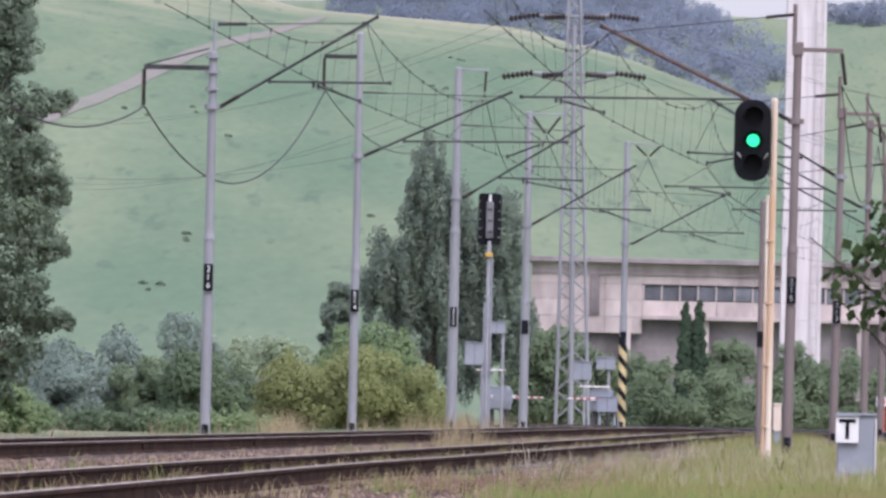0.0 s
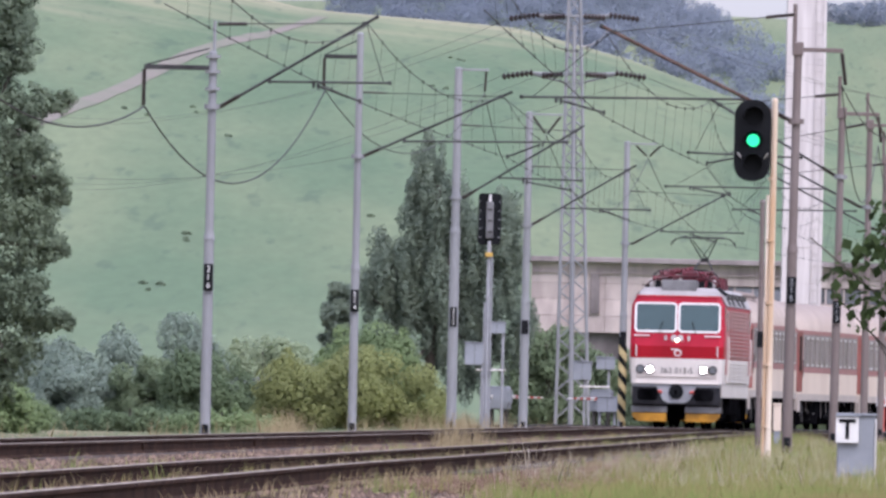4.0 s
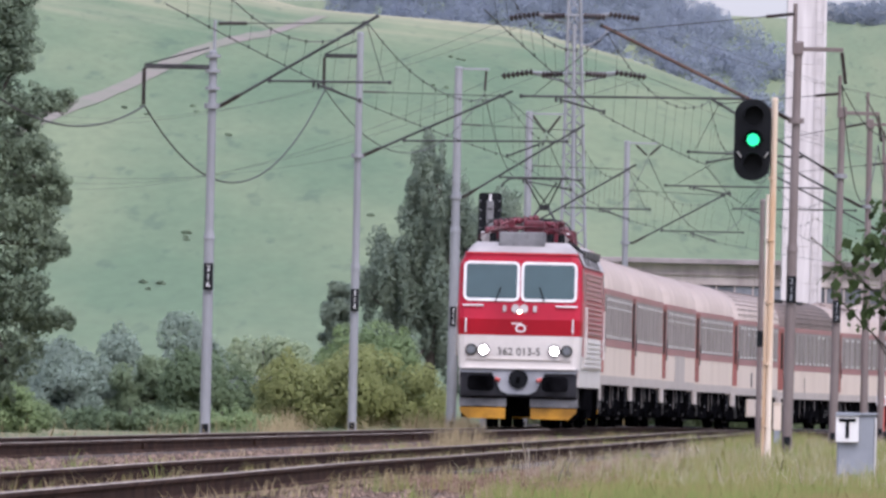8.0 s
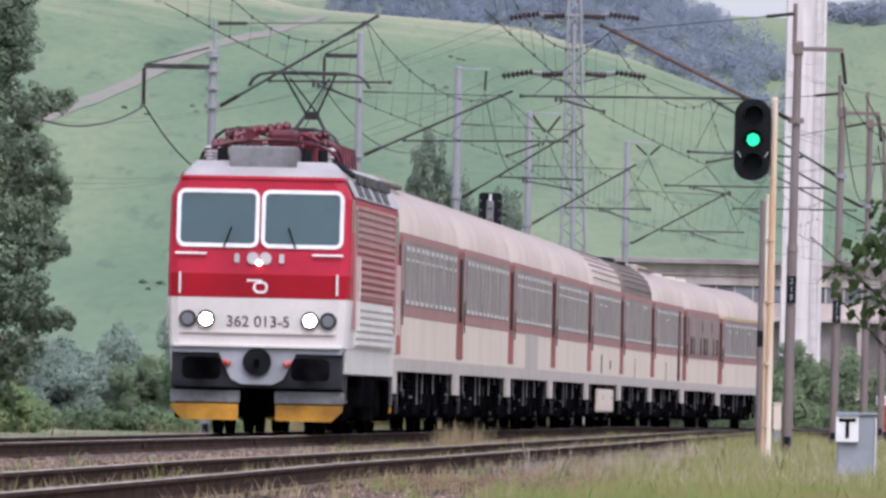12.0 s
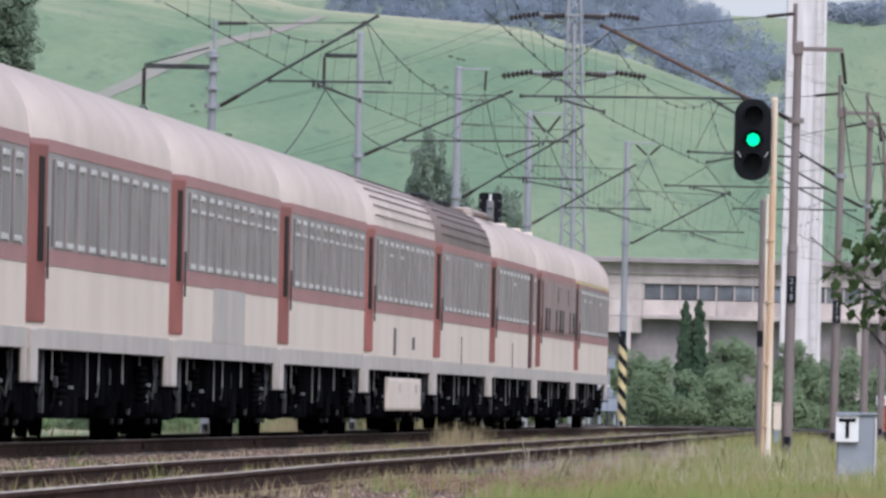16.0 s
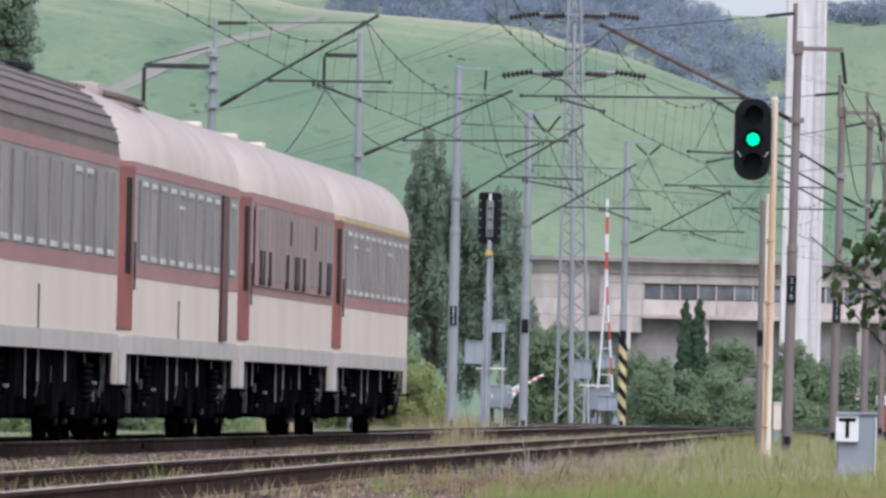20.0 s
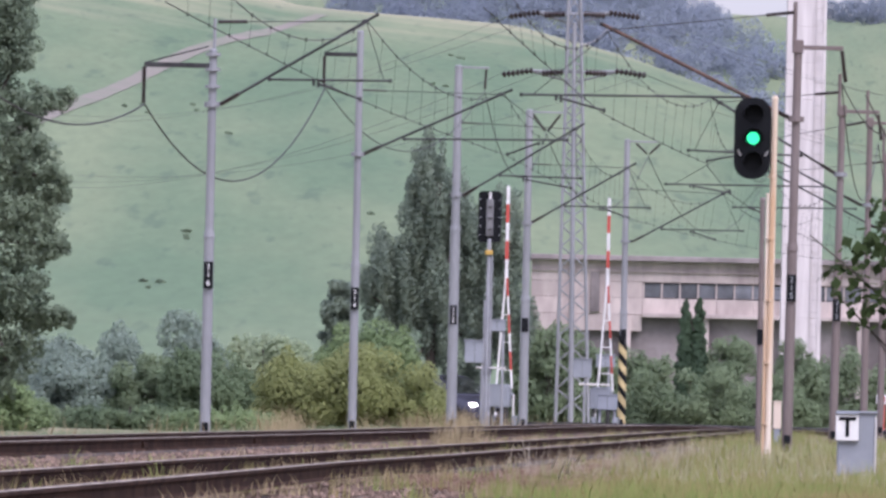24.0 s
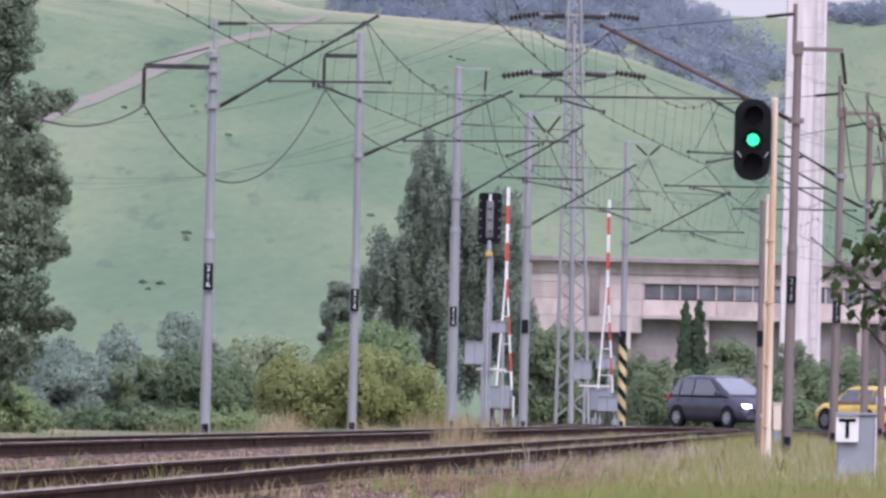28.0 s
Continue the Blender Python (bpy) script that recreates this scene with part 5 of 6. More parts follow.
# telephone box with its sign
tb = thing("telephone_box", pose(5.44, 186.0, 0), "grey trackside telephone box with a white T sign", "telephone box")
part("cabinet", cuboid((0.0, 0.15, 0.06), (0.5, 0.4, 0.98), 0.02), M_BOXGREY, tb)
part("lid", cuboid((0.0, 0.14, 0.555), (0.54, 0.46, 0.03), 0.01), M_BOXGREY, tb)
part("hinge", rod((0.245, -0.07, -0.3), (0.245, -0.06, 0.5), 0.014), M_ALU, tb)
sp = part("sign", cuboid((-0.13, -0.1, 0.35), (0.3, 0.05, 0.34), 0.006), M_WHITE, tb, "white square sign")
part("sign_hood", cuboid((-0.13, -0.1, 0.535), (0.31, 0.1, 0.025), 0.005), M_BOXGREY, sp)
letters("T", 0.36, M_BLACK, sp, Matrix.Translation((-0.13, -0.128, 0.345)) @ Matrix.Rotation(radians(90), 4, "X"), "black letter")


# ---- level crossing ----
ROAD = Vector((0.56, -0.83, 0)).normalized()
SIDE = Vector((0.83, 0.56, 0)).normalized()


def road_z(q):
    return -0.06 - 0.35 * smooth((abs(q - 2) - 7) / 20)


rv, rf = [], []
for i, q in enumerate(np.arange(-90, 91, 3.0)):
    for w in (-2.2, 5.2):
        p = Vector((9.3, 467, 0)) + ROAD * q + SIDE * w
        rv += [(p.x, p.y, road_z(q)), (p.x, p.y, -0.5)]
for i in range(60):
    a = i * 4
    rf += [(a, a + 2, a + 6, a + 4), (a, a + 4, a + 5, a + 1), (a + 2, a + 3, a + 7, a + 6)]
tagged(mesh_from("road", rv, rf, M_ASPHALT), "worn grey asphalt road over the level crossing", "road", kind="structure")


def barrier(base, arm_yaw, side, label):
    """A lattice barrier: the drive, its weights and the arm that turns about its axle."""
    T = thing("level_crossing_barrier", pose(*base, 0, 0, arm_yaw), label, "crossing barrier", "barriers of the crossing")
    part("drive_cabinet", cuboid((-0.1, side * 0.14, 0.80), (0.62, 0.74, 0.72), 0.06), M_BOXGREY, T)
    part("drive_lid", cuboid((-0.1, side * 0.14, 1.17), (0.66, 0.6, 0.06), 0.02), M_BOXGREY, T)
    for s in (-1, 1):
        part("leg", cuboid((-0.1, side * 0.14 + s * 0.24, 0.02), (0.4, 0.1, 0.86), 0.01), M_UNDERGREY, T)
    arm = part("arm", rod((0, -0.3, 0), (0, 0.3, 0), 0.05), M_BOXGREY, T)
    arm.matrix_basis = pose(0, 0, 0.86)
    n = 22
    for k in range(n):
        x0, x1 = 0.2 + k * 0.3, 0.2 + (k + 1) * 0.3
        for s in (-1, 1):
            w0, w1 = max(0.025, 0.26 - 0.02 * k), max(0.025, 0.26 - 0.02 * (k + 1))
            bmx = Matrix.Translation(((x0 + x1) / 2, s * (w0 + w1) / 2, 0)) @ Matrix.Rotation(math.atan2(s * (w1 - w0), 0.3), 4, "Z")
            part("band", cuboid((0, 0, 0), (0.305, 0.055, 0.11 - 0.003 * k), 0.008, bmx), M_BARRED if (k // 2) % 2 and (s == -side or k > 11) else M_WHITE, arm)
        if k < 13 and k % 3 == 1:
            part("rung", rod((x1, -w1, 0), (x1, w1, 0), 0.016), M_WHITE, arm)
    for s in (-1, 1):
        part("weight_arm", cuboid((-0.5, s * 0.32, 0), (1.0, 0.05, 0.12), 0.02), M_WHITE, arm)
        part("counterweight", cuboid((-0.85, s * 0.36, 0), (0.32, 0.14, 0.4), 0.03), M_BOXGREY, arm)
    return T, arm


barrier_a, arm_a = barrier((1.98, 462.0, -0.05), 79, 1, "red and white lattice crossing barrier with grey drive cabinet")
barrier_b, arm_b = barrier((5.53, 484.0, -0.05), 259, -1, "red and white lattice crossing barrier behind the road")


def cabinet(base, s, name, label, stand):
    T = thing(name, pose(*base), label, "cabinet")
    part("case", cuboid((0, 0, 0), s, 0.03), M_BOXGREY, T)
    part("roof", cuboid((0, 0, s[2] / 2 + 0.02), (s[0] + 0.06, s[1] + 0.06, 0.04), 0.01), M_BOXGREY, T)
    part("door_seam", cuboid((0, -s[1] / 2 - 0.004, 0), (0.012, 0.01, s[2] * 0.9)), M_UNDERGREY, T)
    for x in stand:
        part("stand", rod((x, 0, -base[2] - 0.42), (x, 0, -s[2] / 2), 0.045), M_GREY, T)
    return T


cabinet((0.95, 440.0, 2.10), (0.62, 0.3, 0.68), "relay_cabinet", "grey relay cabinet on a post by the crossing", (0.24,))
tall = cabinet((1.62, 440.0, 2.92), (0.54, 0.25, 0.34), "relay_cabinet", "small grey relay cabinet on a tall stand", (0.2,))
part("cross_bar", rod((-0.62, -0.02, -1.3), (0.3, -0.02, -1.3), 0.03), M_ALU, tall)
farbox = cabinet((4.81, 493.0, 1.78), (0.66, 0.3, 0.64), "relay_cabinet", "grey relay cabinet before the pylon", (0.1,))
part("cross_bar", rod((-0.1, -0.02, -0.54), (0.98, -0.02, -0.54), 0.03), M_ALU, farbox)
cabinet((5.66, 496.0, 2.06), (0.66, 0.25, 0.42), "relay_cabinet", "pale grey cabinet on a stand behind the crossing", (0.12,))
cabinet((5.52, 476.0, 0.62), (0.7, 0.4, 0.5), "relay_cabinet", "grey cabinet near the striped mast", (-0.25, 0.25))

# ---- lattice pylon ----
py = thing("lattice_pylon", pose(4.56, 500.0, 0, 0, -0.9, 0), "grey steel lattice power pylon with two crossarms", "pylon")


def pyl_w(z):
    return max(0.14, 0.585 - 0.028 * z)


corners = [(-1, -1), (1, -1), (1, 1), (-1, 1)]
for cx, cy in corners:
    part("leg", rod((cx * pyl_w(0), cy * pyl_w(0), -0.42), (cx * pyl_w(18), cy * pyl_w(18), 18), 0.06, 0.05, 6), M_MAST, py)
zz = [0.1]
while zz[-1] < 17:
    zz.append(zz[-1] + 1.7 * max(pyl_w(zz[-1]), 0.3))
for a, b in zip(zz, zz[1:]):
    for k in range(4):
        c0, c1 = corners[k], corners[(k + 1) % 4]
        part("brace", rod((c0[0] * pyl_w(a), c0[1] * pyl_w(a), a), (c1[0] * pyl_w(b), c1[1] * pyl_w(b), b), 0.028, n=5), M_MAST, py)
        part("brace", rod((c1[0] * pyl_w(a), c1[1] * pyl_w(a), a), (c0[0] * pyl_w(b), c0[1] * pyl_w(b), b), 0.028, n=5), M_MAST, py)
part("climbing_pole", rod((-0.05, -0.6, -0.4), (0.0, -0.3, 14), 0.1, 0.07, 8), M_MAST, py)
for z, w in ((12.25, 1.6), (14.3, 1.35), (16.4, 1.1)):
    for s in (-1, 1):
        arm = part("crossarm", rod((0, -0.2, z), (s * w, 0, z + 0.05), 0.05, n=6), M_MAST, py)
        part("lower_chord", rod((0, 0.2, z - 0.35), (s * w, 0, z + 0.03), 0.035, n=6), M_MAST, arm)
        insulator(arm, (s * w * 0.9, 0, z + 0.06), (s * (w + 0.95), -0.2, z - 0.1), 0.13, 7)
        insulator(arm, (s * w * 0.25, -0.3, z), (s * (w * 0.25 + 0.75), -0.6, z - 0.06), 0.13, 6)
pw = thing("power_line", None, "thin power lines running from the pylon across the meadow", "power line")
for z, far_z, w, n in ((12.2, 14.3, 2.5, 3), (14.25, 18.6, 2.2, 2)):
    for k, d in enumerate((-w, -w * 0.5, w)[:n]):
        part("conductor", cable(bmesh.new(), hang((4.42 + d, 500, z), (-30, 900, far_z + 0.45 * k), 2.2, 24), 0.008), M_WIRE, pw)
        part("conductor", cable(bmesh.new(), hang((4.42 + abs(d), 500, z), (48, 900, far_z + 2 + 0.45 * k), 2.2, 24), 0.008), M_WIRE, pw)

# ---- concrete hall and chimney ----
hall = thing("factory_hall", pose(4.6, 762, 0), "long weathered concrete factory hall with a row of windows", "factory hall")
W0 = 46.0
# darker than the wall panels: the recess's shade is put into the core's colour
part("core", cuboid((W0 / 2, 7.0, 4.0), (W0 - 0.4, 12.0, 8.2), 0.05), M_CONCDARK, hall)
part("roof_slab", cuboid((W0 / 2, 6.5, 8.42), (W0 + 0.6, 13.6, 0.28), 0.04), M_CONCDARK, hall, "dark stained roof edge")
for z0, z1 in ((7.16, 8.28), (5.40, 6.30)):
    for k in range(23):
        part("wall_panel", cuboid((1.0 + k * 2.0, 0.6, (z0 + z1) / 2), (1.985, 0.3, z1 - z0 - 0.015), 0.015), M_CONC, hall)
for k in range(3):
    part("wall_panel", cuboid((1.0 + k * 2.0, 0.6, 6.73), (1.985, 0.3, 0.845), 0.015), M_CONC, hall)
    part("wall_panel", cuboid((1.0 + k * 2.0, 0.6, 4.95), (1.985, 0.3, 0.88), 0.015), M_CONC, hall)
part("ledge", cuboid((W0 / 2 + 3, 0.35, 5.38), (W0 - 6, 0.8, 0.22), 0.03), M_CONC, hall)
part("ledge", cuboid((W0 / 2, 0.4, 7.72), (W0, 0.24, 0.08), 0.02), M_CONC, hall)
for k in range(26):
    w = part("window", cuboid((6.55 + k * 0.98, 0.66, 6.72), (0.92, 0.05, 0.74), 0.01), M_HALLGLASS, hall)
    part("mullion", cuboid((6.06 + k * 0.98, 0.52, 6.72), (0.09, 0.12, 0.82), 0.01), M_CONC, w)
for k in range(10):
    part("column", cuboid((5.2 + k * 4.2, 0.5, 2.4), (0.42, 0.42, 5.8), 0.04), M_CONC, hall)
part("downpipe", cuboid((3.45, 0.38, 6.6), (0.5, 0.2, 2.2), 0.04), M_CONCDARK, hall)
chim = thing("chimney", pose(17.55, 700, 0), "tall white concrete chimney with a ladder", "chimney")
for k in range(18):
    part("segment", cuboid((0, 0, -0.4 + 0.9 + k * 1.8), (1.98 - 0.004 * k, 1.98 - 0.004 * k, 1.796), 0.02), M_CHIM, chim)
for s in (-0.18, 0.18):
    part("ladder_rail", rod((0.62 + s, -1.06, 0), (0.62 + s, -1.06, 31.5), 0.014), M_LOCOROOF, chim)
for z in np.arange(0.5, 31, 0.6):
    part("rung", rod((0.44, -1.06, z), (0.8, -1.06, z), 0.012, n=5), M_LOCOROOF, chim)


# ---- trees, bushes, grass ----
def leaves(name, lobes, count, size, material, parent, seed, hollow=0.55, flat=0.0, dome=0.55):
    """Many small leaves over round clumps. lobes: rows of x, y, z, rx, ry, rz."""
    rg = np.random.default_rng(seed)
    lobes = np.array(lobes, float)
    area = (lobes[:, 3] * lobes[:, 5]) ** 0.8
    pick = rg.choice(len(lobes), count, p=area / area.sum())
    d = rg.normal(size=(count, 3))
    d /= np.linalg.norm(d, axis=1)[:, None]
    r = hollow + (1.08 - hollow) * rg.random(count) ** 0.6
    c = lobes[pick, :3] + d * lobes[pick, 3:] * r[:, None]
    nrm = d * 0.9 + rg.normal(size=(count, 3)) * 0.45
    nrm[:, 2] += 0.45
    u = np.cross(nrm, rg.normal(size=(count, 3)) * (1.0, 1.0, 0.4))
    u[:, 2] -= flat * np.abs(u).max(axis=1)
    u /= np.linalg.norm(u, axis=1)[:, None]
    v = np.cross(u, nrm)
    v /= np.linalg.norm(v, axis=1)[:, None]
    L = size * (0.6 + 0.8 * rg.random(count))[:, None]
    B = L * ((0.16 if flat > 1 else 0.32) + 0.2 * rg.random(count))[:, None]
    quad = np.stack([c - u * L * 0.5, c + v * B, c + u * L * 0.5, c - v * B], 1).reshape(-1, 3)
    me = bpy.data.meshes.new(name)
    me.vertices.add(count * 4), me.loops.add(count * 4), me.polygons.add(count)
    me.vertices.foreach_set("co", quad.ravel())
    me.loops.foreach_set("vertex_index", np.arange(count * 4))
    me.polygons.foreach_set("loop_start", np.arange(0, count * 4, 4))
    me.update(calc_edges=True)
    # a leaf takes the light of the clump that it lies on, and of the whole crown
    lo, hi = (lobes[:, :3] - lobes[:, 3:]).min(axis=0), (lobes[:, :3] + lobes[:, 3:]).max(axis=0)
    out = (c - (lo + hi) / 2) / np.maximum((hi - lo) / 2, 0.1)
    nr = d * r[:, None] * (1 - dome) + out * dome + rg.normal(size=(count, 3)) * 0.25 + (0, 0, 0.4)
    nr = np.repeat(nr / np.linalg.norm(nr, axis=1)[:, None], 4, axis=0)
    me.normals_split_custom_set_from_vertices(nr.tolist())
    me.materials.append(material)
    return link(name, me, parent)


def lobes_in(c, r, n, seed, lo=0.22, hi=0.42):
    """Clumps scattered through an egg-shaped crown."""
    rg = random.Random(seed)
    out = []
    while len(out) < n:
        p = [rg.uniform(-1, 1) for _ in range(3)]
        if sum(v * v for v in p) < 1:
            k = rg.uniform(lo, hi)
            m = min(r)
            out.append((c[0] + p[0] * r[0] * 0.85, c[1] + p[1] * r[1] * 0.85, c[2] + p[2] * r[2] * 0.88, k * m * rg.uniform(0.8, 1.2), k * m, k * m * rg.uniform(0.7, 1.1)))
    return out


def tree(base, crown, r, n_lobes, n_leaves, size, material, seed, label, trunk_r=0.14, name="tree", kind="tree", lobes=None, hollow=0.55, flat=0.0, dome=0.55):
    T = thing(name, Matrix.Translation(base), label, kind)
    lb = lobes or lobes_in(crown, r, n_lobes, seed)
    rg = random.Random(seed + 50)
    bm = bmesh.new()
    top = (crown[0] * 0.8, crown[1], crown[2] + r[2] * 0.5)
    cable(bm, [(0, 0, -0.1), (0.08, 0, top[2] * 0.35), (top[0] * 0.5, 0, top[2] * 0.7), top], trunk_r * 0.6, 7)
    tube(bm, (0, 0, -0.15), (0.05, 0, top[2] * 0.5), trunk_r, trunk_r * 0.55, 8)
    part("trunk", bm, M_BARK, T)
    for q in lb[:: max(1, len(lb) // 10)]:
        h = rg.uniform(0.25, 0.6) * top[2]
        part("limb", tube(bmesh.new(), (top[0] * h / top[2] * 0.6, 0, h), q[:3], trunk_r * 0.38, trunk_r * 0.1, 6), M_BARK, T)
    leaves("crown", lb, n_leaves, size, material, T, seed, hollow, flat, dome)
    return T


G0 = -0.42
lt = []
for k, (x, z, r) in enumerate(((0.9, 9.3, 0.75), (0.3, 10.2, 0.9), (1.15, 8.2, 0.65), (0.4, 7.4, 0.9), (1.6, 7.1, 0.5), (2.2, 7.2, 0.3), (1.35, 6.3, 0.55), (0.3, 6.1, 0.9), (1.7, 5.75, 0.5), (2.1, 5.35, 0.33), (1.5, 4.7, 0.7),
                               (2.1, 4.1, 0.4), (0.4, 4.6, 1.0), (1.4, 3.4, 0.65), (1.85, 2.65, 0.45), (2.35, 2.5, 0.24), (0.5, 3.0, 0.9), (1.45, 1.9, 0.5), (1.1, 1.2, 0.4), (0.2, 1.4, 0.8), (-0.9, 3.0, 1.1), (-0.9, 5.6, 1.2), (-0.7, 8.2, 1.2))):
    lt += lobes_in((x, 0, z), (r * 1.2, r * 1.3, r * 1.1), 26, 400 + k, 0.14, 0.42)
    lt += lobes_in((x * 0.8 - 0.1, 0.3, z), (r * 1.1, r, r * 1.1), 5, 460 + k, 0.4, 0.62)
tree((-10.4, 300, G0), (0.2, 0, 6.6), (2.4, 2.4, 6.4), 0, 130000, 0.066, M_LEAFTREE, 3, "broad-leaved tree with a ragged dark green crown behind the line", 0.2, lobes=lt, hollow=0.5, dome=0.6)
# weeping birches behind the signal
wl = []
for cx, cz, rx, rz, nl, sd in ((-0.1, 8.7, 0.75, 1.6, 36, 8), (0.1, 7.4, 1.35, 2.0, 70, 7), (0.0, 5.3, 1.6, 2.6, 80, 9), (2.1, 6.2, 1.3, 2.3, 80, 10), (2.3, 4.0, 1.6, 2.0, 60, 14), (-1.4, 4.6, 1.25, 2.4, 70, 13), (0.6, 3.0, 3.0, 1.8, 70, 15)):
    wl += [(q[0], q[1], q[2], q[3] * 0.55, q[4] * 0.6, q[5] * 1.7) for q in lobes_in((cx, 0, cz), (rx, 1.3, rz), nl, sd, 0.2, 0.42)]
tree((-0.5, 482, G0), (0.3, 0, 6.4), (2, 1.5, 4), 0, 120000, 0.1, M_LEAFBIRCH, 11, "tall drooping birch with dark grey-green foliage", 0.22, lobes=wl, flat=1.4, hollow=0.4, dome=0.45)
tree((-3.7, 486, G0), (0.1, 0, 3.6), (0.75, 0.8, 1.6), 60, 14000, 0.1, M_LEAFBIRCH, 12, "small dark tree beside the birch", 0.1, flat=1.0, hollow=0.1)
BUSHES = [(-2.85, 420, 2.95, 1.5, 2.75, 40, 30000, 0.13, M_LEAFOLIVE, "wide olive-green willow bush beside the track"),
          (-2.4, 446, 1.8, 1.6, 3.7, 26, 18000, 0.15, M_LEAF, "green bush behind the willow bush"),
          (-7.6, 452, 1.6, 1.4, 2.75, 26, 16000, 0.14, M_LEAFDARK, "dark green bush by the line"),
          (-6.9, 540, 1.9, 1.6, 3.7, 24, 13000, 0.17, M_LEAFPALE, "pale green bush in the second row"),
          (-14.4, 560, 2.3, 1.8, 2.5, 28, 14000, 0.18, M_LEAFHAZE, "rounded hazy grey-green bush far behind the line"),
          (-13.6, 590, 2.1, 2.0, 3.6, 24, 12000, 0.2, M_LEAFHAZE, "hazy grey-green bush far behind the line"),
          (-11.6, 640, 1.9, 1.8, 5.4, 26, 12000, 0.2, M_LEAFHAZE, "tall hazy bush at the foot of the meadow"),
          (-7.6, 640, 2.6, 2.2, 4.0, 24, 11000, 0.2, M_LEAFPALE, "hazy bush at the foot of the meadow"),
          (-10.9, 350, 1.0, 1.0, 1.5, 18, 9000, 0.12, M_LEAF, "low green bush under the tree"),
          (-17.5, 620, 3.2, 2.4, 3.4, 26, 12000, 0.2, M_LEAFHAZE, "hazy bush at the foot of the meadow"),
          (-3.4, 620, 2.8, 2.2, 4.2, 22, 9000, 0.2, M_LEAFHAZE, "hazy bush at the foot of the meadow"),
          (-10.4, 500, 1.6, 1.3, 2.4, 22, 11000, 0.16, M_LEAFMID, "grey-green bush in the row by the line"),
          (-13.2, 500, 1.9, 1.5, 2.2, 22, 10000, 0.16, M_LEAFHAZE, "bush in the row by the line, paled by painted haze"),
          (-5.2, 455, 1.3, 1.2, 2.3, 20, 10000, 0.14, M_LEAFOLIVE, "olive bush between two wider ones"),
          (-0.75, 470, 1.0, 1.0, 2.0, 20, 10000, 0.14, M_LEAFOLIVE, "olive-green bush at the foot of the birch"),
          (-14.2, 405, 1.6, 1.2, 0.85, 18, 6000, 0.13, M_LEAFMID, "low grey-green shrub below the line"),
          (-11.4, 395, 1.7, 1.2, 0.8, 18, 6000, 0.13, M_LEAFMID, "low grey-green shrub below the line"),
          (-8.6, 390, 1.7, 1.2, 0.85, 18, 6000, 0.13, M_LEAFDARK, "low dark green shrub below the line"),
          (-6.0, 385, 1.6, 1.2, 0.8, 18, 6000, 0.13, M_LEAF, "low green shrub below the line"),
          (-0.9, 425, 1.0, 1.0, 0.95, 18, 6000, 0.13, M_LEAFOLIVE, "low olive shrub below the line"),
          (3.9, 540, 1.7, 1.5, 4.5, 30, 12000, 0.17, M_LEAFMID, "green bush behind the pylon"),
          (5.7, 560, 1.5, 1.4, 3.9, 26, 11000, 0.17, M_LEAFMID, "green bush behind the pylon"),
          (8.1, 575, 1.5, 1.5, 4.0, 28, 12000, 0.17, M_LEAFMID, "hazy green bush before the hall"),
          (11.9, 590, 1.4, 1.4, 4.3, 28, 12000, 0.17, M_LEAFMID, "rounded hazy green bush before the hall"),
          (9.4, 540, 2.7, 1.4, 2.6, 24, 12000, 0.16, M_LEAFMID, "low green bush before the conifers"),
          (13.2, 560, 1.6, 1.3, 2.4, 24, 9000, 0.16, M_LEAFMID, "low hazy green bush before the chimney"),
          (14.9, 600, 1.4, 1.5, 4.3, 26, 11000, 0.17, M_LEAFMID, "green bush beside the chimney"),
          (17.6, 610, 1.9, 1.8, 3.6, 24, 11000, 0.17, M_LEAFMID, "green bush before the chimney's foot"),
          (21.0, 600, 2.2, 1.8, 4.3, 26, 11000, 0.17, M_LEAFMID, "green bush before the hall's dark recess")]
for k, (x, y, rx, ry, h, nl, nv, sz, m, lab) in enumerate(BUSHES):
    nv, sz = int(nv * 1.9), sz * 0.66
    lb = lobes_in((0, 0, h * 0.42), (rx, ry, h * 0.52), int(nl * 1.6), 100 + k, 0.26, 0.42)
    lb += [(q[0], q[1], q[2] + q[5] * 0.7, q[3] * 0.4, q[4] * 0.4, q[5] * 0.8) for q in lb[::4]]
    sk = random.Random(300 + k)
    lb += [(rx * sk.uniform(-0.95, 0.95), ry * sk.uniform(-0.5, 0.5), h * sk.uniform(0.05, 0.3), 0.45, 0.4, 0.4) for _ in range(nl)]
    tree((x, y, G0), (0, 0, h * 0.5), (rx, ry, h * 0.5), 0, nv, sz, m, 200 + k, lab, 0.06, "bush", "bush", lobes=lb, hollow=0.6, dome=0.62)
for x, h in ((9.45, 4.75), (9.98, 4.85)):
    lb = [(0.06 * math.sin(k * 2.4), 0, 0.4 + k * h / 22, 0.44 * (1 - k / 22) ** 0.55 + 0.03, 0.44 * (1 - k / 22) ** 0.55 + 0.03, 0.22) for k in range(22)]
    tree((x, 556, G0), (0, 0, h * 0.5), (0.3, 0.3, h / 2), 0, 9000, 0.1, M_CONIFER, int(x * 10), "slender dark green columnar conifer", 0.06, "conifer", "conifer", lobes=lb, hollow=0.5, flat=-1.0)
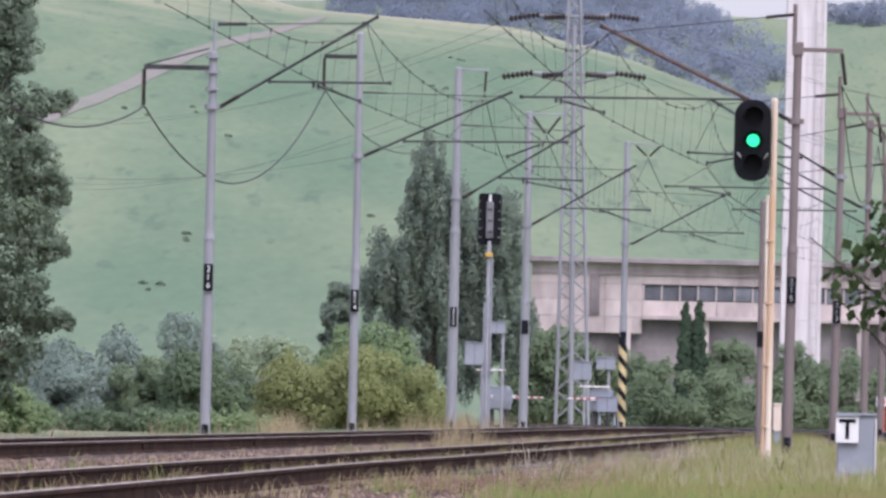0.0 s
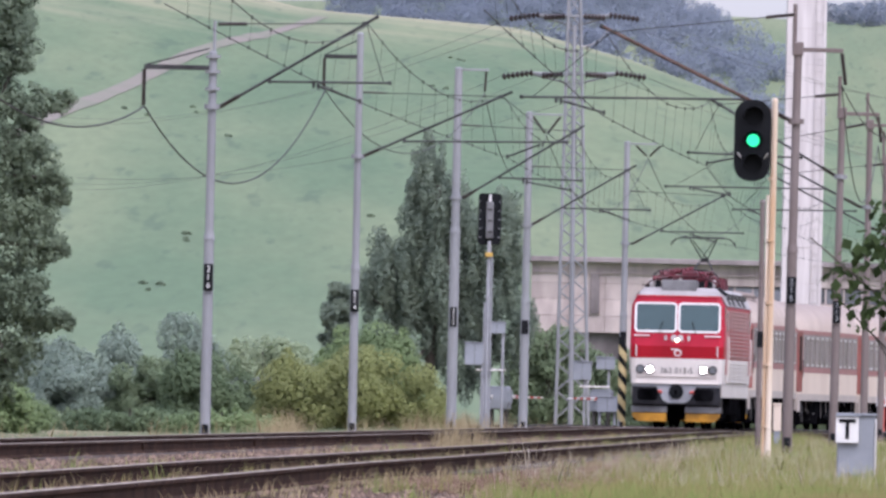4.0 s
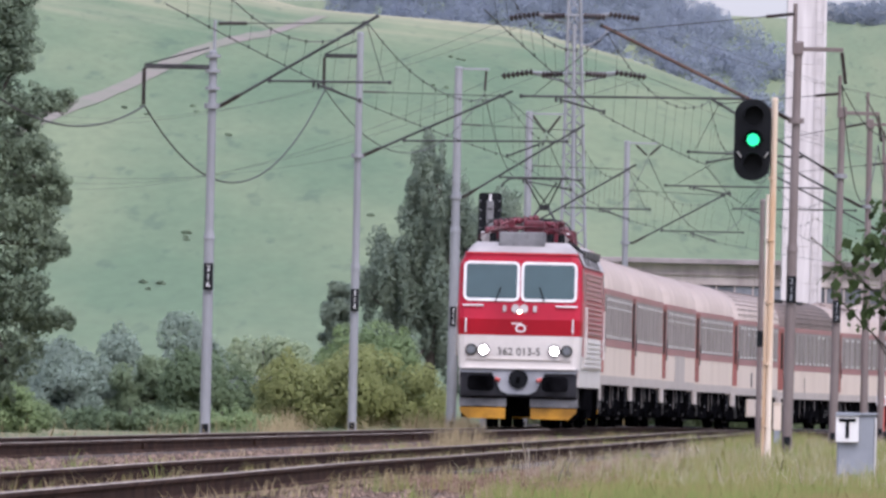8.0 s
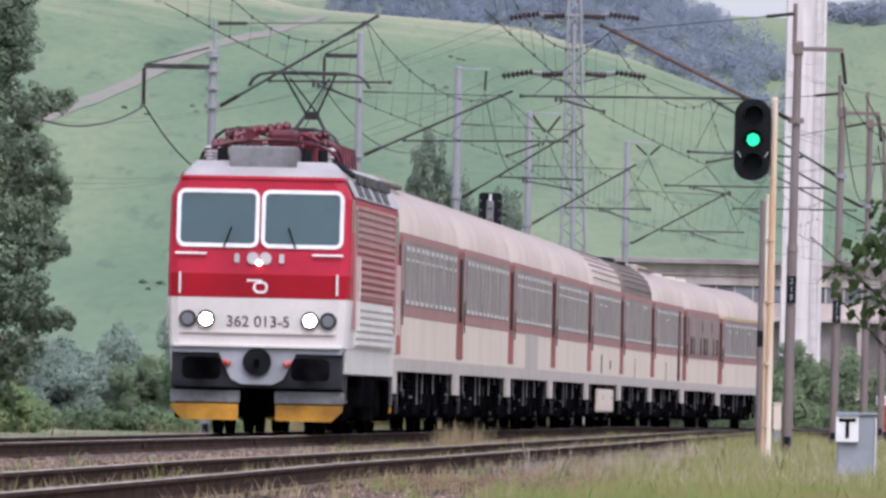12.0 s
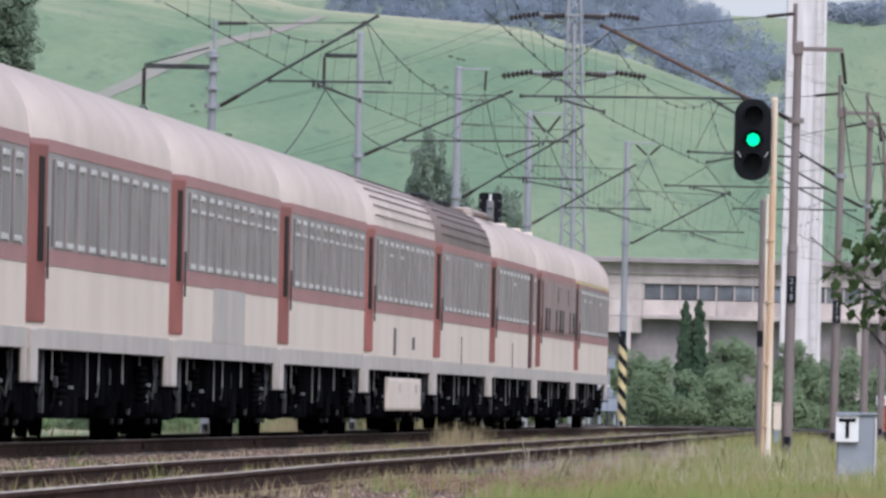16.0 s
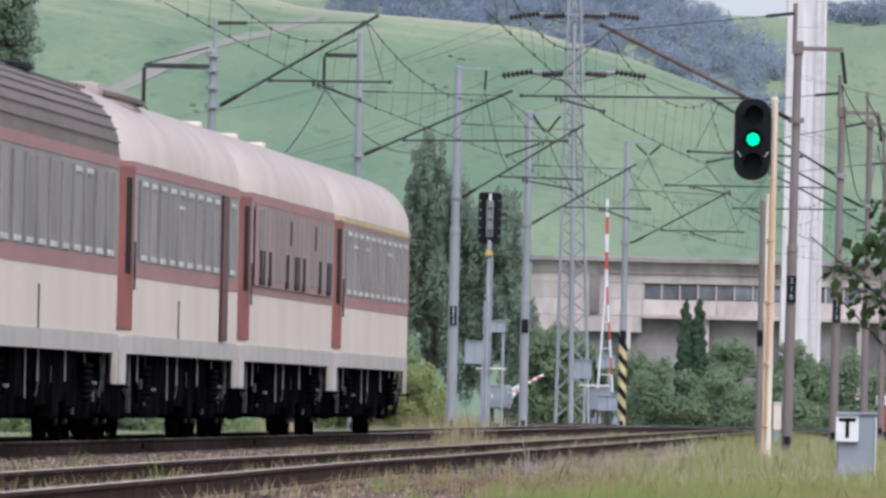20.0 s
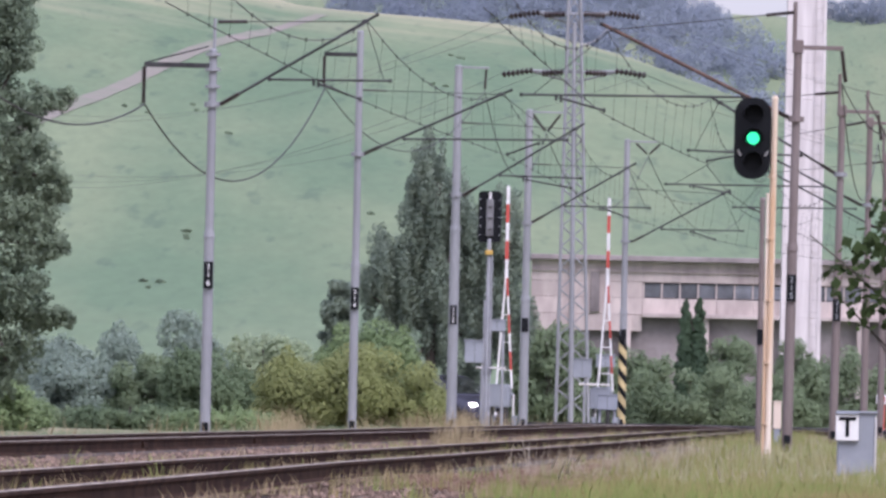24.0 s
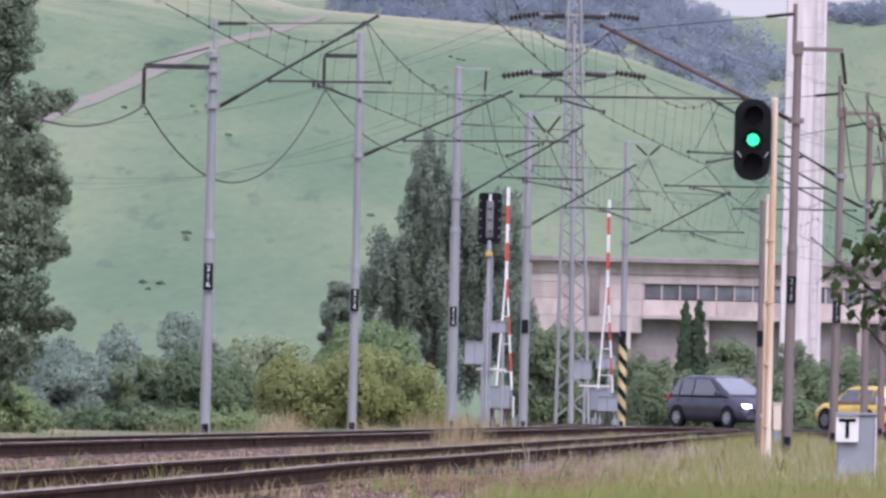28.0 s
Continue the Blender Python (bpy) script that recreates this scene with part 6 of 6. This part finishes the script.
# dirt track up the meadow
dv, df = [], []
for i in range(33):
    k = i / 32
    y = 1330 + 520 * k
    x = -43.5 + 26.5 * k + 0.5 * math.sin(k * 9)
    wd = 0.85 + 0.7 * abs(noise.noise((y * 0.03, 3, 1))) + 0.35 * noise.noise((y * 0.11, 5, 2))
    for w in (-wd, wd):
        dv.append((x + w, y, height(x + w, y) + 0.07))
df = [(2 * i, 2 * i + 1, 2 * i + 3, 2 * i + 2) for i in range(32)]
tagged(mesh_from("dirt_track", dv, df, M_DIRT), "pinkish dirt track climbing the meadow", "track", kind="structure")
# dark tufts scattered over the lower meadow
rg = random.Random(91)
tufts = []
while len(tufts) < 24:
    y = rg.uniform(900, 1750)
    x = rg.uniform(-0.030, 0.006) * y
    if noise.noise((x * 0.05, y * 0.004, 7)) > 0.02:
        for _ in range(rg.choice((1, 2, 3))):
            k = rg.uniform(0.18, 0.45)
            px, py = x + rg.gauss(0, 0.9), y + rg.gauss(0, 5)
            tufts.append((px, py, height(px, py) + 0.1, k, k, k * 0.45))
tagged(leaves("meadow_tufts", tufts, 2200, 0.2, M_LEAFTREE, None, 92, 0.3), "dark green tufts on the meadow slope", "tufts", kind="stuff")
# woods on the far hill
rg = random.Random(77)
wood = []
while len(wood) < 800:
    x, y = rg.uniform(-30, 84), rg.uniform(3100, 3570)
    limit = np.interp(x, [-12, 45, 58, 66, 76, 92], [120, 120, 95, 91, 84, 70])
    if 30 < height(x, y) < limit:
        k = rg.uniform(2.0, 3.6)
        wood.append((x, y, height(x, y) + k * 0.7, k, k, k * rg.uniform(0.9, 1.3)))
for k in range(70):
    x, y = rg.uniform(94, 150), rg.uniform(3460, 3560)
    wood.append((x, y, height(x, y) + 2 + (x - 100) * 0.05, 2.8, 2.8, 3.2))
fw = leaves("forest", wood, 260000, 0.55, M_FORESTHAZE, None, 78, 0.8, dome=0.75)
tagged(fw, "wood on the far hillside, haze put into its blue-grey colour", "forest", kind="stuff")


def grass(name, material, pts, hmin, hmax, width, seed, label, lean=0.35):
    rg = np.random.default_rng(seed)
    pts = np.array(pts, float)
    n = len(pts)
    a = (rg.random(n) - 0.5) * 1.3
    h = hmin + (hmax - hmin) * rg.random(n) ** 1.6
    w = width * (0.6 + 0.8 * rg.random(n))
    side = np.stack([np.cos(a), np.sin(a), np.zeros(n)], 1)
    tip = np.stack([rg.normal(size=n) * lean, rg.normal(size=n) * lean * 0.6 + 0.25, np.ones(n)], 1) * h[:, None]
    mid = tip * 0.55
    mid[:, :2] *= 0.6
    quad = np.stack([pts - side * w[:, None] / 2, pts + side * w[:, None] / 2, pts + mid + side * w[:, None] * 0.35, pts + tip, pts + mid - side * w[:, None] * 0.35], 1).reshape(-1, 3)
    me = bpy.data.meshes.new(name)
    me.vertices.add(n * 5), me.loops.add(n * 5), me.polygons.add(n)
    me.vertices.foreach_set("co", quad.ravel())
    me.loops.foreach_set("vertex_index", np.arange(n * 5))
    me.polygons.foreach_set("loop_start", np.arange(0, n * 5, 5))
    me.update(calc_edges=True)
    nr = np.repeat(np.stack([rg.normal(size=n) * 0.4, rg.normal(size=n) * 0.35 - 0.35, np.ones(n)], 1), 5, axis=0)
    nr /= np.linalg.norm(nr, axis=1)[:, None]
    me.normals_split_custom_set_from_vertices(nr.tolist())
    me.materials.append(material)
    return tagged(link(name, me), label, "grass", kind="stuff")


def strip(n, s0, s1, o0, o1, z, seed, clump=0.0, near=True):
    rg = random.Random(seed)
    out = []
    while len(out) < n:
        s, o = rg.uniform(s0, s1), rg.uniform(o0, o1)
        if clump and noise.noise((s * 0.25, o * 0.9, seed)) < clump:
            continue
        out.append(tuple(on_line(s, (near_off(s) if near else 0) + o, z)))
    return out


grass("grass", M_GRASS, strip(300000, -60, 165, 2.2, 7.6, -0.43, 21), 0.06, 0.26, 0.007, 22, "rough green and straw-coloured grass beside the near track", 0.3)
grass("grass", M_GRASS, strip(40000, -60, 140, 2.6, 8.5, -0.43, 33, 0.06), 0.16, 0.44, 0.006, 34, "taller green grass tufts beside the near track", 0.16)
grass("dry_grass", M_STRAW, strip(16000, -60, 150, 1.4, 8.5, -0.42, 23, -0.05), 0.1, 0.46, 0.005, 24, "dry straw stalks standing in the grass")
grass("dry_grass", M_DRY, strip(700, -120, 110, -4.6, -1.9, -0.42, 25, 0.2, False), 0.3, 0.75, 0.012, 26, "dry grass along the far side of the line")
grass("grass", M_LEAFDARK, strip(22000, -150, 110, -7, -1.9, -0.42, 27, -0.3, False), 0.12, 0.34, 0.016, 28, "green grass along the far side of the line")
grass("weeds", M_DRY, strip(7500, -60, 205, -1.9, 1.3, -0.27, 29, 0.1), 0.05, 0.2, 0.008, 30, "dry weeds growing between the near rails")
grass("weeds", M_GRASS, strip(5000, -60, 205, -2.8, 0.6, -0.29, 31, 0.15), 0.06, 0.22, 0.01, 32, "green weeds growing between the tracks")



def tussocks(n, s0, s1, o0, o1, z, seed, near=True, per=26, spread=0.05):
    rg = random.Random(seed)
    out = []
    for _ in range(n):
        a, o = rg.uniform(s0, s1), rg.uniform(o0, o1)
        for _ in range(per):
            out.append(tuple(on_line(a + rg.gauss(0, spread * 2), (near_off(a) if near else 0) + o + rg.gauss(0, spread), z)))
    return out


grass("weeds", M_GRASS, tussocks(60, 20, 185, 1.2, 2.6, -0.32, 61), 0.08, 0.28, 0.007, 62, "green weed tufts along the near rail", 0.2)
grass("weeds", M_DRY, tussocks(55, 10, 185, 1.1, 2.8, -0.32, 63, per=16), 0.1, 0.32, 0.005, 64, "dry weed tufts along the near rail", 0.2)
grass("weeds", M_GRASS, tussocks(45, -60, 200, -2.9, 0.4, -0.26, 65, spread=0.08), 0.08, 0.3, 0.008, 66, "green weed tufts between the rails", 0.4)
grass("weeds", M_DRY, tussocks(60, -60, 200, -2.9, 0.4, -0.26, 67, spread=0.1), 0.06, 0.26, 0.007, 68, "reddish dry weed tufts between the rails", 0.5)
grass("dry_grass", M_DRY, tussocks(14, -75, -40, -3.6, -2.0, -0.3, 69, False, 60, 0.16), 0.35, 0.8, 0.008, 70, "tall dry grass tufts at the far side", 0.2)
grass("dry_grass", M_DRY, tussocks(6, 2, 14, -4.2, -3.2, -0.3, 71, False, 60, 0.16), 0.4, 0.8, 0.008, 72, "tall dry grass tufts by the second mast", 0.2)
grass("dry_grass", M_DRY, tussocks(7, 42, 58, 1.6, 2.3, -0.28, 73, False, 50, 0.14), 0.25, 0.6, 0.008, 74, "tall dry grass tufts between the tracks", 0.2)
grass("litter", M_LITTER, strip(52000, 78, 160, 1.05, 2.9, -0.37, 83, -0.2), 0.05, 0.15, 0.036, 84, "brown dead leaves and stalks below the near rail", 1.2)
grass("dry_grass", M_STRAW, tussocks(26, 10, 150, 0.9, 2.4, -0.32, 85, per=4), 0.25, 0.55, 0.006, 86, "single pale straw stalks along the near rail", 0.35)
grass("grass", M_GRASS, tussocks(130, -60, 45, 1.4, 2.8, -0.36, 87, per=40, spread=0.16), 0.15, 0.5, 0.008, 88, "tall grass hiding the near rail towards the crossing", 0.25)
grass("litter", M_DRY, strip(26000, -40, 150, 1.6, 5.2, -0.43, 81, 0.05), 0.03, 0.11, 0.011, 82, "matted brown dead grass at the foot of the ballast", 0.9)

wc2 = thing("marker_cabinet", pose(7.06, 300, 0), "small grimy white trackside cabinet on a grey foot", "cabinet")
part("case", cuboid((0.02, 0, 0.42), (0.17, 0.18, 0.56), 0.015), M_SIDE, wc2)
part("lid", cuboid((0.02, 0, 0.71), (0.2, 0.22, 0.03), 0.008), M_SIDE, wc2)
part("foot", cuboid((0.02, 0, -0.14), (0.13, 0.14, 0.58), 0.01), M_BOXGREY, wc2)
cs = thing("road_sign", pose(14.25, 458, 0), "small white road sign with red marks on a red post", "sign")
part("post", rod((0, 0, -0.42), (0, 0, 0.75), 0.04), M_BARRED, cs)
pl = part("plate", cuboid((0, -0.06, 0.92), (0.5, 0.03, 0.3), 0.01), M_WHITE, cs)
for k in range(3):
    part("mark", cuboid((-0.14 + 0.14 * k, -0.08, 0.92), (0.06, 0.01, 0.18)), M_BARRED, pl)

# ---- shrub close to the camera ----
sh = thing("shrub", Matrix.Translation((2.16, 60, G0)), "leafy green shrub with fresh leaves close by", "shrub")
part("stem", cable(bmesh.new(), [(0.2, 0, 0), (0.1, 0, 0.8), (0.0, 0, 1.6), (-0.1, 0, 2.5)], 0.03, 7), M_BARK, sh)
for a, b in (((0.1, 0, 0.9), (-0.5, 0.1, 1.5)), ((0.05, 0, 1.2), (-0.62, 0, 1.75)), ((0, 0, 1.6), (-0.4, 0, 2.35)), ((0.1, 0, 0.7), (-0.35, 0, 1.35))):
    part("twig", rod(a, b, 0.007, 0.003), M_BARK, sh)
lb = lobes_in((-0.28, 0, 1.62), (0.32, 0.4, 0.3), 16, 41, 0.25, 0.4) + lobes_in((0.1, 0, 1.9), (0.45, 0.5, 0.75), 26, 42, 0.25, 0.4)
leaves("foliage", lb, 2600, 0.046, M_LEAFNEAR, sh, 43, 0.3)


# ---- cars ----
def car(name, paint, label, length, width, roof_h, nose, lamps):
    """x forward. nose: where the windscreen starts and ends, counted from the front."""
    T = thing(name, None, label, "car")
    hl, hw = length / 2, width / 2
    belt = roof_h * 0.6

    def section(rows, cabin=False):
        """Rounded cross-sections along x, drawn smoothly from one to the next."""
        bm = bmesh.new()
        R = np.array(rows, float)
        P = np.vstack([2 * R[0] - R[1], R, 2 * R[-1] - R[-2]])
        rings = []
        for i in range(1, len(P) - 2):
            for t in np.arange(0, 1.01 if i == len(P) - 3 else 0.99, 0.25):
                a, b, c, d = P[i - 1:i + 3]
                q = 0.5 * (2 * b + (c - a) * t + (2 * a - 5 * b + 4 * c - d) * t * t + (3 * b - a - 3 * c + d) * t ** 3)
                q = 0.5 * q + 0.5 * (b + (c - b) * t)
                x, z0, z1, w0, w1 = q
                shape = ((0, w0), (0.4, w0 * 0.6 + w1 * 0.4), (0.82, w0 * 0.18 + w1 * 0.82), (0.96, w1 * 0.95), (1, w1 * 0.72)) if cabin else ((0, w0 * 0.95), (0.25, w0), (0.6, w0 * 1.02), (0.86, w0 * 0.6 + w1 * 0.4), (1, w1 * 0.92))
                half = [(x, w, z0 + (z1 - z0) * k) for k, w in shape]
                rings.append([bm.verts.new((x, -w, z)) for x, w, z in half] + [bm.verts.new(v) for v in half[::-1]])
        n = len(rings[0])
        for a, b in zip(rings, rings[1:]):
            for i in range(n):
                f = bm.faces.new((a[i], b[i], b[(i + 1) % n], a[(i + 1) % n]))
                f.smooth = True
        bm.faces.new(rings[0])
        bm.faces.new(rings[-1][::-1])
        return bm

    ws0, ws1 = hl - nose[0], hl - nose[1]
    body = part("body", section([(hl, 0.3, 0.62, hw * 0.72, hw * 0.6), (hl - 0.12, 0.22, 0.74, hw * 0.9, hw * 0.78), (hl - 0.5, 0.2, 0.88, hw * 0.99, hw * 0.86), (ws0, 0.2, belt, hw, hw * 0.9), (0, 0.2, belt, hw, hw * 0.94),
                                (-hl + 0.6, 0.2, belt + 0.02, hw, hw * 0.92), (-hl + 0.1, 0.24, belt, hw * 0.94, hw * 0.86), (-hl, 0.32, belt - 0.12, hw * 0.86, hw * 0.78)]), paint, T)
    cab = part("cabin", section([(ws0 + 0.02, belt - 0.02, belt + 0.01, hw * 0.9, hw * 0.84), (ws1, belt - 0.02, roof_h - 0.06, hw * 0.92, hw * 0.7), (ws1 - 0.6, belt - 0.02, roof_h, hw * 0.93, hw * 0.72), (-hl + 0.9, belt - 0.02, roof_h - 0.02, hw * 0.92, hw * 0.71),
                                 (-hl + 0.35, belt - 0.02, roof_h - 0.14, hw * 0.9, hw * 0.68), (-hl + 0.06, belt - 0.02, belt + 0.03, hw * 0.86, hw * 0.8)], True), paint, T)
    wsd = bmesh.new()
    a, b = hw * 0.78, hw * 0.64
    vs = [wsd.verts.new(v) for v in ((ws0 - 0.06, -a, belt + 0.05), (ws0 - 0.06, a, belt + 0.05), (ws1 + 0.05, b, roof_h - 0.1), (ws1 + 0.05, -b, roof_h - 0.1))]
    wsd.faces.new(vs)
    bmesh.ops.solidify(wsd, geom=list(wsd.faces), thickness=0.03)
    bmesh.ops.translate(wsd, vec=(0.035, 0, 0.02), verts=wsd.verts)
    part("windscreen", wsd, M_SCREEN, T)
    for s in (-1, 1):
        for b0, b1, t0, t1 in ((ws0 - 0.42, ws1 - 0.75, ws1 + 0.02, ws1 - 0.75), (ws1 - 0.83, ws1 - 1.5, ws1 - 0.83, ws1 - 1.5), (ws1 - 1.58, -hl + 0.32, ws1 - 1.58, -hl + 0.52)):
            o = bmesh.new()
            vs = [o.verts.new(v) for v in ((b0, s * (hw * 0.925), belt + 0.03), (b1, s * (hw * 0.925), belt + 0.03), (t1, s * (hw * 0.757), roof_h - 0.13), (t0, s * (hw * 0.757), roof_h - 0.13))]
            o.faces.new(vs)
            bmesh.ops.solidify(o, geom=list(o.faces), thickness=0.02)
            bmesh.ops.translate(o, vec=(0, s * 0.012, 0), verts=o.verts)
            part("side_window", o, M_CARGLASS, T)
        mr = part("door_mirror", cuboid((ws0 - 0.35, s * (hw + 0.1), belt + 0.08), (0.12, 0.2, 0.14), 0.03), paint, T)
        part("headlight", cuboid((hl - 0.16, s * hw * 0.68, 0.70), (0.26, 0.27, 0.13), 0.06), M_CARLAMP if lamps else M_LENS, T, "lit headlight" if lamps else "headlight")
        part("tail_light", cuboid((-hl + 0.06, s * hw * 0.8, belt - 0.12), (0.12, 0.2, 0.3), 0.03), M_TAIL, T, "red tail light")
        for x in (hl - 0.82, -hl + 0.75):
            arch = part("wheel_arch", disc((x, s * (hw - 0.05), 0.34), (0, 1, 0), 0.39, 0.14, 20), M_BLACK, T)
            w = part("wheel", disc((0, 0, 0), (0, 1, 0), 0.31, 0.2, 20), M_TYRE, T)
            w.matrix_basis = pose(x, s * (hw - 0.06), 0.31)
            rim = part("rim", disc((0, s * 0.1, 0), (0, 1, 0), 0.2, 0.03, 16), M_RIM, w)
            for k in range(5):
                an = 2 * math.pi * k / 5
                part("spoke_gap", cuboid((0.13 * math.cos(an), s * 0.118, 0.13 * math.sin(an)), (0.05, 0.01, 0.05)), M_BLACK, w)
            CARWHEELS.append((w, T, x, s * (hw - 0.06)))
        for x in (ws1 - 0.25, -hl + 1.3):
            part("door_handle", cuboid((x - 0.5, s * (hw + 0.005), belt - 0.12), (0.16, 0.03, 0.03), 0.008), paint, T)
    part("grille", cuboid((hl - 0.02, 0, 0.56), (0.08, 0.8, 0.12), 0.02), M_BLACK, T)
    part("licence_bar", cuboid((hl + 0.03, 0, 0.42), (0.02, 0.5, 0.11)), M_WHITE, T)
    part("bumper", cuboid((hl - 0.06, 0, 0.32), (0.18, width * 0.8, 0.16), 0.05), paint, T)
    part("underbody", cuboid((0, 0, 0.22), (length - 0.5, width - 0.4, 0.1)), M_BLACK, T)
    return T


CARWHEELS = []
dark_car = car("car", M_CARBLUE, "dark blue people carrier with lit headlights on the crossing", 4.45, 1.78, 1.7, (0.95, 2.15), True)
yellow_car = car("car", M_CARYELLOW, "yellow small hatchback car driving towards the crossing", 3.95, 1.65, 1.46, (1.0, 1.75), False)


# ---- what moves ----
def place(front, length, half):
    a, b = on_line(front - length / 2 + half), on_line(front - length / 2 - half)
    d = a - b
    m = (a + b) / 2
    return pose(m.x, m.y, m.z, 0, 0, math.degrees(math.atan2(d.y, d.x)))


def front_at(t):
    return 26.758 * (t - 9) + 0.0112 * (t - 9) ** 2


def car_rows(T, keys, origin, way, mirror=1):
    ts, qs = [k[0] for k in keys], [k[1] for k in keys]
    rows = []
    for t, q in keys:
        p = origin + way * q
        rows.append((t, pose(p.x, p.y, road_z(q * mirror), 0, 0, math.degrees(math.atan2(way.y, way.x)))))
    walk(T, rows)
    for w, owner, x, y in CARWHEELS:
        if owner is T:
            rows = []
            t = 0.0
            while t < 28.001:
                q = float(np.interp(t, ts, qs))
                rows.append((t, pose(x, y, 0.31, 0, math.degrees((q - qs[0]) / 0.31), 0)))
                t += 1 / 30 if qs[-1] != float(np.interp(t + 0.1, ts, qs)) and abs(float(np.interp(t + 0.1, ts, qs)) - q) > 0.001 else 0.1
            if rows[-1][0] < 27.99:
                rows.append((28.0, pose(x, y, 0.31, 0, math.degrees((qs[-1] - qs[0]) / 0.31), 0)))
            walk(w, rows)


def motions():
    times = [k * 0.5 for k in range(57)]
    walk(locomotive, [(t, place(front_at(t), 16.8, 4.15)) for t in times])
    for i, c in enumerate(coaches):
        walk(c, [(t, place(front_at(t) - 16.8 - 24.5 * i, 24.5, 8.8)) for t in times])
    for w, owner, x, r in WHEELS:
        walk(w, [(k / 30, pose(x, 0, r, 0, math.degrees(front_at(k / 30) / r) % 360, 0)) for k in range(841)])
    rise = [(0, 0), (0.5, 6), (1.0, 20), (1.5, 33), (2.0, 46), (3.0, 74), (3.8, 90)]
    for arm, start in ((arm_a, 19.5), (arm_b, 16.5)):
        walk(arm, [(0, pose(0, 0, 0.86))] + [(start + t, pose(0, 0, 0.86, 0, -a, 0)) for t, a in rise] + [(28, pose(0, 0, 0.86, 0, -90, 0))])
    car_rows(dark_car, [(0, -27.5), (20.5, -27.5), (22, -23.5), (23.5, -17.6), (24, -16.0), (24.5, -14.4), (25, -12.7), (25.5, -11.1), (26, -9.2), (26.5, -7.2), (27, -4.9), (27.5, -2.6), (28, 0)],
             Vector((9.3, 467, 0)), ROAD)
    car_rows(yellow_car, [(0, -90), (17, -84), (24, -33), (26, -18.4), (27, -11.1), (28, -3.8)], Vector((9.3, 467, 0)) + SIDE * 3.0, -ROAD, -1)


motions()
